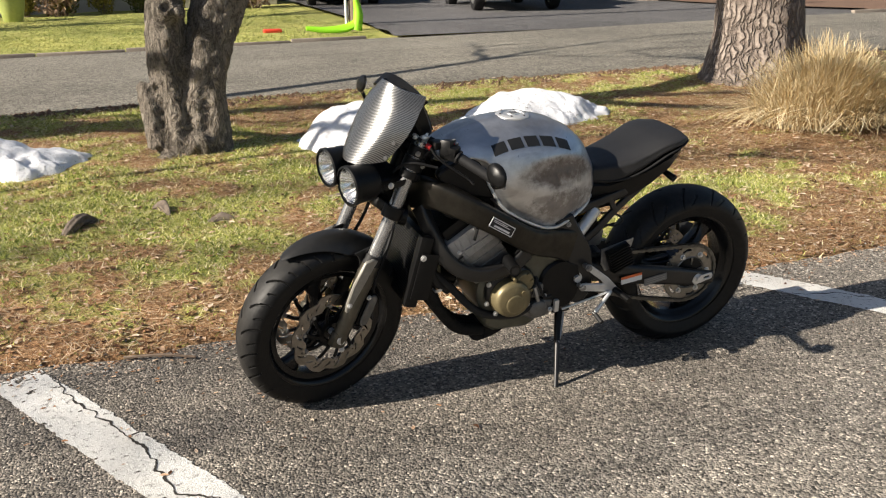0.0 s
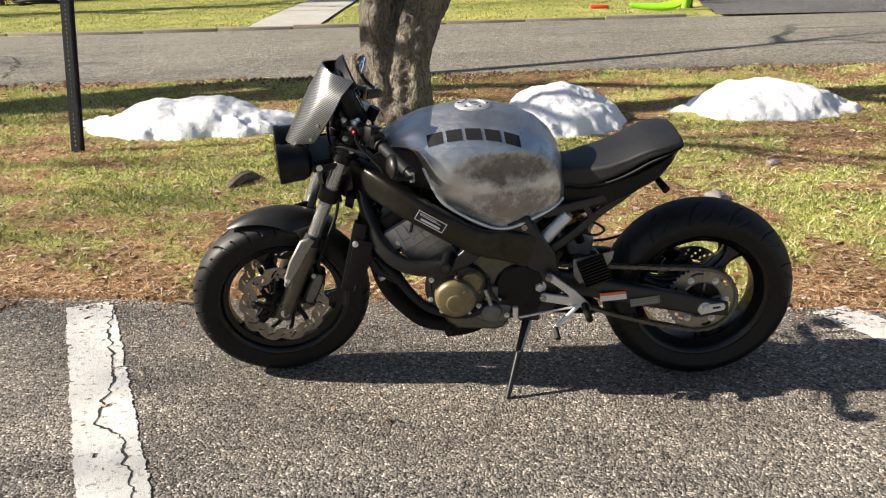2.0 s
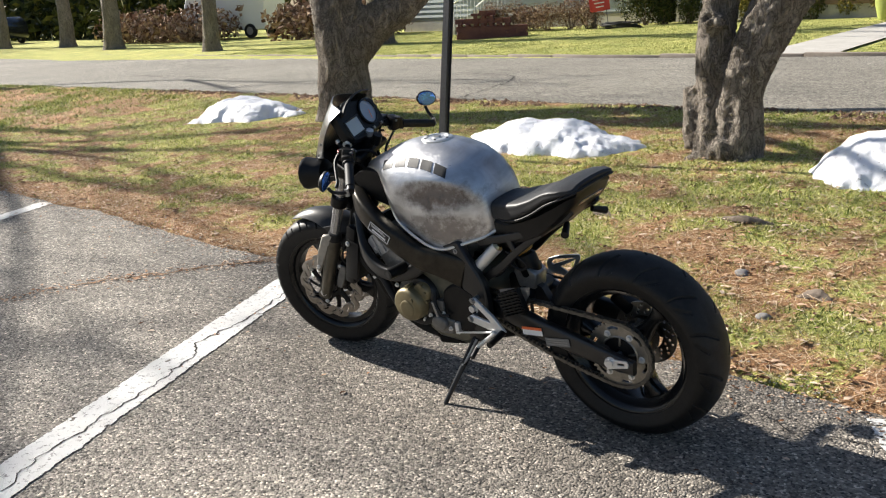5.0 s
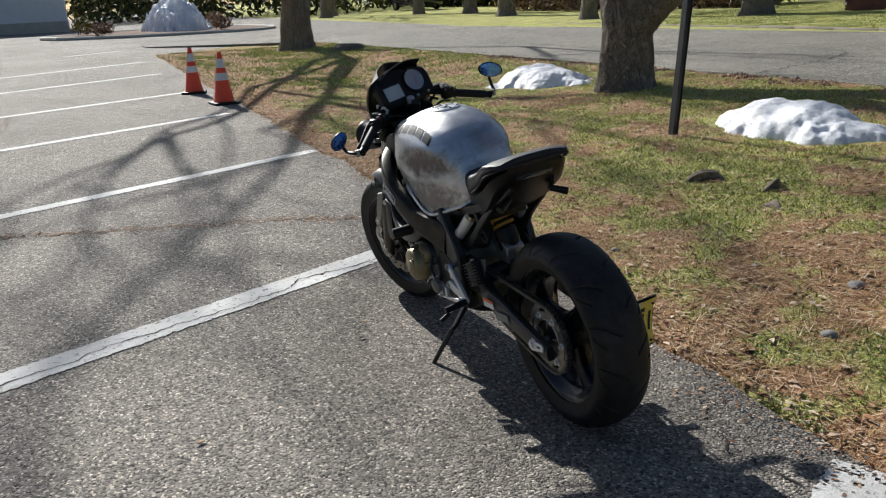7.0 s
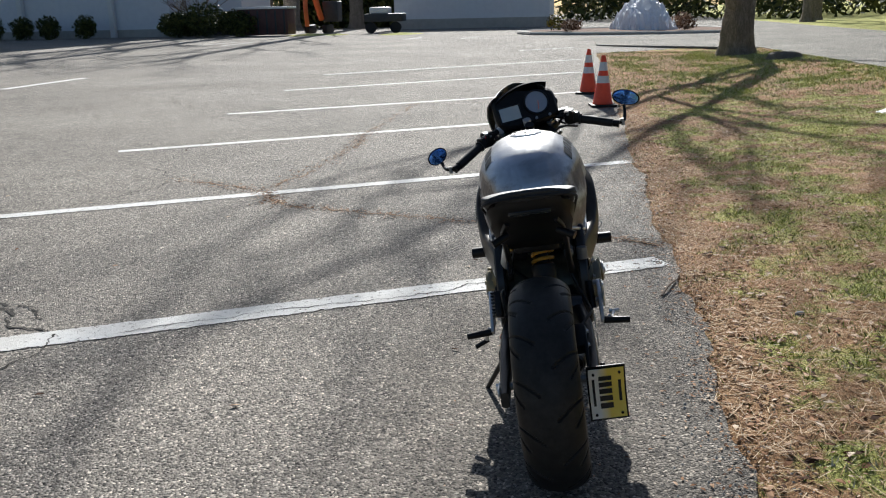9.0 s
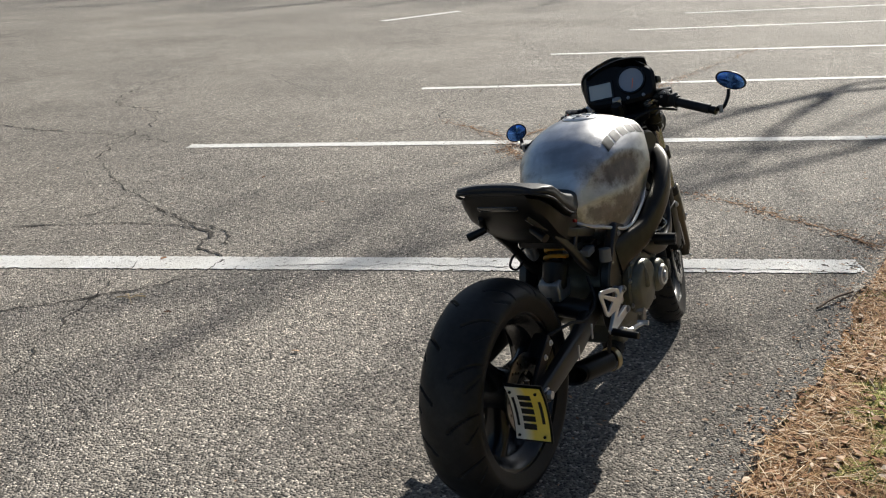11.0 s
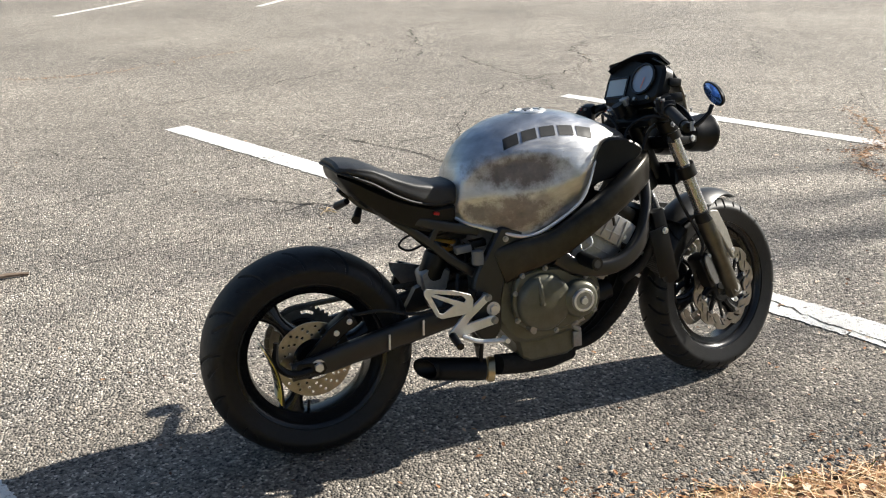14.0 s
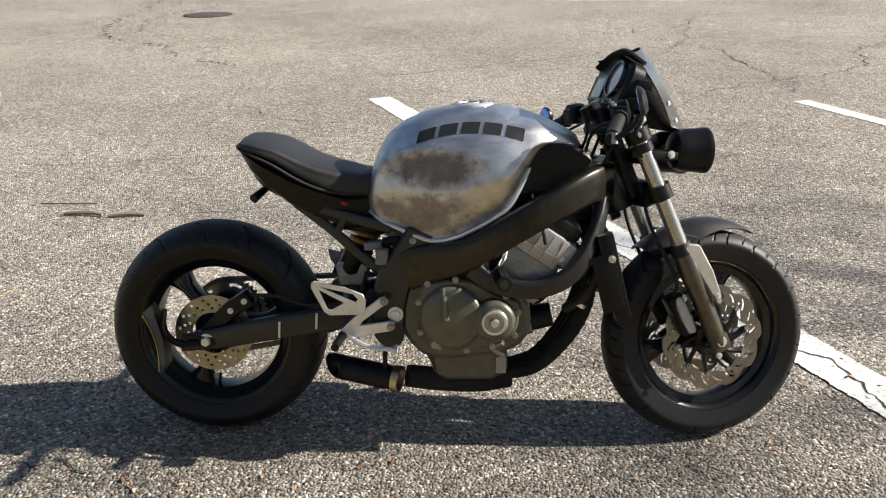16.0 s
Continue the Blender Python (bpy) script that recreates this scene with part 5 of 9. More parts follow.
holder = bpart("plate_arm", tube([(-0.02, -0.15, 0.300), (-0.08, -0.152, 0.30), (-0.118, -0.155, 0.34), (-0.112, -0.155, 0.40)], [0.012, 0.011, 0.010, 0.008], 8), M_MATT, None, "black licence plate arm")
bpart("plate_backing", at_plate(plate_mesh(0.108, 0.182, 0.003, -0.014)), M_MATT, holder)
plate = bpart("licence_plate", at_plate(move(plate_mesh(0.098, 0.166, 0.002, -0.014), -0.004, 0, 0)), M_PLATE, holder, "curved yellow licence plate with dark print")
def plate_strip(y, w, z0, z1, mat, label=""):
    """A strip of print that follows the plate's bend."""
    bm = bmesh.new()
    loops = []
    for k in range(9):
        z = z0 + (z1 - z0) * k / 8
        x = -0.0062 - 0.014 * -(1 - (2 * z / 0.166) ** 2)
        loops.append([Vector((x + d, yy, z)) for d, yy in ((0.0006, y - w / 2), (0.0006, y + w / 2), (-0.0006, y + w / 2), (-0.0006, y - w / 2))])
    return bpart("plate_print", at_plate(rings(bm, loops)), mat, holder, label)


for k in range(5):
    z = 0.046 - k * 0.023
    plate_strip(0.004, 0.036, z - 0.008, z + 0.008, M_INK, "plain dark bar of print")
plate_strip(-0.036, 0.008, -0.035, 0.035, M_INK)
plate_strip(0.037, 0.007, -0.045, 0.045, M_INK)
for y, z in ((-0.036, 0.068), (0.036, 0.068), (-0.036, -0.068), (0.036, -0.068)):
    bpart("plate_screw", at_plate(cyl((-0.0055, y, z), (-0.0095, y, z), 0.004, None, 8)), M_MATT, holder)

# ---------------------------------------------------------------- frame
def beam(stations, parent, name, mat, label="", steer=False, power=0.42):
    """A box beam through stations of x, y, z, half height, half width."""
    ctr = fair([s[:3] for s in stations], 4)
    hs = np.interp(np.linspace(0, len(stations) - 1, len(ctr)), range(len(stations)), [s[3] for s in stations])
    ws = np.interp(np.linspace(0, len(stations) - 1, len(ctr)), range(len(stations)), [s[4] for s in stations])
    loops = []
    for i, c in enumerate(ctr):
        d = (ctr[min(i + 1, len(ctr) - 1)] - ctr[max(i - 1, 0)]).normalized()
        side = d.cross(Vector((0, 0, 1)))
        side = side.normalized() if side.length > 0.05 else Vector((0, 1, 0))
        if side.y < 0:
            side = -side
        up = side.cross(d).normalized()
        if up.z < 0:
            up = -up
        ring = []
        for b in (2 * math.pi * q / 16 + 0.2 for q in range(16)):
            cx, sx = math.cos(b), math.sin(b)
            ring.append(c + side * ws[i] * math.copysign(abs(cx) ** power, cx) + up * hs[i] * math.copysign(abs(sx) ** power, sx))
        loops.append(ring)
    bm = rings(bmesh.new(), loops)
    bmesh.ops.recalc_face_normals(bm, faces=bm.faces)
    return bpart(name, bm, mat, parent, label, steer)


frame_body = bpart("frame", cyl((1.095, 0, 0.80) , (1.155, 0, 0.665), 0.042, None, 24), M_FRAME, None, "satin black twin-spar aluminium frame")
for s in (1, -1):
    beam([(1.11, 0.05 * s, 0.745, 0.056, 0.022), (1.055, 0.13 * s, 0.750, 0.047, 0.026), (0.965, 0.187 * s, 0.712, 0.041, 0.028), (0.85, 0.202 * s, 0.643, 0.039, 0.027), (0.735, 0.187 * s, 0.573, 0.042, 0.025), (0.63, 0.160 * s, 0.542, 0.052, 0.022), (0.565, 0.145 * s, 0.52, 0.060, 0.020)], frame_body, "frame_spar", M_SPAR)
    plate_outline = curve_xz([(0.572, 0.640), (0.66, 0.61), (0.70, 0.56), (0.665, 0.505), (0.59, 0.485), (0.565, 0.42), (0.555, 0.32), (0.515, 0.295), (0.475, 0.33), (0.468, 0.40), (0.485, 0.50), (0.535, 0.575)], 4)[:-1]
    bpart("pivot_plate", slab(plate_outline, 0.034, Matrix.Translation((0, 0.143 * s, 0)), 0.006), M_FRAME, frame_body)
    beam([(1.095, 0.085 * s, 0.70, 0.030, 0.018), (1.075, 0.13 * s, 0.63, 0.026, 0.016), (1.035, 0.165 * s, 0.545, 0.025, 0.016), (0.97, 0.180 * s, 0.492, 0.024, 0.016), (0.89, 0.184 * s, 0.475, 0.024, 0.016), (0.80, 0.178 * s, 0.492, 0.025, 0.016), (0.745, 0.17 * s, 0.53, 0.028, 0.016)], frame_body, "engine_cradle", M_FRAME)
    bpart("pivot_nut", bolt_mesh((0.535, 0.160 * s, 0.395), (0, s, 0), 0.015, 0.012), M_BRIGHT, frame_body, "bright swingarm pivot nut")
    for x, z in ((0.585, 0.602), (0.585, 0.505), (0.655, 0.545)):
        bpart("frame_bolt", bolt_mesh((x, 0.160 * s, z), (0, s, 0), 0.0065), M_ALU, frame_body)
    sl = bpart("frame_slider", cyl((0.82, 0.18 * s, 0.515), (0.83, 0.262 * s, 0.512), 0.021, 0.020, 20), M_MATT, frame_body, "black crash protector")
    # black disc on the solid end paints the dark inside of the bore
    bpart("bore_shade_disc", cyl((0.83, 0.262 * s, 0.512), (0.8302, 0.2635 * s, 0.512), 0.012, None, 16), M_INK, sl)
    bpart("air_duct", slab(curve_xz([(0.86, 0.72), (0.90, 0.84), (0.985, 0.86), (1.06, 0.82), (1.02, 0.775), (0.94, 0.73)], 4)[:-1], 0.04, Matrix.Translation((0, 0.125 * s, 0)), 0.006), M_MATT, frame_body)
# data plate on the left spar
dpm = Matrix.Translation((0.872, 0.2325, 0.658)) @ pose(0, 0, 0, 4, -32, 3)
dp = bpart("data_plate", box((0.098, 0.002, 0.034), dpm), M_INK, frame_body, "dark data plate with a white border and printed rows")
for x, z, w, h in ((0, 0.0150, 0.098, 0.003), (0, -0.0150, 0.098, 0.003), (0.0475, 0, 0.003, 0.033), (-0.0475, 0, 0.003, 0.033)):
    bpart("plate_border", box((w, 0.0026, h), dpm @ Matrix.Translation((x, 0, z))), M_WHITE, dp)
for x, z, w, h in ((0.012, 0.0088, 0.058, 0.0022), (0.004, 0.0042, 0.070, 0.0022), (-0.002, -0.0072, 0.066, 0.0066)):
    bpart("plate_row", box((w, 0.0028, h), dpm @ Matrix.Translation((x, 0, z))), M_WHITE, dp)

# ---------------------------------------------------------------- tank
def tank_loops(inset=0.0):
    # x, top, bottom, half width at the shoulder, top width, height of the widest place
    S = [(0.456, 0.735, 0.672, 0.070, 0.04, 0.70), (0.468, 0.795, 0.664, 0.098, 0.05, 0.725), (0.490, 0.845, 0.652, 0.122, 0.062, 0.735), (0.530, 0.892, 0.638, 0.150, 0.075, 0.745), (0.580, 0.922, 0.622, 0.176, 0.088, 0.75),
         (0.635, 0.942, 0.606, 0.192, 0.096, 0.75), (0.690, 0.951, 0.612, 0.198, 0.098, 0.755), (0.745, 0.955, 0.636, 0.200, 0.098, 0.765), (0.795, 0.954, 0.664, 0.198, 0.096, 0.775), (0.840, 0.948, 0.698, 0.190, 0.092, 0.795), (0.870, 0.941, 0.745, 0.176, 0.088, 0.825),
         (0.905, 0.930, 0.815, 0.156, 0.082, 0.862), (0.945, 0.914, 0.838, 0.138, 0.074, 0.868), (0.985, 0.895, 0.842, 0.120, 0.064, 0.862), (1.015, 0.877, 0.842, 0.100, 0.052, 0.856), (1.030, 0.862, 0.845, 0.07, 0.04, 0.852)]
    out = []
    for x, zt, zb, w, wt, zw in S:
        half = fair([(0, 0, zt), (0, wt * 0.62, zt - 0.006), (0, wt * 1.22, zt - 0.026 * (zt - zb) / 0.3 - 0.004), (0, w * 0.86, zw + (zt - zw) * 0.52), (0, w, zw), (0, w * 0.985, zw - (zw - zb) * 0.35), (0, w * 0.93, zb + (zw - zb) * 0.25), (0, w * 0.86, zb)], 4)
        half = [(p.y, p.z) for p in half]
        ring = [Vector((x, y, z)) for y, z in half] + [Vector((x, -y, z)) for y, z in reversed(half[1:])]
        out.append(ring)
    return out


bm = rings(bmesh.new(), tank_loops())
bmesh.ops.recalc_face_normals(bm, faces=bm.faces)
bmesh.ops.subdivide_edges(bm, edges=bm.edges, cuts=1, smooth=1.0, use_grid_fill=True)
for v in bm.verts:
    # the hollow for the rider's knee, with a firm rim
    q = ((v.co.x - 0.650) / 0.165) ** 2 + ((v.co.z - 0.722) / 0.118) ** 2
    if abs(v.co.y) > 0.06:
        f = min(max((1.22 - q) / 0.42, 0.0), 1.0)
        v.co.y -= math.copysign(0.010 * f * f * (3 - 2 * f), v.co.y)
        g = max(1 - abs(q - 1.35) / 0.3, 0.0)
        v.co.y += math.copysign(0.0012 * g, v.co.y)
tank = bpart("fuel_tank", bm, M_TANK, None, "bare stained steel fuel tank")
for s in (1, -1):
    lip = [(x, s * w * 0.87, zb - 0.002) for x, zt, zb, w in ((0.456, 0, 0.672, 0.085), (0.49, 0, 0.652, 0.122), (0.53, 0, 0.638, 0.15), (0.58, 0, 0.622, 0.176), (0.635, 0, 0.606, 0.192), (0.69, 0, 0.612, 0.198), (0.745, 0, 0.636, 0.20), (0.795, 0, 0.664, 0.198), (0.84, 0, 0.698, 0.19), (0.87, 0, 0.745, 0.176), (0.905, 0, 0.815, 0.156), (0.945, 0, 0.838, 0.138), (0.985, 0, 0.842, 0.12))]
    bpart("tank_seam", tube(lip, 0.0055, 8, 3), M_BRIGHT, tank, "bare welded seam flange")
cap_m = Matrix.Translation((0.742, 0, 0.9475)) @ pose(0, 0, 0, 0, -1, 0)
capm = lathe([(0.0, 0.010), (0.018, 0.011), (0.020, 0.008), (0.036, 0.008), (0.038, 0.011), (0.052, 0.010), (0.057, 0.006), (0.058, 0.0), (0.058, -0.01), (0.0, -0.01)], 48, cap_m @ Matrix.Rotation(radians(90), 4, 'X'))
fcap = bpart("filler_cap", capm, M_BRIGHT, tank, "polished fuel filler cap")
for k in range(6):
    a = k * math.pi / 3
    bpart("cap_screw", cyl(cap_m @ Vector((0.045 * math.cos(a), 0.045 * math.sin(a), 0.008)), cap_m @ Vector((0.045 * math.cos(a), 0.045 * math.sin(a), 0.0125)), 0.004, None, 8), M_INK, fcap)
bpart("cap_key_cover", box((0.026, 0.012, 0.006), cap_m @ Matrix.Translation((0, 0, 0.012)), 0.002), M_ALU, fcap)


tank_skin = BVHTree.FromPolygons([v.co for v in tank.data.vertices], [tuple(p.vertices) for p in tank.data.polygons])


def badge(s, x0, x1, z0, z1, slant):
    """A plain block laid on the tank's shoulder, between two heights above its flank line."""
    bm = bmesh.new()
    n = 6
    rows = []
    for j in range(n + 1):
        row = []
        for i in range(n + 1):
            x = x0 + (x1 - x0) * i / n + slant * (j / n - 0.5)
            a = z0 + (z1 - z0) * j / n
            axis_z = 0.80 - 1.3 * (x - 0.74) ** 2
            d = Vector((0, s * math.cos(a), math.sin(a)))
            hit, normal, _, _ = tank_skin.ray_cast(Vector((x, 0, axis_z)) + d * 0.6, -d)
            row.append(bm.verts.new(hit + normal * 0.0012))
        rows.append(row)
    for j in range(n):
        for i in range(n):
            bm.faces.new((rows[j][i], rows[j][i + 1], rows[j + 1][i + 1], rows[j + 1][i]))
    bmesh.ops.recalc_face_normals(bm, faces=bm.faces)
    return bm


for s in (1, -1):
    for k in range(5):
        a = 0.600 + k * 0.058
        bpart("badge_block", badge(s, a, a + 0.047, radians(30), radians(42), 0.006), M_INK, tank, "plain dark block of the maker's mark")

# ---------------------------------------------------------------- seat and tail
def seat_loops():
    # x, top, bottom, half width, crown
    S = [(0.478, 0.768, 0.716, 0.075, 0.009), (0.440, 0.774, 0.714, 0.092, 0.009), (0.390, 0.784, 0.716, 0.112, 0.009), (0.330, 0.799, 0.742, 0.126, 0.009), (0.270, 0.823, 0.772, 0.131, 0.009), (0.210, 0.853, 0.812, 0.140, 0.009),
         (0.165, 0.864, 0.830, 0.142, 0.010), (0.130, 0.868, 0.842, 0.130, 0.011), (0.110, 0.864, 0.846, 0.108, 0.010)]
    out = []
    for x, zt, zb, w, c in S:
        pts = fair([(0, 0, zt), (0, w * 0.55, zt - c * 0.15), (0, w * 0.93, zt - c * 0.9), (0, w, zt - c - (zt - zb - c) * 0.35), (0, w * 0.95, zb), (0, w * 0.4, zb - 0.004), (0, 0, zb - 0.005)], 4)
        half = [(p.y, p.z) for p in pts]
        out.append([Vector((x, y, z)) for y, z in half] + [Vector((x, -y, z)) for y, z in reversed(half[1:-1])])
    return out


bm = rings(bmesh.new(), seat_loops())
bmesh.ops.recalc_face_normals(bm, faces=bm.faces)
bmesh.ops.subdivide_edges(bm, edges=bm.edges, cuts=1, smooth=1.0, use_grid_fill=True)
seat = bpart("seat", bm, M_SEAT, None, "low black vinyl seat with an upswept tail")
for s in (1, -1):
    bpart("seat_welt", tube([(0.47, 0.078 * s, 0.722), (0.39, 0.112 * s, 0.722), (0.33, 0.127 * s, 0.736), (0.27, 0.134 * s, 0.764), (0.21, 0.141 * s, 0.802), (0.165, 0.143 * s, 0.824), (0.130, 0.131 * s, 0.838), (0.108, 0.104 * s, 0.848), (0.106, 0, 0.852)], 0.0042, 7, 4), M_BLACKRUBBER, seat)
# tail tray below the seat
S = [(0.46, 0.712, 0.615, 0.085), (0.40, 0.712, 0.618, 0.10), (0.32, 0.738, 0.646, 0.116), (0.25, 0.768, 0.684, 0.128), (0.18, 0.808, 0.740, 0.136), (0.140, 0.832, 0.780, 0.126), (0.114, 0.844, 0.815, 0.102)]
loops = [[Vector((x, y, z)) for y, z in ((0, zt), (w * 0.9, zt), (w, zt - 0.012), (w * 0.92, zb + 0.012), (w * 0.75, zb), (0, zb), (-w * 0.75, zb), (-w * 0.92, zb + 0.012), (-w, zt - 0.012), (-w * 0.9, zt))] for x, zt, zb, w in S]
bm = rings(bmesh.new(), loops)
bmesh.ops.recalc_face_normals(bm, faces=bm.faces)
tail = bpart("tail_tray", bm, M_MATT, None, "black plastic tail tray")
bpart("tail_light", box((0.014, 0.13, 0.022), Matrix.Translation((0.128, 0, 0.802)) @ rot_y(-40), 0.006), M_GLASS, tail)
for s in (1, -1):
    beam([(0.52, 0.10 * s, 0.625, 0.016, 0.010), (0.42, 0.098 * s, 0.650, 0.015, 0.010), (0.30, 0.098 * s, 0.688, 0.014, 0.009), (0.19, 0.092 * s, 0.738, 0.012, 0.008), (0.15, 0.075 * s, 0.77, 0.010, 0.007)], tail, "subframe_rail", M_FRAME)
    beam([(0.50, 0.105 * s, 0.50, 0.016, 0.011), (0.43, 0.10 * s, 0.55, 0.014, 0.010), (0.36, 0.098 * s, 0.615, 0.013, 0.009), (0.26, 0.096 * s, 0.69, 0.011, 0.008)], tail, "subframe_strut", M_FRAME)
    beam([(0.40, 0.10 * s, 0.66, 0.010, 0.008), (0.37, 0.10 * s, 0.61, 0.010, 0.008)], tail, "subframe_brace", M_FRAME)
    bpart("turn_signal", cyl((0.172, 0.075 * s, 0.728), (0.150, 0.125 * s, 0.708), 0.010, 0.013, 14), M_MATT, tail, "small dark turn signal")
bpart("red_clip", box((0.018, 0.01, 0.010), Matrix.Translation((0.395, -0.104, 0.693)) @ rot_y(15), 0.003), M_RED, tail, "small red plastic clip")
bpart("wire_loop", tube([(0.42, 0.09, 0.60), (0.36, 0.10, 0.59), (0.33, 0.10, 0.565), (0.36, 0.095, 0.545), (0.41, 0.09, 0.56)], 0.004, 6), M_BLACKRUBBER, tail)
under = bpart("battery_box", box((0.15, 0.15, 0.11), Matrix.Translation((0.43, 0, 0.66)) @ rot_y(8), 0.012), M_MATT, None, "black battery box under the seat")
for p in ((0.52, -0.09, 0.585), (0.47, -0.10, 0.575), (0.55, 0.06, 0.56)):
    bpart("connector", box((0.05, 0.03, 0.022), Matrix.Translation(p) @ rot_y(-5), 0.004), M_GREYSTICK if p[1] < -0.095 else M_MATT, under)

# regulator with cooling fins, on a bright bracket
reg = bpart("regulator", box((0.088, 0.022, 0.088), Matrix.Translation((0.362, 0.150, 0.447)) @ pose(0, 0, 0, 0, 22, 0), 0.004), M_MATT, None, "black finned voltage regulator")
for k in range(8):
    bpart("fin", box((0.086, 0.012, 0.0045), Matrix.Translation((0.362, 0.166, 0.447)) @ pose(0, 0, 0, 0, 22, 0) @ Matrix.Translation((0, 0, -0.038 + k * 0.0108)), 0.001), M_MATT, reg)
bpart("regulator_bracket", slab([(0.428, 0.478), (0.30, 0.507), (0.305, 0.478), (0.35, 0.41), (0.405, 0.392), (0.425, 0.42)], 0.004, Matrix.Translation((0, 0.134, 0))), M_ALU, reg, "alloy bracket")

# ---------------------------------------------------------------- engine
def blob(cx, y0, y1, cz, rx, rz, n=40, crown=0.35, m=None):
    """A bulging cover on an engine side: an ellipse pulled from y0 to y1 with a rounded edge."""
    loops = []
    for f, q in ((0.0, 1.03), (0.25, 1.0), (0.7, 0.97), (0.9, 0.90), (1.0, 0.78)):
        y = y0 + (y1 - y0) * f
        loops.append([Vector((cx + rx * q * math.cos(2 * math.pi * k / n), y, cz + rz * q * math.sin(2 * math.pi * k / n))) for k in range(n)])
    bm = rings(bmesh.new(), loops)
    bmesh.ops.recalc_face_normals(bm, faces=bm.faces)
    return bm


case = [(0.545, 0.46), (0.60, 0.50), (0.70, 0.515), (0.80, 0.50), (0.88, 0.455), (0.905, 0.38), (0.88, 0.31), (0.80, 0.275), (0.64, 0.262), (0.57, 0.31), (0.54, 0.38)]
engine = bpart("engine", slab(curve_xz(case + case[:1], 3)[:-1], 0.30, None, 0.015), M_OLIVE, None, "dull olive and silver four-cylinder engine")
pan = [(0.60, 0.285), (0.84, 0.30), (0.845, 0.215), (0.80, 0.188), (0.67, 0.184), (0.635, 0.20), (0.625, 0.25)]
bpart("oil_pan", slab(pan, 0.19, Matrix.Translation((0, -0.02, 0)), 0.012), M_OLIVE, engine, "dull grey oil pan")
cyl_m = Matrix.Translation((0.885, 0, 0.515)) @ rot_y(33)
bpart("cylinder_block", box((0.15, 0.30, 0.13), cyl_m, 0.012), M_ALU, engine, "silver cylinder block")
for k in range(4):
    bpart("water_jacket", box((0.153, 0.306, 0.004), cyl_m @ Matrix.Translation((0, 0, -0.045 + k * 0.03)), 0.001), M_ALU, engine)
bpart("cylinder_head", box((0.165, 0.312, 0.07), cyl_m @ Matrix.Translation((0.004, 0, 0.10)), 0.012), M_HEAD, engine, "silver cylinder head")
bpart("cam_cover", box((0.15, 0.285, 0.045), cyl_m @ Matrix.Translation((0.0, 0, 0.155)), 0.016), M_MATT, engine)
for s in (1, -1):
    bpart("head_panel", box((0.125, 0.008, 0.085), cyl_m @ Matrix.Translation((-0.004, 0.157 * s, 0.092)), 0.004), M_HEAD, engine, "ribbed alloy side of the cylinder head")
    for q in range(4):
        bpart("head_rib", box((0.004, 0.008, 0.076), cyl_m @ Matrix.Translation((-0.052 + 0.032 * q, 0.162 * s, 0.092)) @ rot_y(6 - 4 * q), 0.0015), M_HEAD, engine)
    bpart("head_rib", box((0.118, 0.008, 0.004), cyl_m @ Matrix.Translation((-0.004, 0.162 * s, 0.078)) @ rot_y(-5), 0.0015), M_HEAD, engine)
    for a in (-0.06, 0.06):
        bpart("head_bolt", bolt_mesh(cyl_m @ Vector((a, 0.156 * s, 0.085)), (0, s, 0), 0.006), M_BRIGHT, engine)
    bpart("head_seam", box((0.172, 0.003, 0.004), cyl_m @ Matrix.Translation((0.004, 0.1575 * s, 0.066))), M_INK, engine)
    bpart("spark_lead", tube([cyl_m @ Vector((-0.05, 0.13 * s, 0.15)), cyl_m @ Vector((-0.03, 0.172 * s, 0.13)), cyl_m @ Vector((0.0, 0.174 * s, 0.10))], 0.005, 7), M_BLACKRUBBER, engine)
# right side: clutch cover and pulse cover
cc = curve_xz([(0.592, 0.40), (0.610, 0.475), (0.66, 0.497), (0.745, 0.495), (0.80, 0.465), (0.862, 0.440), (0.872, 0.392), (0.855, 0.345), (0.80, 0.315), (0.745, 0.300), (0.67, 0.305), (0.612, 0.335), (0.592, 0.40)], 3)[:-1]
bpart("cover_base", slab(cc, 0.03, Matrix.Translation((0, -0.163, 0)), 0.006), M_OLIVE, engine)
bpart("clutch_cover", blob(0.690, -0.172, -0.205, 0.397, 0.088, 0.088), M_OLIVE, engine, "round dull olive clutch cover")
bpart("pulse_cover", blob(0.805, -0.170, -0.212, 0.393, 0.058, 0.058), M_OLIVE, engine)
bpart("timing_plug", lathe([(0.0, -0.010), (0.012, -0.010), (0.014, -0.004), (0.034, -0.004), (0.037, 0.0), (0.037, 0.006), (0.0, 0.006)], 36, Matrix.Translation((0.805, -0.216, 0.393))), M_ALU, engine, "round inspection plug with a bright ring")
bpart("plug_ring", lathe([(0.027, -0.0065), (0.033, -0.0065), (0.0335, -0.003), (0.0265, -0.003)], 36, Matrix.Translation((0.805, -0.216, 0.393)), True), M_BRIGHT, engine)
bpart("plug_hex", cyl((0.805, -0.224, 0.393), (0.805, -0.2285, 0.393), 0.011, None, 6), M_BRIGHT, engine)
bpart("cover_rib", beam_mesh := tube([(0.675, -0.206, 0.395), (0.672, -0.203, 0.44), (0.668, -0.19, 0.478)], [0.010, 0.010, 0.011], 8), M_OLIVE, engine)
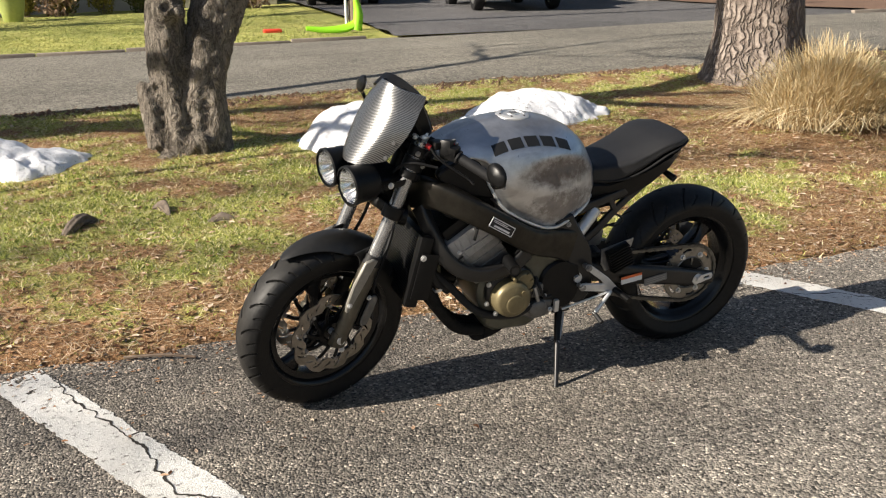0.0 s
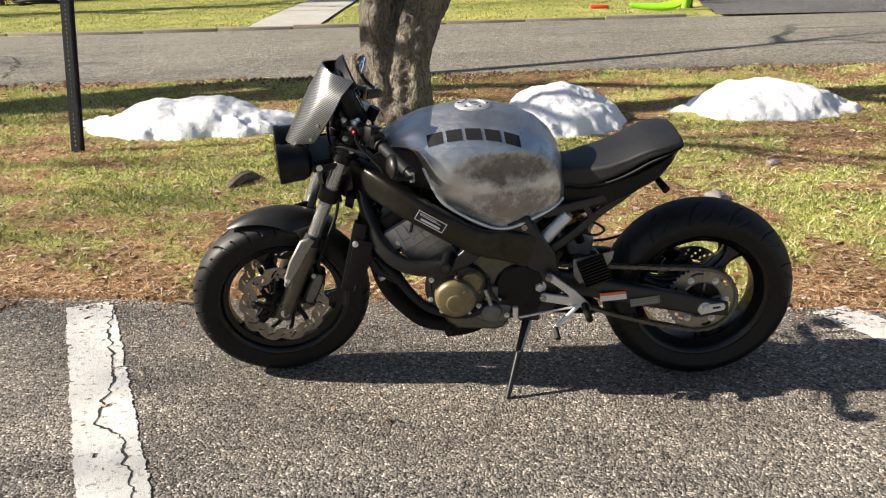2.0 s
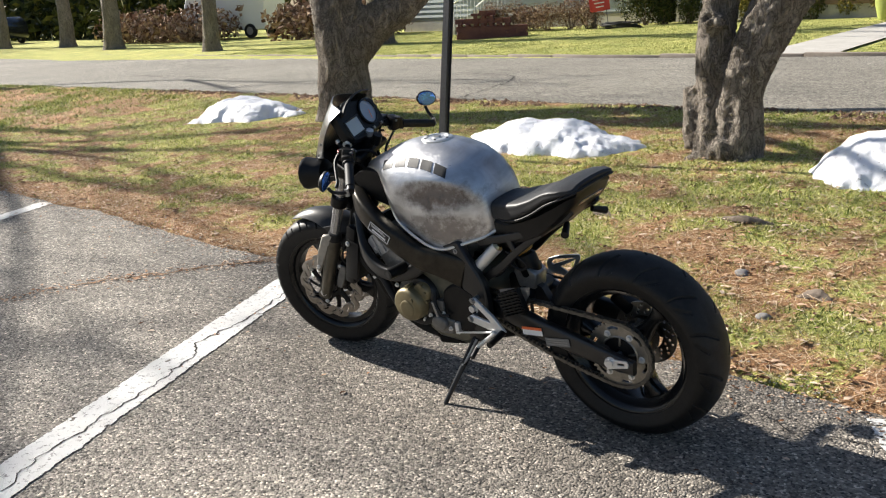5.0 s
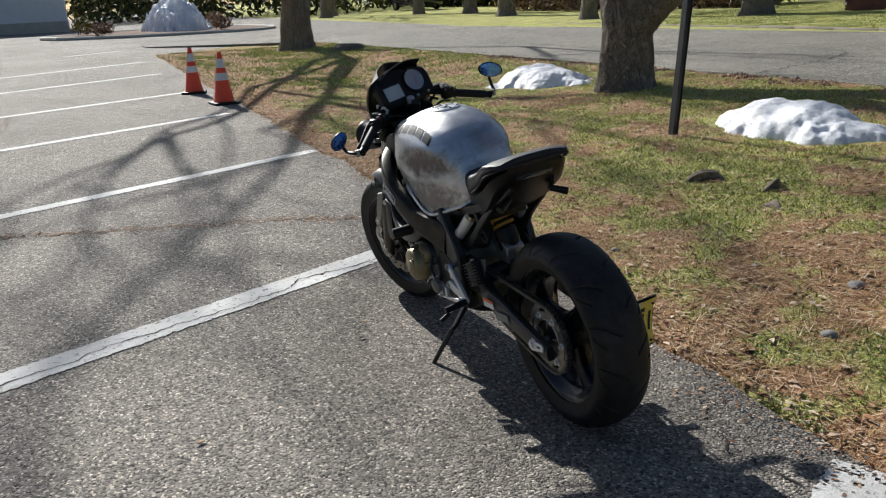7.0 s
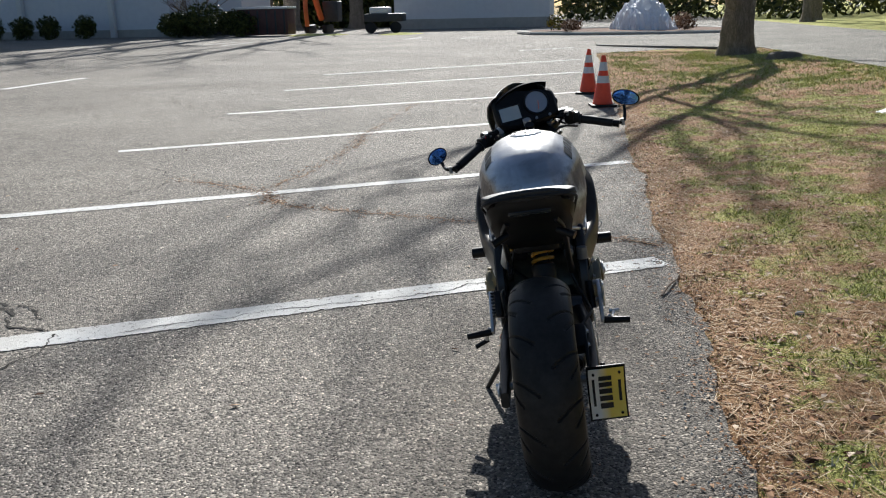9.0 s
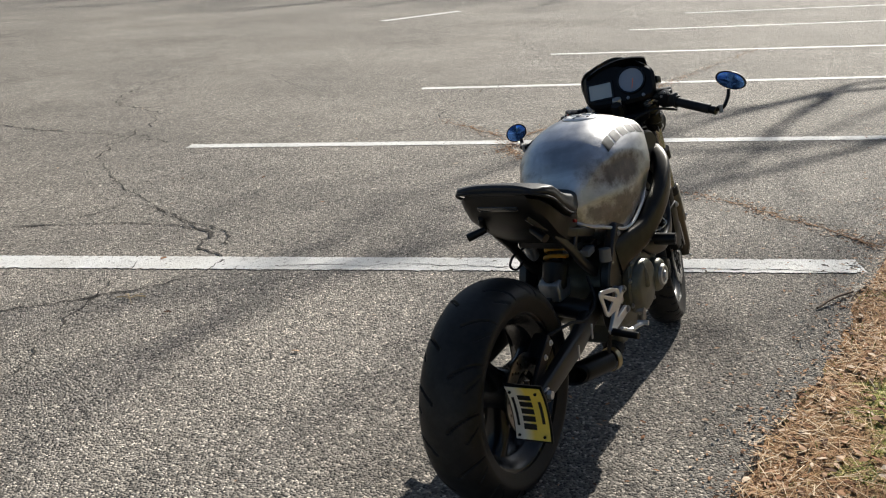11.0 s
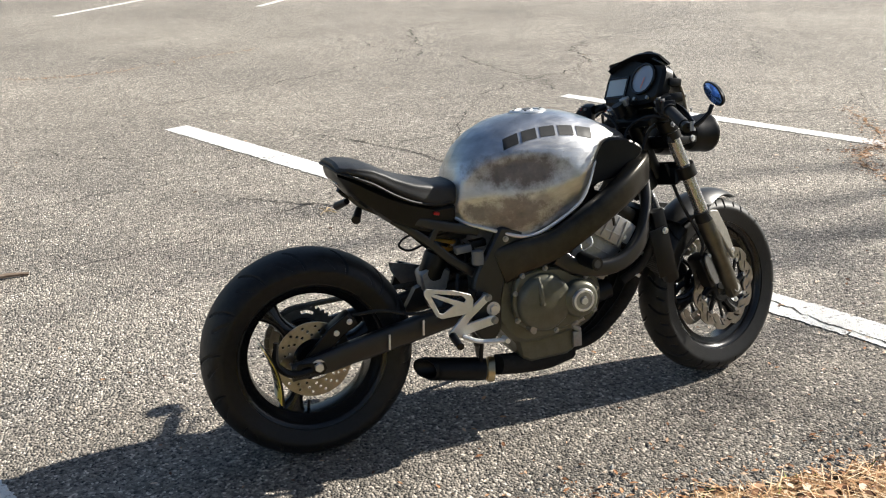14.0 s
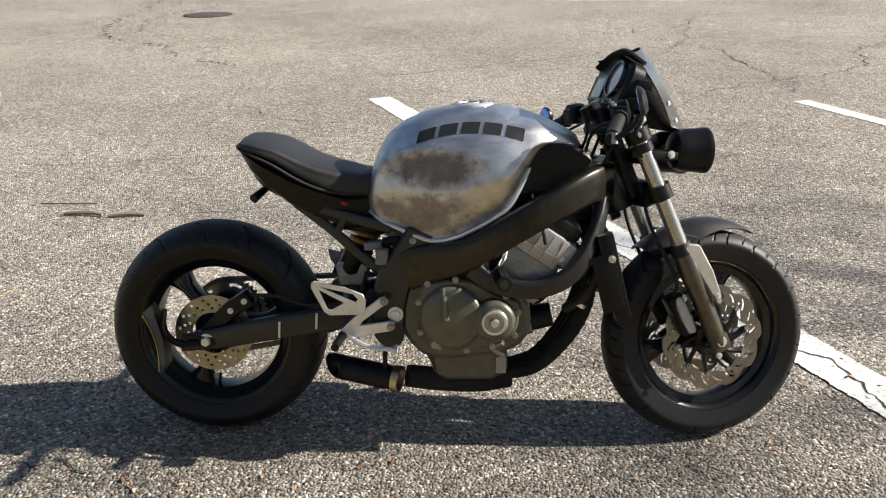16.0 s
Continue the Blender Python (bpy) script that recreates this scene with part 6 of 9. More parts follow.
for x, z in ((0.600, 0.435), (0.625, 0.487), (0.70, 0.500), (0.775, 0.485), (0.835, 0.455), (0.870, 0.41), (0.862, 0.345), (0.80, 0.312), (0.73, 0.300), (0.655, 0.308), (0.604, 0.35)):
    bpart("cover_bolt", bolt_mesh((x, -0.178, z), (0, -1, 0), 0.006, 0.006), M_ALU, engine)
bpart("oil_filler", cyl((0.645, -0.17, 0.325), (0.645, -0.20, 0.322), 0.014, 0.012, 8), M_ALU, engine)
bpart("oil_filter", cyl((0.90, -0.075, 0.36), (0.965, -0.075, 0.375), 0.036, 0.034, 28), M_MATT, engine, "black oil filter")
bpart("oil_cooler", cyl((0.875, -0.075, 0.352), (0.905, -0.075, 0.36), 0.042, None, 28), M_ALU, engine)
bpart("water_pipe", tube([(0.83, -0.13, 0.27), (0.80, -0.15, 0.30), (0.83, -0.165, 0.32)], 0.009, 8), M_ALU, engine)
bpart("side_bracket", box((0.03, 0.012, 0.05), Matrix.Translation((0.825, -0.125, 0.24)), 0.004), M_ALU, engine)
# left side: alternator cover, sprocket cover, starter, water pump
bpart("alternator_base", blob(0.79, 0.145, 0.176, 0.395, 0.094, 0.090), M_FRAME, engine)
bpart("alternator_cover", blob(0.803, 0.172, 0.222, 0.378, 0.068, 0.066), M_GOLD, engine, "gold alternator cover")
bpart("cover_face", blob(0.800, 0.218, 0.226, 0.366, 0.034, 0.034), M_GOLD, engine)
bpart("gold_gear_cover", blob(0.752, 0.15, 0.192, 0.425, 0.038, 0.040), M_GOLD, engine)
for x, y, z, r, L in ((0.772, 0.205, 0.405, 0.009, 0.022), (0.742, 0.185, 0.455, 0.006, 0.012), (0.728, 0.185, 0.430, 0.006, 0.012), (0.728, 0.180, 0.395, 0.006, 0.014), (0.800, 0.200, 0.450, 0.006, 0.012)):
    bpart("cover_boss", cyl((x, y - 0.02, z), (x, y + L, z), r, r * 0.9, 12), M_GOLD, engine)
bpart("gear_linkage", box((0.055, 0.03, 0.05), Matrix.Translation((0.695, 0.155, 0.375)), 0.008), M_CALIPER, engine, "dull grey gear linkage housing")
bpart("linkage_arm", box((0.012, 0.012, 0.062), Matrix.Translation((0.70, 0.178, 0.368)) @ rot_y(18), 0.003), M_ALU, engine)
bpart("water_hose", tube([(0.700, 0.165, 0.43), (0.690, 0.185, 0.39), (0.668, 0.182, 0.355), (0.640, 0.175, 0.352)], 0.0055, 8), M_BLACKRUBBER, engine)
bpart("lower_case", slab([(0.62, 0.33), (0.735, 0.345), (0.75, 0.29), (0.70, 0.262), (0.635, 0.27)], 0.05, Matrix.Translation((0, 0.142, 0)), 0.008), M_CALIPER, engine, "dull grey lower crankcase")
spc = curve_xz([(0.53, 0.45), (0.60, 0.475), (0.665, 0.44), (0.68, 0.37), (0.65, 0.31), (0.58, 0.285), (0.53, 0.32), (0.515, 0.39), (0.53, 0.45)], 3)[:-1]
bpart("sprocket_cover", slab(spc, 0.04, Matrix.Translation((0, 0.142, 0)), 0.008), M_MATT, engine, "black front sprocket cover")
bpart("water_pump", blob(0.690, 0.16, 0.186, 0.312, 0.036, 0.030), M_CALIPER, engine)
for x, z in ((0.73, 0.335), (0.76, 0.312), (0.85, 0.318), (0.885, 0.36), (0.88, 0.43), (0.835, 0.465), (0.665, 0.355), (0.64, 0.30)):
    bpart("cover_bolt", bolt_mesh((x, 0.176, z), (0, 1, 0), 0.006, 0.008), M_BRIGHT, engine)
bpart("gear_lever_boss", box((0.018, 0.02, 0.045), Matrix.Translation((0.612, 0.165, 0.305)), 0.004), M_BRIGHT, engine)
bpart("coolant_hose", tube([(0.69, 0.17, 0.335), (0.78, 0.17, 0.30), (0.90, 0.15, 0.32), (1.0, 0.13, 0.42), (1.06, 0.12, 0.48)], 0.014, 10), M_BLACKRUBBER, engine)
bpart("coolant_hose", tube([(0.95, 0.06, 0.64), (1.02, 0.09, 0.62), (1.07, 0.12, 0.60), (1.10, 0.13, 0.57)], 0.016, 10), M_BLACKRUBBER, engine)
bpart("throttle_bodies", box((0.10, 0.27, 0.07), Matrix.Translation((0.80, 0, 0.615)) @ rot_y(33), 0.012), M_MATT, engine)
bpart("airbox", box((0.22, 0.25, 0.10), Matrix.Translation((0.80, 0, 0.70)) @ rot_y(-12), 0.03), M_MATT, engine)
for s in (1, -1):
    bpart("wiring", tube([(1.05, 0.06 * s, 0.75), (1.02, 0.10 * s, 0.68), (0.98, 0.12 * s, 0.66), (0.93, 0.13 * s, 0.655)], 0.007, 7), M_BLACKRUBBER, engine)
bpart("cable_tie", tube([(0.84, -0.19, 0.60), (0.83, -0.235, 0.57), (0.815, -0.20, 0.545), (0.83, -0.165, 0.57), (0.84, -0.19, 0.60)], 0.002, 5), M_WHITE, engine, "pale cable tie")

# ---------------------------------------------------------------- exhaust
exhaust = bpart("exhaust", tube([(0.56, -0.105, 0.195), (0.66, -0.075, 0.175), (0.76, -0.03, 0.165), (0.84, 0.0, 0.175)], [0.032, 0.034, 0.044, 0.052], 16), M_WRAP, None, "black wrapped exhaust")
for k, y in enumerate((-0.105, -0.035, 0.035, 0.105)):
    pts = [(0.985, y, 0.535), (1.045, y * 0.98, 0.515), (1.062, y * 0.92, 0.44), (1.035, y * 0.8, 0.35), (0.985, y * 0.6, 0.27), (0.92, y * 0.42, 0.205), (0.83, y * 0.3, 0.178)]
    hp = bpart("header_pipe", tube(pts, 0.0205, 12, 6), M_WRAP, exhaust)
    line = fair(pts, 10)
    coil = []
    for q in range(5, len(line) - 4):
        d = (line[q + 1] - line[q]).normalized()
        e1 = d.orthogonal().normalized()
        e2 = d.cross(e1)
        a = q * 2.1
        coil.append(line[q] + (e1 * math.cos(a) + e2 * math.sin(a)) * 0.0212)
    bpart("wrap_band", tube(coil, 0.0022, 5, 3), M_WRAP, hp)
can = [(0.0, 0.0), (0.024, 0.0), (0.0335, 0.004), (0.036, 0.02), (0.036, 0.15), (0.036, 0.20), (0.031, 0.212), (0.025, 0.206), (0.0245, 0.15), (0.024, 0.012), (0.0, 0.012)]
cm = Matrix.Translation((0.52, -0.112, 0.190)) @ Vector((-0.215, 0.055, 0.022)).to_track_quat("Y", "Z").to_matrix().to_4x4()
can_bm = lathe(can, 40)
for v in can_bm.verts:
    if v.co.y > 0.15:
        v.co.y += 1.1 * (v.co.x - 0.02) * min((v.co.y - 0.15) / 0.04, 1.0)
bmesh.ops.transform(can_bm, matrix=cm, verts=can_bm.verts)
muf = bpart("muffler", can_bm, M_MATT, exhaust, "short matt black muffler")
bpart("muffler_clamp", lathe([(0.0345, -0.022), (0.039, -0.022), (0.039, -0.002), (0.0345, -0.002)], 36, cm @ Matrix.Translation((0, 0.0, 0)), True), M_BRASS, exhaust, "brass-coloured pipe clamp")
# black disc inside the hollow can paints the mouth's darkness
bpart("mouth_shade_disc", cyl(cm @ Vector((0, 0.120, 0)), cm @ Vector((0, 0.123, 0)), 0.0235, None, 28), M_INK, muf)
bpart("exhaust_hanger", tube([(0.50, -0.12, 0.215), (0.50, -0.13, 0.26), (0.505, -0.135, 0.31)], 0.007, 8), M_MATT, exhaust)

# ---------------------------------------------------------------- radiator
rm = Matrix.Translation((1.125, 0, 0.505)) @ rot_y(-14)
rad = bpart("radiator", box((0.032, 0.27, 0.235), rm, 0.004), M_MATT, None, "curved black radiator")
for k in range(26):
    bpart("radiator_fin", box((0.036, 0.25, 0.0022), rm @ Matrix.Translation((0, 0, -0.1 + k * 0.008))), M_FRAME, rad)
for s in (1, -1):
    bpart("radiator_tank", box((0.045, 0.035, 0.245), rm @ Matrix.Translation((0, 0.15 * s, 0)), 0.008), M_MATT, rad)
    bpart("radiator_guard", box((0.06, 0.006, 0.16), rm @ Matrix.Translation((-0.02, 0.172 * s, -0.01)), 0.002), M_MATT, rad)
bpart("radiator_fan", cyl(rm @ Vector((-0.02, 0.03, 0)), rm @ Vector((-0.05, 0.03, 0)), 0.085, None, 28), M_MATT, rad)
for s in (1, -1):
    for x, y, z in ((1.075, 0.128, 0.475), (1.100, 0.140, 0.560), (1.040, 0.120, 0.420)):
        bpart("hose_clamp", lathe([(0.0145, -0.006), (0.0185, -0.006), (0.0185, 0.006), (0.0145, 0.006)], 20, Matrix.Translation((x, y * s, z)) @ Vector((0.55, 0.1 * s, 0.8)).to_track_quat("Y", "Z").to_matrix().to_4x4(), True), M_BRIGHT, rad, "bright hose clamp")
    bpart("side_hose", tube([(1.108, 0.142 * s, 0.60), (1.085, 0.150 * s, 0.52), (1.055, 0.135 * s, 0.45), (1.0, 0.11 * s, 0.40)], 0.0145, 10), M_BLACKRUBBER, rad)
    bpart("radiator_bolt", bolt_mesh((1.115, 0.178 * s, 0.56), (0, s, 0), 0.007), M_BRIGHT, rad)
bpart("horn", cyl((1.13, 0.03, 0.655), (1.155, 0.03, 0.66), 0.036, 0.03, 22), M_MATT, None, "round black horn")

# ---------------------------------------------------------------- rearsets and stand
def rearset(s):
    m = Matrix.Translation((0, 0.186 * s, 0))
    tri = [(0.512, 0.452), (0.498, 0.452), (0.425, 0.395), (0.380, 0.348), (0.392, 0.332), (0.425, 0.338), (0.530, 0.358), (0.534, 0.378), (0.520, 0.384), (0.44, 0.372), (0.45, 0.385), (0.518, 0.438)]
    base = bpart("rearset" if s < 0 else "rearset", slab(tri, 0.012, m, 0.002), M_BRIGHT, None, "bright alloy footrest hanger")
    for x, z in ((0.508, 0.442), (0.525, 0.370)):
        bpart("hanger_bolt", bolt_mesh((x, 0.193 * s, z), (0, s, 0), 0.008), M_ALU, base)
        bpart("spacer", cyl((x, 0.155 * s, z), (x, 0.182 * s, z), 0.009, None, 12), M_ALU, base)
    bpart("footpeg", cyl((0.392, 0.190 * s, 0.343), (0.385, 0.275 * s, 0.338), 0.012, 0.011, 14), M_MATT, base, "black knurled footpeg")
    if s < 0:
        guard = [(0.312, 0.492), (0.32, 0.498), (0.40, 0.482), (0.452, 0.462), (0.46, 0.445), (0.455, 0.405), (0.36, 0.402), (0.345, 0.412), (0.312, 0.478)]
        bpart("heel_guard", slab(guard, 0.006, Matrix.Translation((0, -0.195, 0)), 0.001, [[(0.335, 0.482), (0.425, 0.462), (0.438, 0.448), (0.432, 0.44)], [(0.332, 0.474), (0.40, 0.437), (0.365, 0.417), (0.355, 0.420)]]), M_BRIGHT, base, "bright alloy heel guard with cut-outs")
        bpart("brake_pedal", tube([(0.415, -0.21, 0.345), (0.46, -0.22, 0.325), (0.52, -0.225, 0.318), (0.545, -0.235, 0.318)], 0.007, 8), M_BRIGHT, base, "bright brake pedal")
        bpart("pedal_tip", cyl((0.54, -0.215, 0.320), (0.54, -0.25, 0.320), 0.008, None, 12), M_BRIGHT, base)
        bpart("master_cylinder", cyl((0.445, -0.16, 0.37), (0.475, -0.155, 0.46), 0.012, 0.014, 14), M_MATT, base)
        bpart("brake_reservoir", cyl((0.50, -0.145, 0.535), (0.50, -0.145, 0.575), 0.019, 0.018, 18), M_GREYSTICK, base)
    else:
        bpart("shift_rod", cyl((0.60, 0.19, 0.300), (0.425, 0.20, 0.343), 0.0038, None, 8), M_BRIGHT, base, "thin bright shift rod")
        bpart("shift_lever", tube([(0.415, 0.20, 0.345), (0.46, 0.215, 0.305), (0.49, 0.222, 0.278)], 0.007, 8), M_BRIGHT, base)
        bpart("shift_toe", cyl((0.487, 0.215, 0.282), (0.480, 0.262, 0.262), 0.0085, None, 12), M_BLACKRUBBER, base)
    return base


rearset(1)
rearset(-1)
leg0, leg1 = Vector((0.570, 0.115, 0.262)), Vector((0.640, 0.262, 0.012 + 0.022))
stand = bpart("side_stand", tube([leg0, leg0.lerp(leg1, 0.42)], [0.014, 0.012], 12, 2), M_MATT, None, "long black side stand, propped on the asphalt")
bpart("stand_leg", tube([leg0.lerp(leg1, 0.42), leg1], [0.0105, 0.0085], 12, 2), M_FRAME, stand)
bpart("stand_foot", box((0.05, 0.028, 0.008), Matrix.Translation(leg1 + Vector((0.008, 0.004, -0.004))) @ pose(0, 0, 0, 7.5, 0, 0), 0.003), M_MATT, stand)
bpart("stand_spring", tube([(0.56, 0.135, 0.255), (0.585, 0.17, 0.19), (0.60, 0.185, 0.165)], 0.005, 8), M_ALU, stand)
bpart("stand_bracket", box((0.07, 0.05, 0.05), Matrix.Translation((0.565, 0.105, 0.275)), 0.01), M_FRAME, stand)

# ---------------------------------------------------------------- fork and front end, turned with the steering
def fork_at(z, y):
    """A point on a fork leg's line at that height."""
    return Vector((AXLE_F.x + (0.298 - z) * math.tan(RAKE) - 0.004, y, z))


for s in (1, -1):
    y = 0.104 * s
    leg = bpart("fork_tube", cyl(fork_at(0.935, y), fork_at(0.50, y), 0.0215, None, 24), M_CHROME, None, "bright fork tube", True)
    low = lathe([(0.0, 0.0), (0.022, 0.0), (0.0245, 0.02), (0.0265, 0.06), (0.027, 0.16), (0.031, 0.215), (0.0315, 0.255), (0.029, 0.262), (0.029, 0.285), (0.0, 0.285)], 28)
    d = (fork_at(0.9, y) - fork_at(0.3, y)).normalized()
    bmesh.ops.transform(low, matrix=Matrix.Translation(fork_at(0.285, y)) @ d.to_track_quat("Y", "Z").to_matrix().to_4x4(), verts=low.verts)
    lower = bpart("fork_slider", low, M_SLIDER, None, "dull bronze fork slider", True)
    bpart("dust_seal", cyl(fork_at(0.545, y), fork_at(0.575, y), 0.030, 0.0265, 22), M_BLACKRUBBER, lower, "", True)
    bpart("axle_clamp", box((0.052, 0.034, 0.052), Matrix.Translation(AXLE_F + Vector((0.002, y, -0.005))) @ rot_y(-23), 0.010), M_SLIDER, lower, "", True)
    bpart("axle_end", cyl(AXLE_F + Vector((0, y + 0.014 * s, 0)), AXLE_F + Vector((0, y + 0.022 * s, 0)), 0.016, 0.014, 20), M_BRIGHT, lower, "", True)
    bpart("fork_bolt", bolt_mesh(AXLE_F + Vector((-0.005, y + 0.016 * s, -0.04)), (0, s, 0), 0.006), M_BRIGHT, lower, "", True)
    # flat cast wing in front of the slider that carries the mudguard
    wing = [(fork_at(z, 0).x + d, z) for z, d in ((0.568, -0.004), (0.576, 0.020), (0.572, 0.046), (0.50, 0.056), (0.44, 0.053), (0.408, 0.044), (0.402, 0.030), (0.47, 0.016))]
    bpart("slider_wing", slab(wing, 0.012, Matrix.Translation((0, y + 0.023 * s, 0)), 0.004), M_WING, lower, "pale cast wing", True)
    bpart("wing_bolt", bolt_mesh((fork_at(0.43, 0).x + 0.04, y + 0.030 * s, 0.43), (0, s, 0), 0.006), M_BRIGHT, lower, "", True)
    # brake caliper
    cq = Matrix.Translation(AXLE_F + Vector((-0.105, 0.077 * s, 0.075))) @ rot_y(-25)
    ca = bpart("front_caliper", box((0.050, 0.064, 0.120), cq, 0.014), M_MATT, None, "black front brake caliper", True)
    for dz in (-0.03, 0.03):
        bpart("caliper_piston", cyl(cq @ Vector((0, 0.030 * s, dz)), cq @ Vector((0, 0.037 * s, dz)), 0.016, None, 18), M_FRAME, ca, "", True)
    bpart("caliper_plate", slab(curve_xz([(-0.014, -0.050), (-0.018, 0.0), (-0.012, 0.052), (0.010, 0.055), (0.016, 0.0), (0.010, -0.052), (-0.014, -0.050)], 4)[:-1], 0.008, cq @ Matrix.Translation((0.002, 0.036 * s, 0)), 0.003), M_CALIPER, ca, "dull grey caliper face", True)
    bpart("caliper_bolt", bolt_mesh(cq @ Vector((0.018, 0.032 * s, 0.045)), (0, s, 0), 0.006), M_BRIGHT, ca, "", True)
    bpart("brake_hose", tube([cq @ Vector((0, 0.02 * s, 0.06)), fork_at(0.48, y) + Vector((-0.05, 0, 0)), fork_at(0.62, y) + Vector((-0.055, -0.02 * s, 0)), fork_at(0.74, y * 0.6) + Vector((-0.03, 0, 0))], 0.0055, 8), M_BLACKRUBBER, ca, "", True)
    for z, r, h in ((0.905, 0.031, 0.03), (0.835, 0.029, 0.022), (0.715, 0.033, 0.036)):
        bpart("fork_clamp", cyl(fork_at(z - h / 2, y), fork_at(z + h / 2, y), r, None, 24), M_MATT, leg, "", True)
    bpart("fork_cap", cyl(fork_at(0.935, y), fork_at(0.945, y), 0.015, 0.014, 6), M_BRIGHT, leg, "", True)

yoke = bpart("lower_yoke", slab([(-0.045, -0.03), (-0.02, 0.022), (0.03, 0.02), (0.035, -0.015), (0, -0.03)], 0.20, Matrix.Translation(fork_at(0.715, 0) + Vector((-0.01, 0, 0))) @ rot_y(-23), 0.006), M_MATT, None, "black lower fork yoke", True)
bpart("top_yoke", slab([(-0.055, -0.014), (-0.05, 0.014), (0.03, 0.014), (0.03, -0.014)], 0.21, Matrix.Translation(fork_at(0.90, 0) + Vector((-0.015, 0, 0))) @ rot_y(-23), 0.006), M_MATT, None, "black top fork yoke", True)
bpart("steering_stem", cyl(pivot + axis * 0.40 / math.cos(RAKE), pivot + axis * 0.645 / math.cos(RAKE), 0.026, None, 20), M_MATT, None, "", True)
bpart("stem_nut", cyl(pivot + axis * 0.645 / math.cos(RAKE), pivot + axis * 0.665 / math.cos(RAKE), 0.017, None, 6), M_BRIGHT, None, "bright steering stem nut", True)
bpart("ignition_lock", cyl(fork_at(0.91, 0) + Vector((-0.07, 0, 0)), fork_at(0.945, 0) + Vector((-0.075, 0, 0)), 0.019, 0.018, 20), M_MATT, None, "", True)

# mudguard over the front tyre
bm = bmesh.new()
loops = []
for k in range(23):
    f = k / 22
    a = radians(62 + (128 - 62) * f)
    w = 0.010 + 0.064 * min(f / 0.55, 1.0) ** 0.75
    R = 0.326 + 0.010 * math.sin(math.pi * f) - 0.004 * (1 - min(f / 0.3, 1.0))
    deep = 0.052 * min(0.06 + f / 0.62, 1.0) ** 1.2 * (1.0 if f < 0.75 else 1.0 - 0.6 * (f - 0.75) / 0.25)
    ring = []
    for t in (0, 1):
        for q in (range(13) if t == 0 else range(12, -1, -1)):
            u = -1 + q / 6
            ring.append(Vector(((R - deep * abs(u) ** 2.4 - 0.0028 * t) * math.cos(a), u * (w - 0.0018 * t), (R - deep * abs(u) ** 2.4 - 0.0028 * t) * math.sin(a))))
    loops.append([p + AXLE_F for p in ring])
rings(bm, loops)
bmesh.ops.recalc_face_normals(bm, faces=bm.faces)
guard = bpart("front_mudguard", bm, M_FENDER, None, "matt dark grey front mudguard", True)
for s in (1, -1):
    bpart("mudguard_arm", slab(curve_xz([(fork_at(0.60, 0).x + 0.075, 0.588), (fork_at(0.60, 0).x + 0.005, 0.598), (fork_at(0.56, 0).x + 0.002, 0.548), (fork_at(0.53, 0).x + 0.022, 0.520), (fork_at(0.56, 0).x + 0.040, 0.562), (fork_at(0.60, 0).x + 0.075, 0.588)], 4)[:-1], 0.006, Matrix.Translation((0, 0.088 * s, 0)), 0.002), M_FENDER, guard, "", True)

# headlamps: two cans with glass lenses
bpart("lamp_bracket", slab([(1.17, 0.79), (1.30, 0.80), (1.30, 0.825), (1.17, 0.83)], 0.19, None, 0.004), M_MATT, None, "black lamp bracket", True)
for s in (1, -1):
    c = Vector((1.262, 0.066 * s, 0.822 - 0.004 * s))
    lamp = bpart("headlamp", lathe([(0.0, 0.0), (0.030, 0.002), (0.050, 0.014), (0.058, 0.035), (0.060, 0.088), (0.063, 0.092), (0.063, 0.104), (0.057, 0.107), (0.0565, 0.094), (0.052, 0.060), (0.0, 0.052)], 40, Matrix.Translation(c) @ Vector((1, 0, -0.03)).to_track_quat("Y", "Z").to_matrix().to_4x4()), M_MATT, None, "round black headlamp can", True)
    lm = Matrix.Translation(c) @ Vector((1, 0, -0.03)).to_track_quat("Y", "Z").to_matrix().to_4x4()
    bowl = lathe([(0.0, 0.060), (0.014, 0.061), (0.030, 0.070), (0.044, 0.083), (0.0555, 0.0985)], 48, lm)
    for v in bowl.verts:
        q = lm.inverted() @ v.co
        f = math.hypot(q.x, q.z)
        v.co += (lm.to_3x3() @ Vector((0, 1, 0))) * 0.0022 * math.sin(9 * math.atan2(q.z, q.x)) * min(f / 0.03, 1.0)
    bpart("reflector", bowl, M_BOWL, lamp, "bright faceted reflector", True)
    bpart("bulb_shield", cyl(lm @ Vector((0, 0.062, 0)), lm @ Vector((0, 0.088, 0)), 0.010, 0.008, 14), M_ALU, lamp, "", True)
    bpart("lamp_lens", lathe([(0.0, 0.1125), (0.03, 0.1105), (0.050, 0.1045), (0.0558, 0.1000), (0.0555, 0.0985), (0.049, 0.1025), (0.03, 0.1080), (0.0, 0.1100)], 36, lm), M_CLEAR, lamp, "clear domed lens", True)
    bpart("lamp_ear", box((0.13, 0.006, 0.02), Matrix.Translation((1.20, 0.118 * s, 0.815)) @ rot_y(4), 0.003), M_MATT, lamp, "", True)
    bpart("lamp_bolt", bolt_mesh((1.245, 0.122 * s, 0.815), (0, s, 0), 0.007), M_BRIGHT, lamp, "", True)

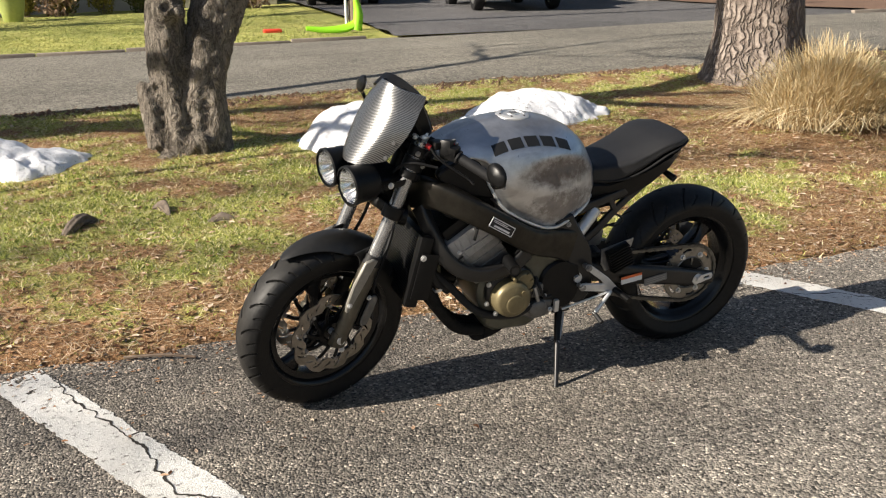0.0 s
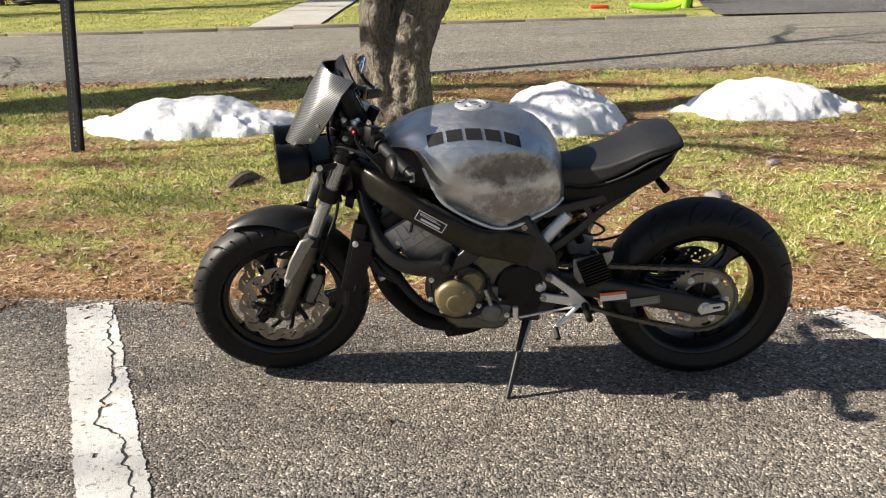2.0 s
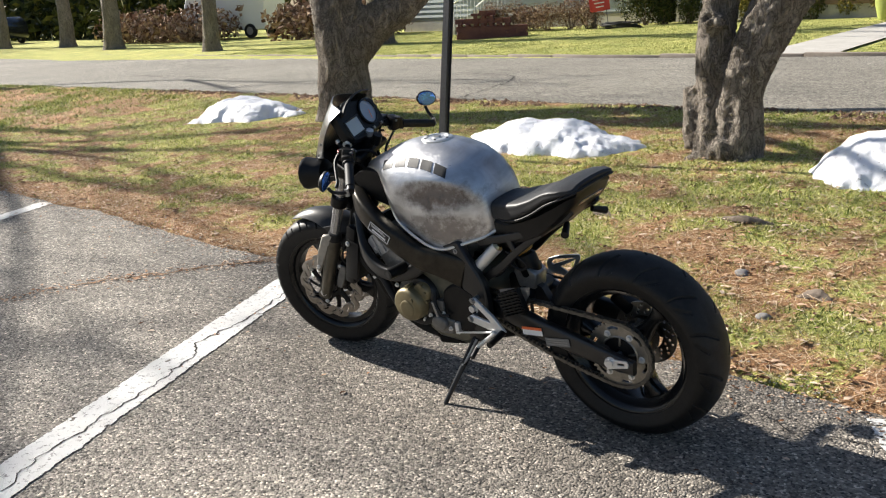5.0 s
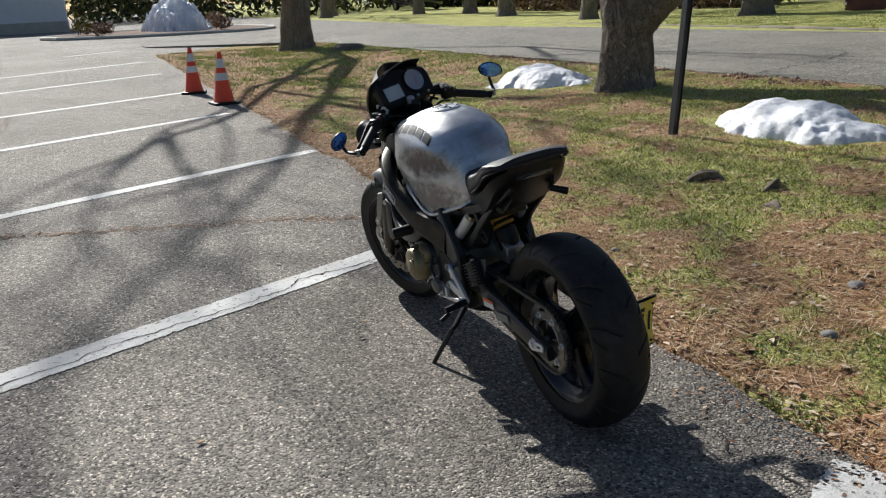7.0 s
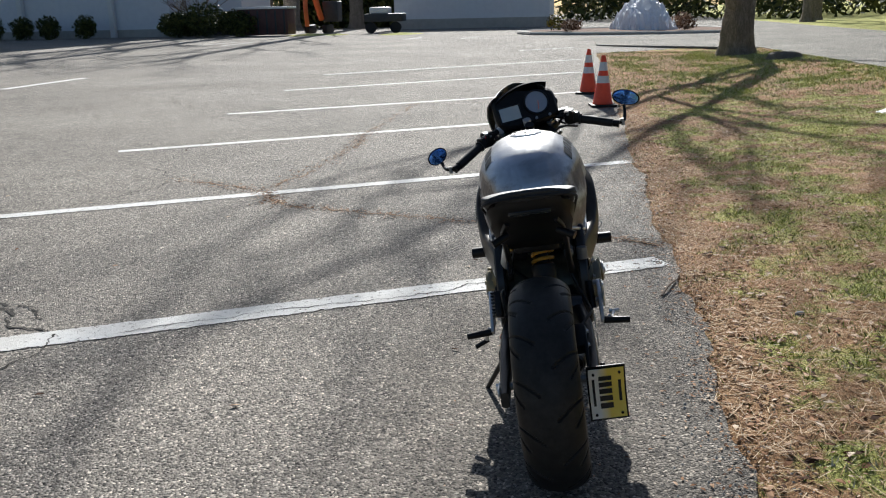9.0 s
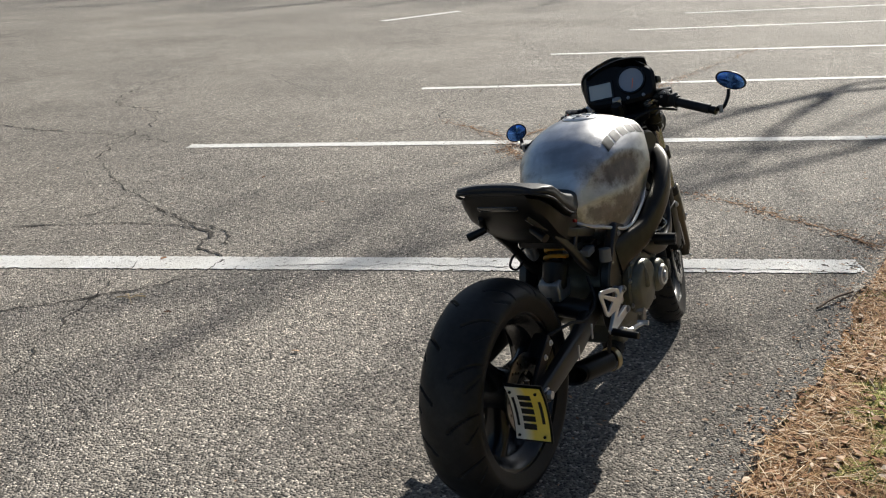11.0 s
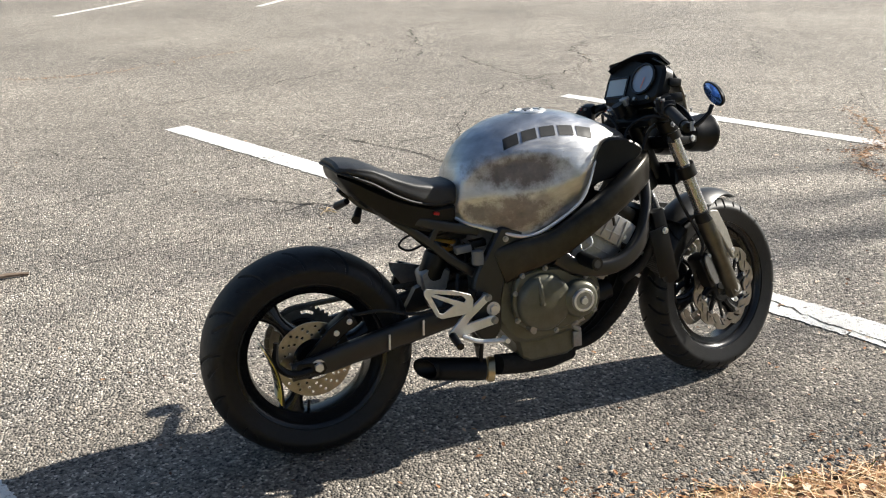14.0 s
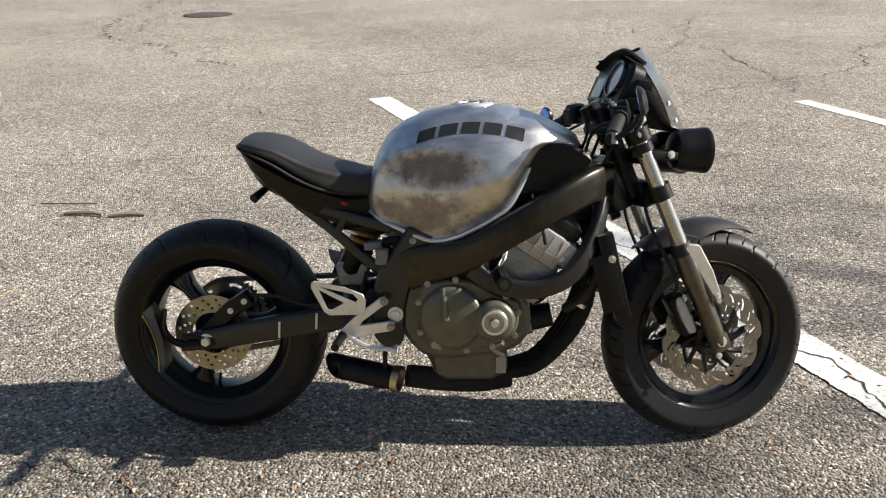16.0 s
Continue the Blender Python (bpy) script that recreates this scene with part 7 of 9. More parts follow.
# fly screen of carbon cloth
bm = bmesh.new()
loops = []
for k in range(15):
    f = k / 14
    z = 0.868 + 0.236 * f
    x = 1.335 - 0.128 * f - 0.006 * f * f
    w = 0.078 + 0.062 * math.sin(math.pi * (0.10 + 0.72 * f)) - 0.012 * f
    zt = z + (0.0 if f < 1 else 0.0)
    row = []
    for t in (1, 0):
        pts = []
        for q in range(21):
            u = -1 + q / 10
            back = 0.060 * abs(u) ** 1.9 + (0.020 * (abs(u) - 0.62) / 0.38 if abs(u) > 0.62 else 0)
            dip = 0.030 * max(f - 0.72, 0) / 0.28 * abs(u) ** 1.5
            pts.append(Vector((x - back - (0.004 if t == 0 else 0), u * w * (1 if t else 0.97), zt - dip - 0.02 * (1 - f) * -abs(u) ** 2)))
        row += pts if t else list(reversed(pts))
    loops.append(row)
rings(bm, loops)
bmesh.ops.recalc_face_normals(bm, faces=bm.faces)
screen = bpart("fly_screen", bm, M_CARBON, None, "curved carbon fibre fly screen", True)
for s in (1, -1):
    for x, y, z in ((1.262, 0.108, 0.905), (1.238, 0.112, 0.950)):
        bpart("screen_bolt", bolt_mesh((x, y * s, z), (0.6, s, 0.2), 0.004, 0.003), M_ALU, screen, "", True)

# instruments
im = Matrix.Translation((1.130, -0.012, 0.992)) @ pose(0, 0, 0, 0, 24, 0)
bm = slab(curve_xz([(-0.125, -0.055), (-0.13, 0.03), (-0.105, 0.062), (-0.05, 0.068), (-0.01, 0.085), (0.04, 0.092), (0.08, 0.075), (0.115, 0.072), (0.125, 0.04), (0.12, -0.045), (0.06, -0.065), (-0.06, -0.065), (-0.125, -0.055)], 3)[:-1], 0.05, Matrix.Rotation(radians(90), 4, 'Z'), 0.010)
bmesh.ops.transform(bm, matrix=im @ Matrix.Diagonal((1, 1, 1, 1)), verts=bm.verts)
dash = bpart("instrument_panel", bm, M_MATT, None, "black instrument cluster", True)
hood = bmesh.new()
loops = []
for k in range(17):
    f = -1 + k / 8
    y = 0.108 * f
    zt = 0.062 + 0.026 * (1 - abs(f + 0.28) ** 2) if abs(f) < 2 else 0.045
    loops.append([im @ Vector((x, y, z)) for x, z in ((0.012, zt), (-0.040, zt + 0.010), (-0.045, zt + 0.004), (0.012, zt - 0.008))])
rings(hood, loops)
bmesh.ops.recalc_face_normals(hood, faces=hood.faces)
bpart("instrument_hood", hood, M_MATT, dash, "", True)
bpart("speed_display", box((0.003, 0.082, 0.058), im @ Matrix.Translation((-0.026, 0.066, -0.005)), 0.001), M_LCD, dash, "pale rectangular display", True)
bpart("display_rim", slab([(-0.048, -0.036), (0.048, -0.036), (0.048, 0.036), (-0.048, 0.036)], 0.006, im @ Matrix.Translation((-0.026, 0.066, -0.005)) @ Matrix.Rotation(radians(90), 4, 'Z'), 0.001, [[(-0.040, -0.028), (0.040, -0.028), (0.040, 0.028), (-0.040, 0.028)]]), M_RIM, dash, "", True)
bpart("tachometer", lathe([(0.0, 0.0), (0.045, 0.0), (0.047, 0.004), (0.050, 0.004), (0.052, -0.006), (0.0, -0.006)], 40, im @ Matrix.Translation((-0.028, -0.048, 0.014)) @ Vector((-1, 0, 0)).to_track_quat("Y", "Z").to_matrix().to_4x4()), M_DIAL, dash, "round tachometer glass", True)
bpart("tachometer_rim", lathe([(0.044, 0.001), (0.045, 0.006), (0.051, 0.006), (0.053, -0.004)], 40, im @ Matrix.Translation((-0.028, -0.048, 0.014)) @ Vector((-1, 0, 0)).to_track_quat("Y", "Z").to_matrix().to_4x4()), M_RIM, dash, "", True)
bpart("needle", box((0.001, 0.002, 0.036), im @ Matrix.Translation((-0.031, -0.052, 0.0)) @ pose(0, 0, 0, 12, 0, 0)), M_ORANGE, dash, "", True)
for y in (-0.085, -0.03, 0.0):
    bpart("dash_button", cyl(im @ Vector((-0.025, y, -0.050)), im @ Vector((-0.032, y, -0.050)), 0.006, None, 10), M_ALU, dash, "", True)

# handlebars, controls and bar-end mirrors
for s in (1, -1):
    a, b = Vector((1.112, 0.120 * s, 0.945)), Vector((1.002, 0.318 * s, 0.868))
    bar = bpart("handlebar", cyl(a, b, 0.011, None, 16), M_MATT, None, "black clip-on handlebar", True)
    bpart("grip", cyl(a.lerp(b, 0.45), a.lerp(b, 0.985), 0.0165, 0.0165, 18), M_BLACKRUBBER, bar, "", True)
    bpart("grip_flange", cyl(a.lerp(b, 0.43), a.lerp(b, 0.455), 0.022, None, 18), M_BLACKRUBBER, bar, "", True)
    bpart("switchgear", box((0.042, 0.055, 0.045), Matrix.Translation(a.lerp(b, 0.32)) @ pose(0, 0, 0, 0, 0, 26 * s), 0.010), M_MATT, bar, "", True)
    bpart("switch", box((0.012, 0.014, 0.012), Matrix.Translation(a.lerp(b, 0.30) + Vector((-0.018, 0, 0.020))), 0.003), M_RED, bar, "small red switch", True)
    bpart("lever_perch", box((0.034, 0.034, 0.026), Matrix.Translation(a.lerp(b, 0.16) + Vector((0.012, 0, 0.006))), 0.006), M_MATT, bar, "", True)
    bpart("lever", tube([a.lerp(b, 0.16) + Vector((0.035, 0, 0.0)), a.lerp(b, 0.4) + Vector((0.058, 0, -0.004)), a.lerp(b, 0.8) + Vector((0.055, 0, -0.010)), a.lerp(b, 0.93) + Vector((0.062, 0, -0.012))], [0.008, 0.007, 0.006, 0.0065], 8, 5, 0.6), M_MATT, bar, "black lever", True)
    bpart("adjuster", cyl(a.lerp(b, 0.10) + Vector((0.036, 0, 0)), a.lerp(b, 0.17) + Vector((0.036, 0, 0.0)), 0.009, None, 10), M_RED, bar, "red anodised lever adjuster", True)
    bpart("bar_end", cyl(b, b + (b - a).normalized() * 0.022, 0.014, 0.015, 16), M_MATT, bar, "", True)
    e = b + (b - a).normalized() * 0.014
    seat_at = Vector((1.052, 0.382, 0.920)) if s > 0 else Vector((1.037, -0.397, 0.948))
    tip = seat_at + Vector((0.006, -0.012 * s, -0.030))
    mir = bpart("mirror", tube([e, e + Vector((0.006, 0.030 * s, 0.004)), e.lerp(tip, 0.75) + Vector((0, 0.008 * s, -0.010)), tip], [0.008, 0.007, 0.0065, 0.0065], 8), M_MATT, None, "oval bar-end mirror with a blue glass", True)
    bpart("mirror_joint", cyl(e + Vector((0, 0.022 * s, -0.012)), e + Vector((0, 0.022 * s, 0.014)), 0.008, 0.007, 12), M_ALU, mir, "", True)
    mq = Matrix.Translation(seat_at) @ pose(0, 0, 0, 0, 0, 7 if s > 0 else -24) @ pose(0, 0, 0, 0, -12, 0) @ pose(0, 0, 0, -24 * s, 0, 0)
    shell = lathe([(0.0, 0.018), (0.020, 0.016), (0.030, 0.008), (0.032, 0.0), (0.029, -0.002), (0.0, -0.002)], 32, mq @ Vector((1, 0, 0)).to_track_quat("Y", "Z").to_matrix().to_4x4() @ Matrix.Diagonal((1.28 if s > 0 else 1.72, 1, 1, 1)))
    bpart("mirror_shell", shell, M_MATT, mir, "", True)
    bpart("mirror_glass", lathe([(0.0, -0.004), (0.027, -0.0035), (0.0285, -0.0022), (0.0, -0.0022)], 32, mq @ Vector((1, 0, 0)).to_track_quat("Y", "Z").to_matrix().to_4x4() @ Matrix.Diagonal((1.28 if s > 0 else 1.72, 1, 1, 1))), M_BLUEMIRROR, mir, "blue tinted mirror glass", True)
for s in (1, -1):
    p = Vector((1.112, 0.120 * s, 0.945))
    perch = bpart("clip_on_clamp", lathe([(0.022, -0.018), (0.034, -0.018), (0.034, 0.018), (0.022, 0.018)], 28, Matrix.Translation(fork_at(0.868, 0.104 * s)) @ Vector((-math.sin(RAKE), 0, math.cos(RAKE))).to_track_quat("Y", "Z").to_matrix().to_4x4(), True), M_MATT, None, "black clip-on clamp", True)
    bpart("clamp_bolt", bolt_mesh(fork_at(0.868, 0.104 * s) + Vector((-0.012, 0.034 * s, 0)), (0, s, 0), 0.006), M_ALU, perch, "", True)
    bpart("pinch_bolt", bolt_mesh(fork_at(0.905, 0.104 * s) + Vector((0.02, 0.028 * s, 0.004)), (0.3, s, 0), 0.006), M_ALU, perch, "", True)
    bpart("preload_cap", lathe([(0.0, 0.02), (0.008, 0.02), (0.011, 0.012), (0.016, 0.010), (0.018, 0.0), (0.0, 0.0)], 18, Matrix.Translation(fork_at(0.944, 0.104 * s)) @ Vector((-math.sin(RAKE), 0, math.cos(RAKE))).to_track_quat("Y", "Z").to_matrix().to_4x4()), M_BRIGHT, perch, "bright fork preload adjuster", True)
    house_ = bpart("switch_housing", box((0.050, 0.040, 0.052), Matrix.Translation(p.lerp(Vector((1.002, 0.318 * s, 0.868)), 0.26) + Vector((-0.004, 0, 0.006))) @ pose(0, 0, 0, 8, -14, 28 * s), 0.012), M_MATT, None, "black handlebar switch housing", True)
    for dy, dz in ((0.0, 0.026), (0.014, 0.020), (-0.012, 0.016)):
        bpart("toggle", box((0.012, 0.009, 0.008), Matrix.Translation(p.lerp(Vector((1.002, 0.318 * s, 0.868)), 0.26) + Vector((-0.026, dy * s, dz)), ), 0.002), M_GREYSTICK, house_, "", True)
    bpart("cable_elbow", tube([p + Vector((0.03, 0.0, 0.0)), p + Vector((0.055, -0.03 * s, 0.012)), p + Vector((0.06, -0.07 * s, -0.03)), p + Vector((0.01, -0.09 * s, -0.10))], 0.006, 8), M_BLACKRUBBER, house_, "", True)
    bpart("banjo_bolt", bolt_mesh(p + Vector((0.045, -0.012 * s, 0.012)), (0.6, 0, 1), 0.007, 0.010), M_BRIGHT, house_, "", True)
    bpart("wire_loom", tube([p + Vector((0.01, 0.03 * s, -0.02)), p + Vector((0.03, 0.0, -0.06)), p + Vector((0.0, -0.05 * s, -0.09)), p + Vector((-0.03, -0.06 * s, -0.15))], 0.005, 7), M_BLACKRUBBER, house_, "", True)
bpart("brake_master", box((0.05, 0.075, 0.03), Matrix.Translation((1.128, -0.150, 0.948)) @ pose(0, 0, 0, 0, 0, -20), 0.008), M_MATT, None, "black front brake master cylinder", True)
bpart("brake_fluid_cup", box((0.044, 0.055, 0.026), Matrix.Translation((1.158, -0.128, 0.995)) @ pose(0, 0, 0, 0, 10, -12), 0.006), M_MATT, None, "black brake fluid reservoir", True)
for pts in ([(1.12, 0.15, 0.89), (1.08, 0.10, 0.92), (1.06, 0.02, 0.87), (1.04, 0.05, 0.80)], [(1.12, -0.16, 0.90), (1.17, -0.10, 0.93), (1.20, -0.03, 0.86), (1.17, 0.02, 0.74)], [(1.10, -0.2, 0.88), (1.06, -0.12, 0.90), (1.05, -0.03, 0.86), (1.02, -0.06, 0.78)], [(1.11, 0.17, 0.87), (1.19, 0.12, 0.88), (1.2, 0.05, 0.80), (1.14, 0.05, 0.70)]):
    bpart("control_cable", tube(pts, 0.0045, 7), M_BLACKRUBBER, None, "", True)

# ---------------------------------------------------------------- loose cover on the bank
def scatter_mesh(name, mat, verts, faces, label, category):
    me = bpy.data.meshes.new(name)
    me.from_pydata(verts, [], faces)
    me.materials.append(mat)
    return tagged(new(name, me), label, category, kind="stuff")


def island_material(name, cols, rough=0.85, trans=0.0):
    """Each small piece takes its own shade."""
    m = material(name, cols[0], rough, spec=0.2)
    k = Nodes(m)
    g = k.n.new("ShaderNodeNewGeometry")
    n = len(cols)
    k.to("Base Color", k.ramp(g.outputs["Random Per Island"], *[((i + 0.5) / n, c) for i, c in enumerate(cols)]))
    return m


M_BLADE = island_material("grass_blade", [(0.10, 0.15, 0.025), (0.26, 0.32, 0.055), (0.46, 0.49, 0.11), (0.66, 0.61, 0.24), (0.80, 0.72, 0.48)])
M_MOWN = island_material("mown_blade", [(0.11, 0.15, 0.03), (0.22, 0.27, 0.055), (0.38, 0.40, 0.10), (0.54, 0.52, 0.19)])
M_NEEDLE = island_material("pine_needle", [(0.20, 0.105, 0.05), (0.43, 0.245, 0.12), (0.57, 0.385, 0.21), (0.74, 0.59, 0.41)])
M_LEAF = island_material("dead_leaf", [(0.09, 0.045, 0.025), (0.26, 0.125, 0.06), (0.42, 0.24, 0.13), (0.56, 0.38, 0.25), (0.72, 0.58, 0.44)])
rng = np.random.default_rng(7)


def lay(n, x0, x1, y0, y1, keep):
    """Random places on the bank, kept by chance."""
    out = []
    while len(out) < n:
        x, y = x0 + (x1 - x0) * rng.random(), y0 + (y1 - y0) * rng.random()
        if y > lot_edge(x) + 0.01 and rng.random() < keep(x, y):
            out.append((x, y))
    return out


HEAPS = [(-1.8, 3.1, 0.95, 0.36), (0.98, 2.98, 0.5, 0.42), (2.42, 3.25, 0.66, 0.34), (-6.6, 3.45, 0.8, 0.5)]
clear = lambda x, y: not any(((x - a) / c) ** 2 + ((y - b) / d) ** 2 < 1 for a, b, c, d in HEAPS)
verts, faces = [], []
for x, y in lay(230000, -9.5, 6.5, 0.02, 4.8, lambda x, y: max(0.04, 1.15 - 1.7 * cover(x, y)) * (1.0 if x > -5 else 0.5) if clear(x, y) else 0):
    z = soil(x, y) - 0.004
    a, h, w = rng.random() * 6.283, 0.008 + 0.026 * rng.random() ** 2, 0.002 + 0.0028 * rng.random()
    lx_, ly_ = (rng.random() - 0.5) * 0.07, (rng.random() - 0.5) * 0.07
    i = len(verts)
    verts += [(x - w * math.cos(a), y - w * math.sin(a), z), (x + w * math.cos(a), y + w * math.sin(a), z), (x + lx_, y + ly_, z + h)]
    faces.append((i, i + 1, i + 2))
for x, y in lay(70000, -24, -9.5, 0.02, 4.8, lambda x, y: max(0.05, 1.15 - 1.7 * cover(x, y))):
    a, h, w = rng.random() * 6.283, 0.015 + 0.045 * rng.random() ** 2, 0.004 + 0.005 * rng.random()
    lx_, ly_ = (rng.random() - 0.5) * 0.12, (rng.random() - 0.5) * 0.12
    i, z = len(verts), soil(x, y) - 0.004
    verts += [(x - w * math.cos(a), y - w * math.sin(a), z), (x + w * math.cos(a), y + w * math.sin(a), z), (x + lx_, y + ly_, z + h)]
    faces.append((i, i + 1, i + 2))
scatter_mesh("grass", M_BLADE, verts, faces, "short sparse winter grass on the bank", "grass")
verts, faces = [], []
for x, y in lay(75000, -8.5, 7.0, 0.0, 4.8, lambda x, y: max(0.03, 1.8 * cover(x, y) - 0.55) * (1.0 if x > -4 else 0.5) if clear(x, y) else 0):
    z = soil(x, y) + 0.004 + 0.008 * rng.random()
    a, L, w = rng.random() * 6.283, 0.018 + 0.032 * rng.random(), 0.0008 + 0.0006 * rng.random()
    c, s_ = math.cos(a), math.sin(a)
    i = len(verts)
    up = 0.012 * rng.random()
    verts += [(x - L * c - w * s_, y - L * s_ + w * c, z), (x - L * c + w * s_, y - L * s_ - w * c, z), (x + L * c + w * s_, y + L * s_ - w * c, z + up), (x + L * c - w * s_, y + L * s_ + w * c, z + up)]
    faces.append((i, i + 1, i + 2, i + 3))
scatter_mesh("pine_straw", M_NEEDLE, verts, faces, "drifts of rusty brown pine straw", "pine straw")


def leaf(verts, faces, x, y, z, size):
    a, t = rng.random() * 6.283, (rng.random() - 0.5) * 0.9
    c, s_ = math.cos(a), math.sin(a)
    i = len(verts)
    for u, v, h in ((-1, 0, 0), (-0.2, 0.5, 0.25), (0.8, 0.25, 0.3), (1.1, 0, 0.1), (0.7, -0.3, 0.35), (-0.3, -0.45, 0.2)):
        verts.append((x + size * (u * c - v * s_), y + size * (u * s_ + v * c), z + size * (h * 0.8 + abs(t) * (v + 0.5) * 0.5)))
    faces.append(tuple(range(i, i + 6)))


verts, faces = [], []
for x, y in lay(26000, -10, 7.0, 0.0, 4.85, lambda x, y: (0.25 + 0.6 * cover(x, y) + (0.5 if y < 0.35 else 0)) if clear(x, y) else 0.03):
    leaf(verts, faces, x, y, soil(x, y) + 0.006, 0.007 + 0.019 * rng.random() ** 1.6)
for k in range(6500):
    x = rng.uniform(-9, 5.5)
    y = lot_edge(x) + rng.normal(0.02, 0.085)
    leaf(verts, faces, x, y, max(soil(x, y), 0.0) + 0.004, 0.003 + 0.010 * rng.random() ** 1.6)
for k in range(700):
    x, y = rng.uniform(-9, 5), -abs(rng.normal(0, 0.5)) + 0.05
    leaf(verts, faces, x, y, 0.004, 0.004 + 0.009 * rng.random())
for path, count in (([(-1.5, 0.05), (-1.9, -0.75), (-2.25, -1.85), (-2.55, -2.7), (-2.96, -2.95), (-3.5, -3.9)], 1500), ([(-2.96, -2.95), (-5.2, -2.8), (-6.5, -2.9), (-9.8, -2.9)], 1100), ([(8.0, -7.6), (6.2, -8.4), (5.2, -9.0), (4.0, -8.6), (2.5, -8.2), (0.6, -9.4)], 800)):
    way = fair([(x, y, 0) for x, y in path], 14)
    for k in range(count):
        c = way[int(rng.integers(len(way)))].lerp(way[int(rng.integers(len(way)))], 0.0)
        leaf(verts, faces, c.x + rng.normal(0, 0.06), c.y + rng.normal(0, 0.06), 0.004, 0.004 + 0.012 * rng.random() ** 1.4)
for k in range(120):
    leaf(verts, faces, rng.uniform(-10, 8), rng.uniform(-9, -0.3), 0.004, 0.008 + 0.012 * rng.random())
scatter_mesh("leaf_litter", M_LEAF, verts, faces, "small curled dead leaves on bank and asphalt", "leaf litter")

# grit and broken asphalt along the edge
verts, faces = [], []
for k in range(2000):
    x = rng.uniform(-6, 4)
    y = lot_edge(x) + rng.normal(-0.04, 0.10)
    s_ = 0.002 + 0.0045 * rng.random() ** 2
    z = 0.0 if y < lot_edge(x) else soil(x, y)
    i = len(verts)
    verts += [(x - s_, y - s_, z), (x + s_, y - s_ * 0.8, z), (x + s_ * 0.7, y + s_, z), (x - s_ * 0.8, y + s_ * 0.9, z), (x + s_ * 0.1, y, z + s_ * 1.2)]
    faces += [(i, i + 1, i + 4), (i + 1, i + 2, i + 4), (i + 2, i + 3, i + 4), (i + 3, i, i + 4)]
scatter_mesh("grit", M_CONCRETE, verts, faces, "loose grit along the broken asphalt edge", "gravel")

# turned-up earth along the near edge of the street
verts, faces = [], []
for k in range(3200):
    x = rng.uniform(-11, 8)
    if noise.noise((x * 0.9, 3.3, 0)) < -0.25:
        continue
    y = near_edge(x) + rng.normal(-0.08, 0.09)
    r = 0.008 + 0.030 * rng.random() ** 2.2
    z = max(soil(x, y), rise(x, 5.0) - 0.02)
    i = len(verts)
    for q in range(5):
        verts.append((x + r * 1.3 * math.cos(q * 1.257 + k) * (0.7 + 0.5 * rng.random()), y + r * math.sin(q * 1.257 + k), z - 0.004))
    verts.append((x + r * 0.2, y, z + r * (0.5 + 0.6 * rng.random())))
    faces += [(i + q, i + (q + 1) % 5, i + 5) for q in range(5)]
scatter_mesh("earth_clods", M_MULCH, verts, faces, "dark turned-up earth along the street's edge", "earth")
verts, faces = [], []
for k in range(150000):
    x, y = rng.uniform(-24, 5.0), 12.0 + 11.5 * rng.random() ** 1.3
    if y < far_edge(x) + 0.2 or abs(x - (-3.3 - 0.07 * (y - 12))) < 0.66 or (x > 3.7 and y > 12):
        continue
    a, h, w = rng.random() * 6.283, 0.012 + 0.030 * rng.random() ** 2, 0.004 + 0.006 * rng.random()
    z = soil(x, y) - 0.004
    i = len(verts)
    verts += [(x - w * math.cos(a), y - w * math.sin(a), z), (x + w * math.cos(a), y + w * math.sin(a), z), (x + (rng.random() - 0.5) * 0.12, y + (rng.random() - 0.5) * 0.12, z + h)]
    faces.append((i, i + 1, i + 2))
scatter_mesh("mown_grass", M_MOWN, verts, faces, "mown green lawn across the street", "grass")

# straw wisps, sticks and a manhole cover on the lot
for x, y in ((0.87, -2.78), (2.95, -0.9), (3.3, -1.2), (2.5, -1.35)):
    bm = bmesh.new()
    for k in range(9):
        a = rng.random() * 6.283
        add_tube(bm, [(x, y, 0.004), (x + 0.03 * math.cos(a), y + 0.03 * math.sin(a), 0.012), (x + 0.07 * math.cos(a), y + 0.07 * math.sin(a), 0.005)], 0.0014, 4, 2)
    tagged(part("straw_wisp", bm, M_STRAW), "wisp of dry straw on the asphalt", "straw", "straw wisps")
for pts, r, lab in (([(2.74, -2.33, 0.012), (2.62, -2.34, 0.016), (2.54, -2.33, 0.011)], 0.011, "short thick broken twig on the asphalt"), ([(2.50, -2.31, 0.011), (2.42, -2.33, 0.016), (2.32, -2.34, 0.010)], 0.011, "short thick broken twig on the asphalt"), ([(2.95, -2.50, 0.006), (2.78, -2.49, 0.012), (2.66, -2.52, 0.006)], 0.005, "thin reddish twig on the asphalt")):
    tagged(part("twig", tube(pts, [r * 0.8, r, r * 0.7], 7), M_TWIG), lab, "twig", "twigs")
tagged(part("twig", tube([(-0.76, 0.03, 0.012), (-0.62, -0.02, 0.02), (-0.50, -0.06, 0.008)], 0.006, 6), M_TWIG), "thin twig at the asphalt edge", "twig", "twigs")
mh = thing("manhole_cover", "rusty round manhole cover set in the asphalt", "manhole cover", pose(4.98, -10.9, 0.0), kind="structure")
part("cover", lathe([(0, 0.008), (0.29, 0.008), (0.30, 0.006), (0.30, 0.0)], 40, Matrix.Rotation(radians(90), 4, 'X')), grain_material("rusty_iron", (0.05, 0.04, 0.035), (0.12, 0.095, 0.08), 30, 0.7, 0.5, 0.004, metal=0.5), mh)
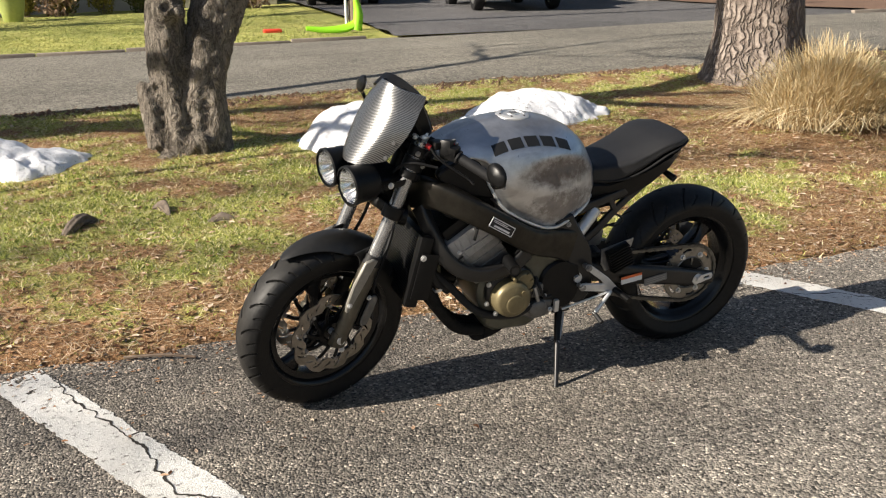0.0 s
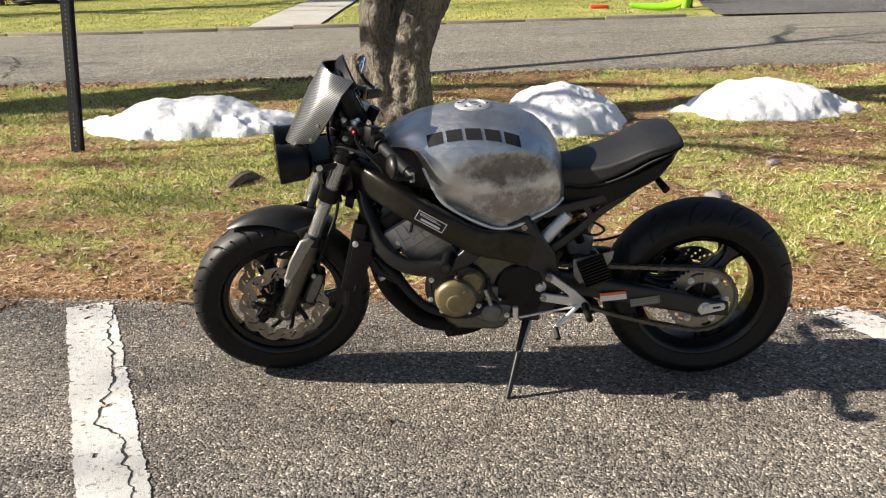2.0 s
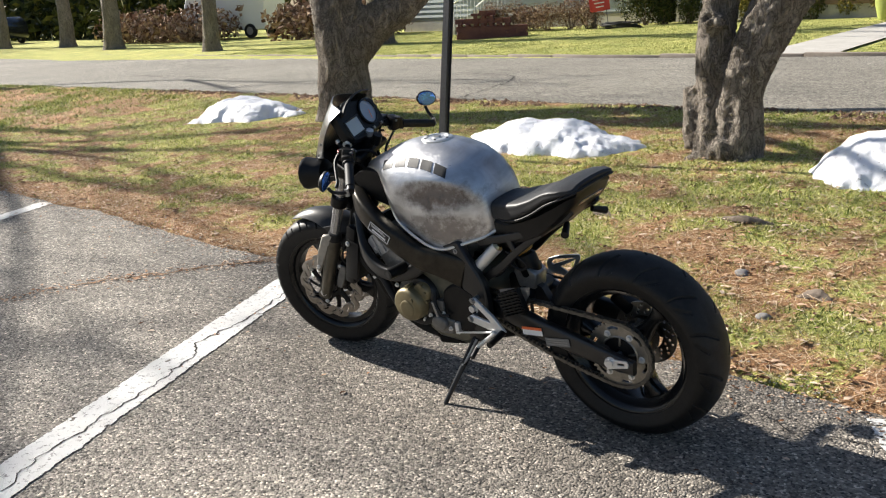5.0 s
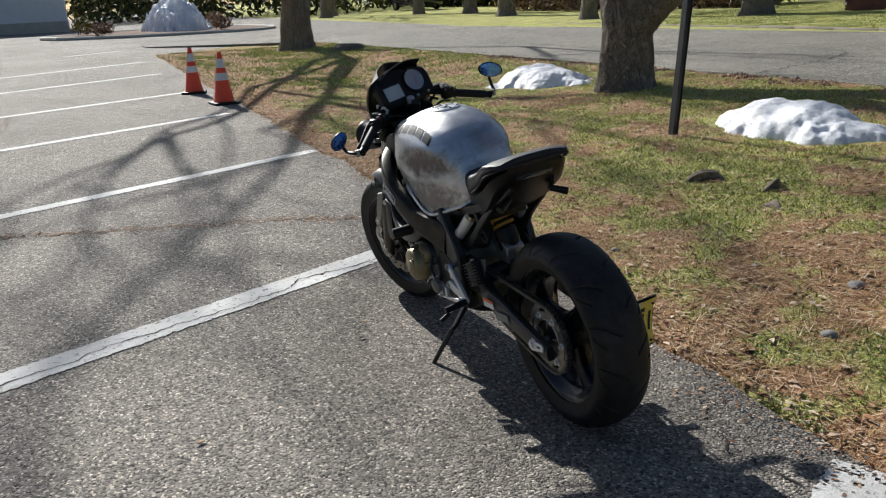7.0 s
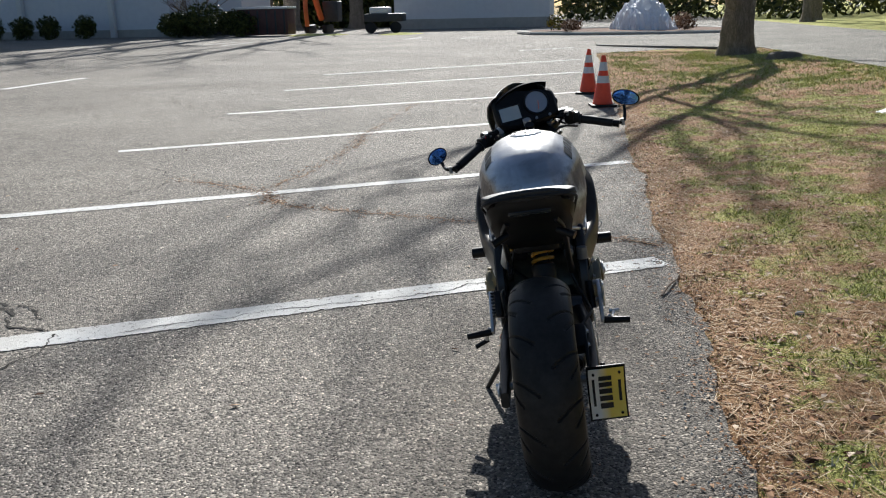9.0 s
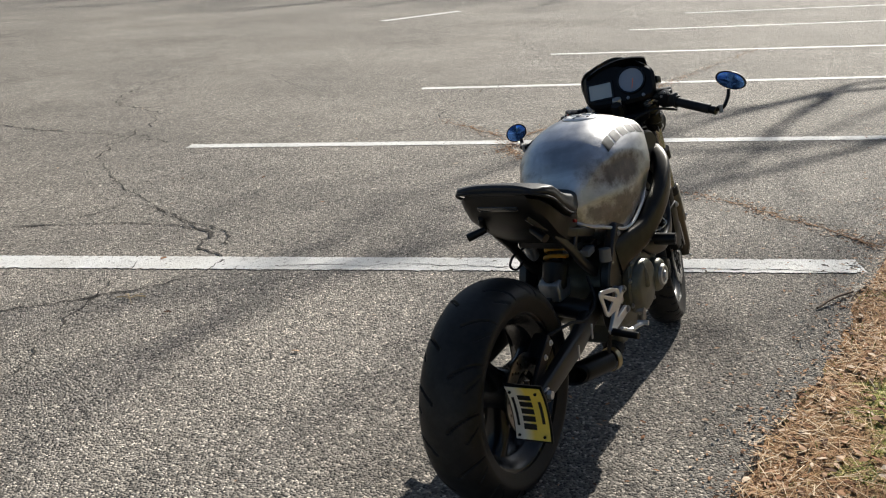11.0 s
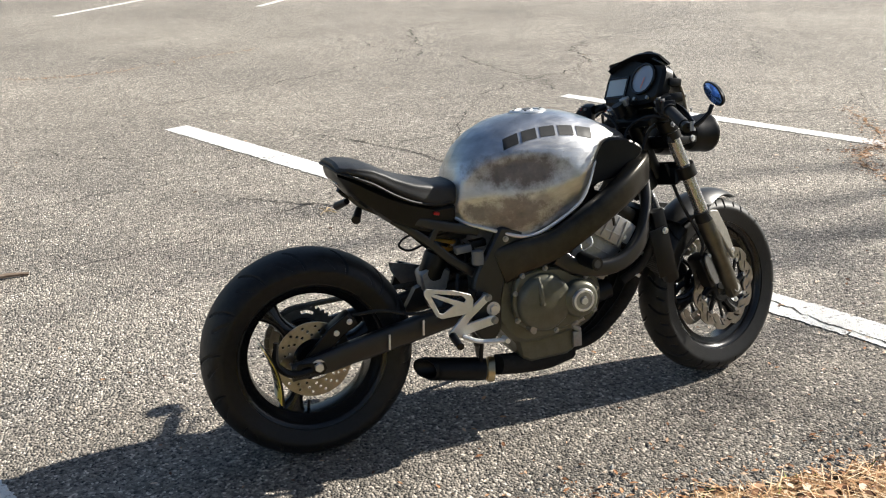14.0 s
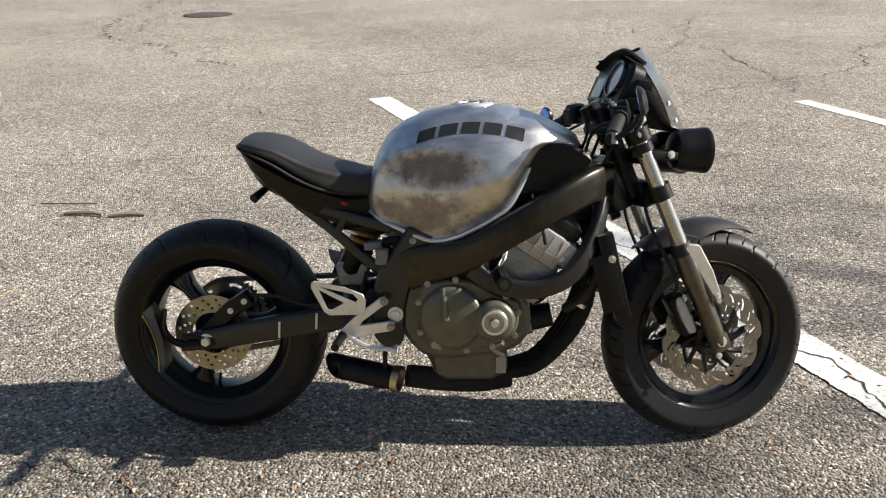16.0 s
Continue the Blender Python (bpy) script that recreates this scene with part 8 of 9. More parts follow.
part("cover_frame", lathe([(0.305, 0.006), (0.34, 0.006), (0.345, 0.0)], 40, Matrix.Rotation(radians(90), 4, 'X')), M_CRACK, mh)

# stones, knuckled roots breaking the lawn
for n, (x, y, pts, r) in enumerate([(-0.94, 1.66, [(-0.10, -0.10, -0.02), (-0.03, -0.03, 0.05), (0.03, 0.06, 0.055), (0.14, 0.10, -0.01)], 0.032), (-0.50, 1.80, [(-0.08, 0.12, -0.02), (0, 0.02, 0.035), (0.03, -0.12, -0.02)], 0.026), (-0.2, 1.55, [(-0.12, 0, -0.02), (0, 0.02, 0.02), (0.1, -0.04, -0.02)], 0.02), (1.35, 0.85, [(-0.12, 0, -0.02), (0, 0.03, 0.025), (0.12, 0, -0.02)], 0.025), (0.62, 1.75, [(-0.25, 0.02, -0.02), (0, -0.02, 0.025), (0.22, 0.05, -0.02)], 0.024)]):
    line = [(x + a * 0.8, y + b * 0.8, soil(x, y) + c * 0.75 - 0.008) for a, b, c in pts]
    rad = np.interp(np.linspace(0, 1, len(line)), (0, 0.5, 1), (r * 0.7, r * 1.15, r * 0.5))
    root = grown("root", [trunk_mesh(line, rad, 40.0 + n * 3.1, 0.9, 20)], M_ROOT, None, 0.006)
    for d in root.modifiers:
        if d.type == "DISPLACE":
            d.strength *= 0.35
    tagged(root, "knuckled tree root breaking the lawn", "root", "roots")
M_STONE = grain_material("grey_stone", (0.16, 0.15, 0.14), (0.34, 0.32, 0.30), 30)
for n, (x, y, r) in enumerate([(0.95, 0.98, 0.035), (1.75, 1.30, 0.06), (-0.15, 0.5, 0.02), (2.2, 1.9, 0.04), (1.25, 0.55, 0.03), (0.55, 0.02, 0.018)]):
    bm = bmesh.new()
    bmesh.ops.create_icosphere(bm, subdivisions=3, radius=r)
    for v in bm.verts:
        v.co *= 1 + 0.3 * noise.noise(v.co * 30 + Vector((n, 0, 0)))
        v.co.z *= 0.55
    tagged(part("stone", move(bm, x, y, soil(x, y) + r * 0.12), M_STONE), "small grey stone half sunk in the lawn", "stone", "stones")

# ---------------------------------------------------------------- steel post, traffic cones, pampas grass
post = thing("sign_post", "dark perforated steel sign post in the lawn", "sign post", pose(-2.34, 2.40, rise(-2.34, 2.40) - 0.05, -4.5, 2.0, 0))
bm = slab([(-0.030, 0), (0.030, 0), (0.030, 2.6), (-0.030, 2.6)], 0.003, None, 0, [circle(0.0045, 6, 0, 0.12 + k * 0.03) for k in range(82)])
part("post_face", move(bm, 0, -0.018, 0), M_GALV, post, "", False)
for s in (1, -1):
    part("post_flange", box((0.003, 0.036, 2.6), Matrix.Translation((0.030 * s, 0, 1.3))), M_GALV, post, "", False)
    part("post_lip", box((0.016, 0.003, 2.6), Matrix.Translation((0.039 * s, 0.018, 1.3))), M_GALV, post, "", False)


def traffic_cone(x, y, turn):
    c = thing("traffic_cone", "orange traffic cone with two reflective bands on a black base", "traffic cone", pose(x, y, 0.0, 0, 0, turn), "traffic cones")
    rx90 = Matrix.Rotation(radians(90), 4, 'X')
    part("cone_body", lathe([(0.140, 0.035), (0.146, 0.045), (0.136, 0.06), (0.030, 0.70), (0.024, 0.71), (0.018, 0.70), (0.12, 0.06)], 32, rx90), M_CONE, c)
    for z0, z1 in ((0.33, 0.43), (0.50, 0.62)):
        r = lambda z: 0.136 - (z - 0.06) * 0.106 / 0.64 + 0.0025
        part("reflective_band", lathe([(r(z0) - 0.002, z0), (r(z0), z0), (r(z1), z1), (r(z1) - 0.002, z1)], 32, rx90), M_REFLECT, c)
    part("base", box((0.36, 0.36, 0.035), Matrix.Translation((0, 0, 0.018)), 0.01), M_BLACKRUBBER, c)
    return c


traffic_cone(-9.25, -0.12, 8)
traffic_cone(-11.2, -0.30, -12)

clump = thing("ornamental_grass", "tall dry ornamental grass clump beside the pine", "grass clump", pose(4.56, 2.28, rise(4.56, 2.28)))
verts, faces = [], []
for k in range(5600):
    a, r0 = rng.random() * 6.283, 0.40 * rng.random() ** 0.9
    bx, by = r0 * math.cos(a) * 1.35, r0 * math.sin(a)
    lean, h = 0.10 + 1.6 * r0 * rng.random() ** 0.5 + 0.5 * rng.random() ** 3, (0.40 + 0.34 * rng.random()) * (1.08 - 0.7 * r0)
    if k % 5 == 0:
        r0, lean, h = 0.30 + 0.14 * rng.random(), 0.9 + 0.7 * rng.random(), 0.20 + 0.22 * rng.random()
        bx, by = r0 * math.cos(a) * 1.35, r0 * math.sin(a)
    da = a + rng.normal(0, 0.7)
    dx, dy = math.cos(da), math.sin(da)
    w = 0.0025 + 0.003 * rng.random()
    curl, ph = 0.13 * rng.random() ** 1.6, rng.random() * 6.283
    for q in range(9):
        f = q / 8
        out = lean * h * f ** 1.7
        z = h * (f - 0.55 * lean * f ** 2.6)
        wob = curl * f * math.sin(ph + 5.0 * f)
        p = (bx + dx * out - dy * wob, by + dy * out + dx * wob, max(z + 0.5 * wob, 0.004))
        ww = w * (1 - 0.75 * f)
        i = len(verts)
        verts += [(p[0] - dy * ww, p[1] + dx * ww, p[2]), (p[0] + dy * ww, p[1] - dx * ww, p[2])]
        if q:
            faces.append((i - 2, i - 1, i + 1, i))
me = bpy.data.meshes.new("blades")
me.from_pydata(verts, [], faces)
me.materials.append(island_material("pampas_blade", [(0.42, 0.30, 0.14), (0.58, 0.44, 0.24), (0.70, 0.57, 0.34), (0.80, 0.70, 0.48)]))
ob = new("blades", me)
ob.parent = clump

# ---------------------------------------------------------------- across the street
def leafy(name, x, y, z, rx_, ry_, rz_, n, size, mat, label, cat, group="", stem=True, seed=0, gap=0.18):
    """A shrub: short stems and many small leaves in an uneven crown."""
    t = thing(name, label, cat, pose(x, y, z), group)
    r = np.random.default_rng(seed + 100)
    verts, faces = [], []
    for k in range(n):
        v = r.normal(0, 1, 3)
        v /= np.linalg.norm(v)
        q = Vector(v)
        f = (r.random() ** 0.45) * (1 + 0.32 * noise.noise(q * 1.7 + Vector((seed, 0, 0))))
        if noise.noise(q * 3.5 * f + Vector((0, seed, 0))) < -gap - 0.1:
            continue
        p = np.array([v[0] * rx_ * f, v[1] * ry_ * f, rz_ * (1 + v[2] * f)])
        d = r.normal(0, 1, (2, 3)) * size
        i = len(verts)
        verts += [tuple(p - d[0]), tuple(p + d[1] * 0.6), tuple(p + d[0]), tuple(p - d[1] * 0.6)]
        faces.append((i, i + 1, i + 2, i + 3))
    me = bpy.data.meshes.new("crown")
    me.from_pydata(verts, [], faces)
    me.materials.append(mat)
    o = new("crown", me)
    o.parent = t
    if stem:
        bm = bmesh.new()
        for k in range(5):
            a = k * 1.26
            add_tube(bm, [(0.05 * math.cos(a), 0.05 * math.sin(a), 0), (rx_ * 0.3 * math.cos(a), ry_ * 0.3 * math.sin(a), rz_ * 0.5), (rx_ * 0.5 * math.cos(a), ry_ * 0.5 * math.sin(a), rz_ * 1.1)], 0.02, 5, 2)
        part("stem", bm, M_TWIG, t)
    return t


M_GREENLEAF = island_material("evergreen_leaves", [(0.018, 0.028, 0.008), (0.04, 0.055, 0.014), (0.075, 0.085, 0.02), (0.12, 0.12, 0.03)], 0.6)
M_GOLDLEAF = island_material("golden_leaves", [(0.05, 0.055, 0.01), (0.12, 0.115, 0.02), (0.24, 0.20, 0.035), (0.34, 0.28, 0.06)], 0.6)
M_BROWNLEAF = island_material("russet_twigs", [(0.10, 0.06, 0.04), (0.20, 0.125, 0.08), (0.33, 0.22, 0.15), (0.44, 0.33, 0.22)], 0.9)
for n in range(17):
    x = -12.6 + n * 0.98
    if -5.0 < x < -3.4:
        continue
    y = 24.0 + random.uniform(-0.15, 0.15)
    leafy("bush", x, y, rise(x, y), 0.42, 0.42, 0.55 + random.uniform(-0.06, 0.08), 5200, 0.020, M_GREENLEAF if n < 3 or n % 4 == 1 else M_GOLDLEAF, "clipped round evergreen bush before the house", "bush", "clipped bushes", True, n)
leafy("evergreen_shrub", -13.3, 24.1, rise(-13.3, 24), 1.15, 0.8, 1.5, 22000, 0.026, M_GREENLEAF, "dark spreading evergreen shrub", "shrub", "", True, 50)
for n, x in enumerate((-14.7, -15.5, -16.3, -17.1, -17.9, -18.7)):
    leafy("bare_shrub", x, 22.8 + 0.15 * math.sin(n * 2.1), rise(x, 22.8), 0.62, 0.5, 0.50 + 0.05 * math.sin(n * 1.7), 4200, 0.017, M_BROWNLEAF, "russet twiggy winter shrub", "shrub", "bare shrubs", True, 60 + n)
for n, (x, y, h) in enumerate([(-2.0, 23.5, 0.5), (3.3, 23.6, 0.45)]):
    leafy("low_shrub", x, y, rise(x, y), 0.6, 0.5, h, 900, 0.035, M_BROWNLEAF, "low russet shrub by the house", "shrub", "low shrubs", True, 70 + n)


def house(name, x0, x1, y, depth, height, wall_mat, lab, board=0.17, windows=()):
    """A house front with lap siding, a foundation, windows and a pitched roof."""
    z = rise((x0 + x1) / 2, y) - 0.1
    h = thing(name, lab, "house", pose(x0, y, z))
    w = x1 - x0
    part("wall", box((w, depth, height), Matrix.Translation((w / 2, depth / 2 + 0.03, height / 2 + 0.5))), wall_mat, h)
    part("foundation", box((w + 0.04, depth, 0.62), Matrix.Translation((w / 2, depth / 2, 0.25))), M_CONCRETE, h)
    me = bpy.data.meshes.new("board")
    b = box((w, 0.022, board * 1.06), pose(w / 2, -0.012, 0, -10, 0, 0))
    b.to_mesh(me)
    b.free()
    me.materials.append(wall_mat)
    for k in range(int(height / board)):
        shared("board", me, h, pose(0, 0.012, 0.62 + board * (k + 0.5)))
    roof = bmesh.new()
    v = [roof.verts.new(p) for p in ((-0.4, -0.5, height + 0.5), (w + 0.4, -0.5, height + 0.5), (w + 0.4, depth + 0.5, height + 0.5), (-0.4, depth + 0.5, height + 0.5), (-0.2, depth / 2, height + 2.6), (w + 0.2, depth / 2, height + 2.6))]
    for f in ((0, 1, 5, 4), (2, 3, 4, 5), (1, 2, 5), (3, 0, 4), (3, 2, 1, 0)):
        roof.faces.new([v[i] for i in f])
    part("roof", roof, M_DRIVE, h)
    for wx, wz, ww, wh in windows:
        win = part("window", box((ww, 0.03, wh), Matrix.Translation((wx, -0.005, wz))), M_GLASS, h)
        for s in (1, -1):
            part("window_frame", box((0.08, 0.05, wh + 0.12), Matrix.Translation((wx + s * (ww / 2 + 0.03), -0.02, wz))), M_WHITETRIM, win)
            part("window_frame", box((ww + 0.2, 0.05, 0.08), Matrix.Translation((wx, -0.02, wz + s * (wh / 2 + 0.03)))), M_WHITETRIM, win)
    return h


M_TEAL = grain_material("grey_green_siding", (0.34, 0.38, 0.38), (0.44, 0.48, 0.48), 30, 0.55, 0.1, 0.003)
house("house", -26.0, -13.6, 25.4, 8, 3.0, M_TEAL, "grey-green lap-sided house across the street", 0.20, ((3.0, 2.6, 1.2, 1.1),))
home = house("house", -12.9, 4.2, 25.4, 8, 2.9, M_SIDING, "white lap-sided house with a dark porch", 0.20, ((1.9, 2.6, 1.2, 1.1), (11.5, 2.6, 1.2, 1.1), (15.2, 2.6, 1.4, 1.1)))
M_DOOR = grain_material("dark_door_paint", (0.03, 0.016, 0.014), (0.07, 0.035, 0.03), 12, 0.4, 0.05, 0.002)
front = part("front_door", box((1.0, 0.08, 2.1), Matrix.Translation((5.5, -0.06, 1.68)), 0.01), M_DOOR, home, "dark red-brown front door")
for px, pz in ((-0.24, 0.45), (0.24, 0.45), (-0.24, -0.5), (0.24, -0.5)):
    part("door_panel", box((0.34, 0.02, 0.7), Matrix.Translation((5.5 + px, -0.108, 1.68 + pz)), 0.008), M_DOOR, front)
# dark panel over the siding: the porch's shade painted as a surface
part("porch_shade_panel", box((2.9, 0.05, 2.4), Matrix.Translation((5.9, -0.045, 1.75))), grain_material("painted_porch_shade", (0.05, 0.035, 0.03), (0.10, 0.07, 0.055), 14), home, "dark brown panel standing in for the porch's shade")
deck = part("porch_deck", box((3.4, 1.5, 0.16), Matrix.Translation((5.9, -0.78, 0.52)), 0.015), grain_material("brown_decking", (0.16, 0.10, 0.06), (0.28, 0.19, 0.12), 18, 0.8, 0.2, 0.004, (1, 8, 1)), home, "brown porch deck")
part("porch_skirt", box((3.3, 1.4, 0.44), Matrix.Translation((5.9, -0.76, 0.22))), M_CONCRETE, home)
part("porch_step", box((1.5, 0.35, 0.28), Matrix.Translation((7.9, -1.62, 0.20)), 0.02), M_CONCRETE, home)
part("porch_roof", box((3.8, 1.9, 0.22), Matrix.Translation((5.9, -0.9, 3.25)), 0.03), M_WHITETRIM, home)
for x in (4.45, 7.35):
    col = part("porch_column", box((0.24, 0.24, 2.55), Matrix.Translation((x, -1.38, 1.88)), 0.02), M_WHITETRIM, home, "square white porch column")
    part("column_base", box((0.32, 0.32, 0.18), Matrix.Translation((x, -1.38, 0.69)), 0.02), M_WHITETRIM, col)
garage = house("garage", 5.0, 15.5, 28.0, 7, 2.8, M_SIDING, "white garage at the end of the driveway", 0.2, ())
part("garage_door", box((3.0, 0.06, 2.2), Matrix.Translation((3.2, -0.03, 1.3))), M_WHITETRIM, garage)
# porch steps with a railing
porch = thing("porch_steps", "grey wooden porch steps with white railing", "steps", pose(-20.0, 22.6, rise(-20.0, 22.6), 0, 0, -90))
for k in range(5):
    part("step", box((1.5, 0.3, 0.17), Matrix.Translation((0, 0.3 * k, 0.085 + 0.17 * k))), M_CONCRETE, porch)
for s in (1, -1):
    part("rail", cyl((0.75 * s, -0.1, 0.95), (0.75 * s, 1.4, 1.8), 0.03, None, 8), M_WHITETRIM, porch)
    for k in range(9):
        part("baluster", cyl((0.75 * s, -0.05 + k * 0.17, 0.1 + 0.09 * k), (0.75 * s, -0.05 + k * 0.17, 0.97 + 0.096 * k), 0.014, None, 6), M_WHITETRIM, porch)
sign = thing("yard_sign", "small red yard sign on a thin stake", "sign", pose(-14.0, 22.6, rise(-14.0, 22.6) - 0.02, 0, -8, 20))
part("sign_board", box((0.66, 0.012, 0.50), Matrix.Translation((0, 0, 0.85)), 0.004), grain_material("red_sign", (0.45, 0.035, 0.03), (0.56, 0.05, 0.04), 20, 0.5, 0.02), sign)
for k in range(3):
    part("print_bar", box((0.42 - 0.08 * k, 0.014, 0.035), Matrix.Translation((0, -0.002, 0.98 - 0.12 * k))), M_WHITE, sign)
for s in (1, -1):
    part("stake", cyl((0.2 * s, 0, 0), (0.2 * s, 0, 0.65), 0.01, None, 6), M_GALV, sign)
hose = thing("garden_hose", "black garden hose coiled on the bed", "hose", pose(-13.25, 22.5, rise(-13.25, 22.5)))
coil = []
for k in range(150):
    a = k * 0.26
    coil.append((math.cos(a) * (0.62 + 0.10 * math.sin(k * 0.31)), math.sin(a) * (0.40 + 0.06 * math.sin(k * 0.23)), 0.03 + 0.0012 * k + 0.02 * math.sin(k * 0.7)))
part("hose_coil", tube(coil, 0.022, 6, 2), M_BLACKRUBBER, hose)
sapling = thing("sapling", "thin bare sapling beside the yard sign", "tree", pose(-14.55, 22.9, rise(-14.55, 22.9) - 0.03))
part("trunk", tube([(0, 0, 0), (0.02, 0, 0.6), (-0.03, 0, 1.15)], [0.07, 0.055, 0.05], 8), M_TWIG, sapling)
sap_rng, bm = random.Random(77), bmesh.new()
for d in ((-0.5, 0.1, 1), (0.5, -0.1, 1), (0.1, 0.4, 1.1)):
    limbs(bm, Vector((-0.03, 0, 1.12)), Vector(d), 1.0, 0.035, 3, sap_rng)
part("crown", bm, M_TWIG, sapling, "bare winter branches")
# stack of old bricks
stack = thing("brick_stack", "heap of old red bricks on the lawn", "bricks", pose(-15.9, 19.3, rise(-15.9, 19.3), 0, 0, 35))
me = bpy.data.meshes.new("brick")
b = box((0.24, 0.11, 0.075), None, 0.006)
b.to_mesh(me)
b.free()
me.materials.append(M_BRICK)
rb = random.Random(5)
for i in range(9):
    top = 11 if 1 < i < 5 else 8 if i < 7 else 5
    for k in range(top):
        for j in range(2):
            if k > 6 and rb.random() < 0.25:
                continue
            shared("brick", me, stack, pose(-1.05 + i * 0.25 + rb.uniform(-0.02, 0.02), j * 0.3 + rb.uniform(-0.03, 0.03), 0.04 + k * 0.078, 0, rb.uniform(-2, 2), rb.uniform(-12, 12) + 90 * (k % 3 == 2)))
part("brick_core", box((2.1, 0.5, 0.35), Matrix.Translation((0, 0.15, 0.18))), M_BRICK, stack)

# the parked pickup on the driveway, seen at its front
M_CARPAINT = material("silver_car_paint", (0.55, 0.56, 0.58), 0.25, 0.4, 1.0)
M_DARKPAINT = material("dark_car_paint", (0.02, 0.022, 0.028), 0.25, 0.2, 1.0)


def vehicle(name, x, y, turn, paint, lab, cat, length=4.8, width=1.85, high=1.75, box_body=False):
    t = thing(name, lab, cat, pose(x, y, rise(x, y) + 0.03, 0, 0, turn))
    L, W = length / 2, width / 2
    prof = [(-L, 0.45), (-L, 0.95), (-L + 0.1, 1.02), (-L + 1.1, 1.08), (-L + 1.75, high - 0.04), (-L + 2.0, high), (L - 0.5, high), (L - 0.08, high - 0.35), (L, 0.95), (L, 0.42), (L - 0.1, 0.36), (-L + 0.1, 0.36)] if not box_body else [(-L, 0.4), (-L, 1.2), (-L + 0.5, 1.5), (-L + 0.9, high), (L, high), (L, 0.4)]
    body = part("body", slab(prof, width, None, 0.05), paint, t)
    for s in (1, -1):
        if not box_body:
            part("window", slab([(-L + 1.3, 1.10), (-L + 1.85, high - 0.12), (L - 0.65, high - 0.12), (L - 0.35, 1.10)], 0.02, Matrix.Translation((0, W * s, 0))), M_GLASS, t)
        for x_ in (-L + 0.85, L - 0.9):
            wheel = part("wheel", lathe([(0.0, 0.10), (0.19, 0.10), (0.21, 0.07), (0.22, 0.11), (0.33, 0.11), (0.35, 0.07), (0.35, -0.07), (0.33, -0.11), (0.2, -0.11), (0.0, -0.1)], 32, Matrix.Translation((x_, (W - 0.06) * s, 0.35))), M_BLACKRUBBER, t)
            part("rim", lathe([(0.0, 0.105), (0.06, 0.108), (0.18, 0.115), (0.2, 0.10), (0.2, -0.10), (0.18, -0.115), (0.06, -0.108), (0.0, -0.105)], 24, Matrix.Translation((x_, (W - 0.055) * s, 0.35))), M_ALU, wheel)
        part("headlight", box((0.06, 0.36, 0.16), Matrix.Translation((-L - 0.005, (W - 0.28) * s, 0.85)), 0.03), M_LENS, t)
    part("bumper", box((0.16, width + 0.02, 0.24), Matrix.Translation((-L - 0.02, 0, 0.52)), 0.04), M_MATT if paint is M_DARKPAINT else M_CHROME, t)
    part("windscreen", box((0.04, width - 0.3, 0.62), Matrix.Translation((-L + 1.42, 0, 1.38)) @ pose(0, 0, 0, 0, 42, 0), 0.01), M_GLASS, t)
    return t


vehicle("pickup_truck", 8.7, 18.5, 80, M_CARPAINT, "silver pickup truck parked on the driveway", "truck", 5.2, 1.95, 1.8)
vehicle("parked_car", 5.6, 23.5, 85, M_DARKPAINT, "dark car parked on the driveway", "car")
vehicle("box_van", -37.8, 24.5, 20, M_WHITETRIM, "white box van parked behind shrubs", "van", 5.4, 2.0, 2.6, True)
vehicle("parked_car", -62.0, 22.0, 10, M_DARKPAINT, "dark car parked beyond the trees", "car")

# toys and a post by the driveway
M_LIME = material("lime_plastic", (0.32, 0.75, 0.02), 0.5)
toy = thing("ride_on_toy", "lime green plastic ride-on toy on the lawn", "toy", pose(3.42, 13.3, rise(3.4, 13.3)))
part("seat_body", tube([(-0.75, 0, 0.12), (-0.4, 0, 0.08), (0.0, 0, 0.1), (0.2, 0, 0.2)], [0.05, 0.07, 0.09, 0.08], 10, 5, 0.6), M_LIME, toy)
part("back", tube([(0.2, 0, 0.05), (0.24, 0, 0.35), (0.2, 0, 0.62)], [0.10, 0.09, 0.05], 10), M_LIME, toy)
tray = thing("red_sled", "small red plastic sled on the lawn", "sled", pose(2.2, 14.2, rise(2.2, 14.2)))
part("sled_body", box((0.34, 0.22, 0.07), Matrix.Translation((0, 0, 0.05)), 0.03), material("red_plastic", (0.8, 0.07, 0.03), 0.5), tray)
pole = thing("utility_pole", "brown wooden pole with a pale bracket post", "pole", pose(3.75, 13.9, rise(3.75, 13.9) - 0.05))
part("pole_shaft", cyl((0, 0, 0), (0, 0, 7.5), 0.12, 0.10, 16), M_TWIG, pole)
part("conduit", cyl((-0.18, -0.03, 0), (-0.18, -0.03, 3.0), 0.03, None, 10), M_REFLECT, pole)
M_POT = grain_material("green_glaze", (0.32, 0.38, 0.10), (0.46, 0.50, 0.16), 14, 0.35, 0.1, 0.004)
for x, y in ((-5.2, 22.4), (-2.95, 21.9)):
    pot = thing("planter", "tall green glazed planter beside the front walk", "planter", pose(x, y, rise(x, y) - 0.01), "planters by the walk")
    part("pot", lathe([(0.0, 0.0), (0.19, 0.0), (0.22, 0.03), (0.31, 0.40), (0.33, 0.62), (0.35, 0.66), (0.35, 0.70), (0.31, 0.70), (0.29, 0.62), (0.0, 0.60)], 32, Matrix.Rotation(radians(90), 4, 'X')), M_POT, pot)
    part("potting_soil", cyl((0, 0, 0.60), (0, 0, 0.63), 0.29, None, 28), M_MULCH, pot)

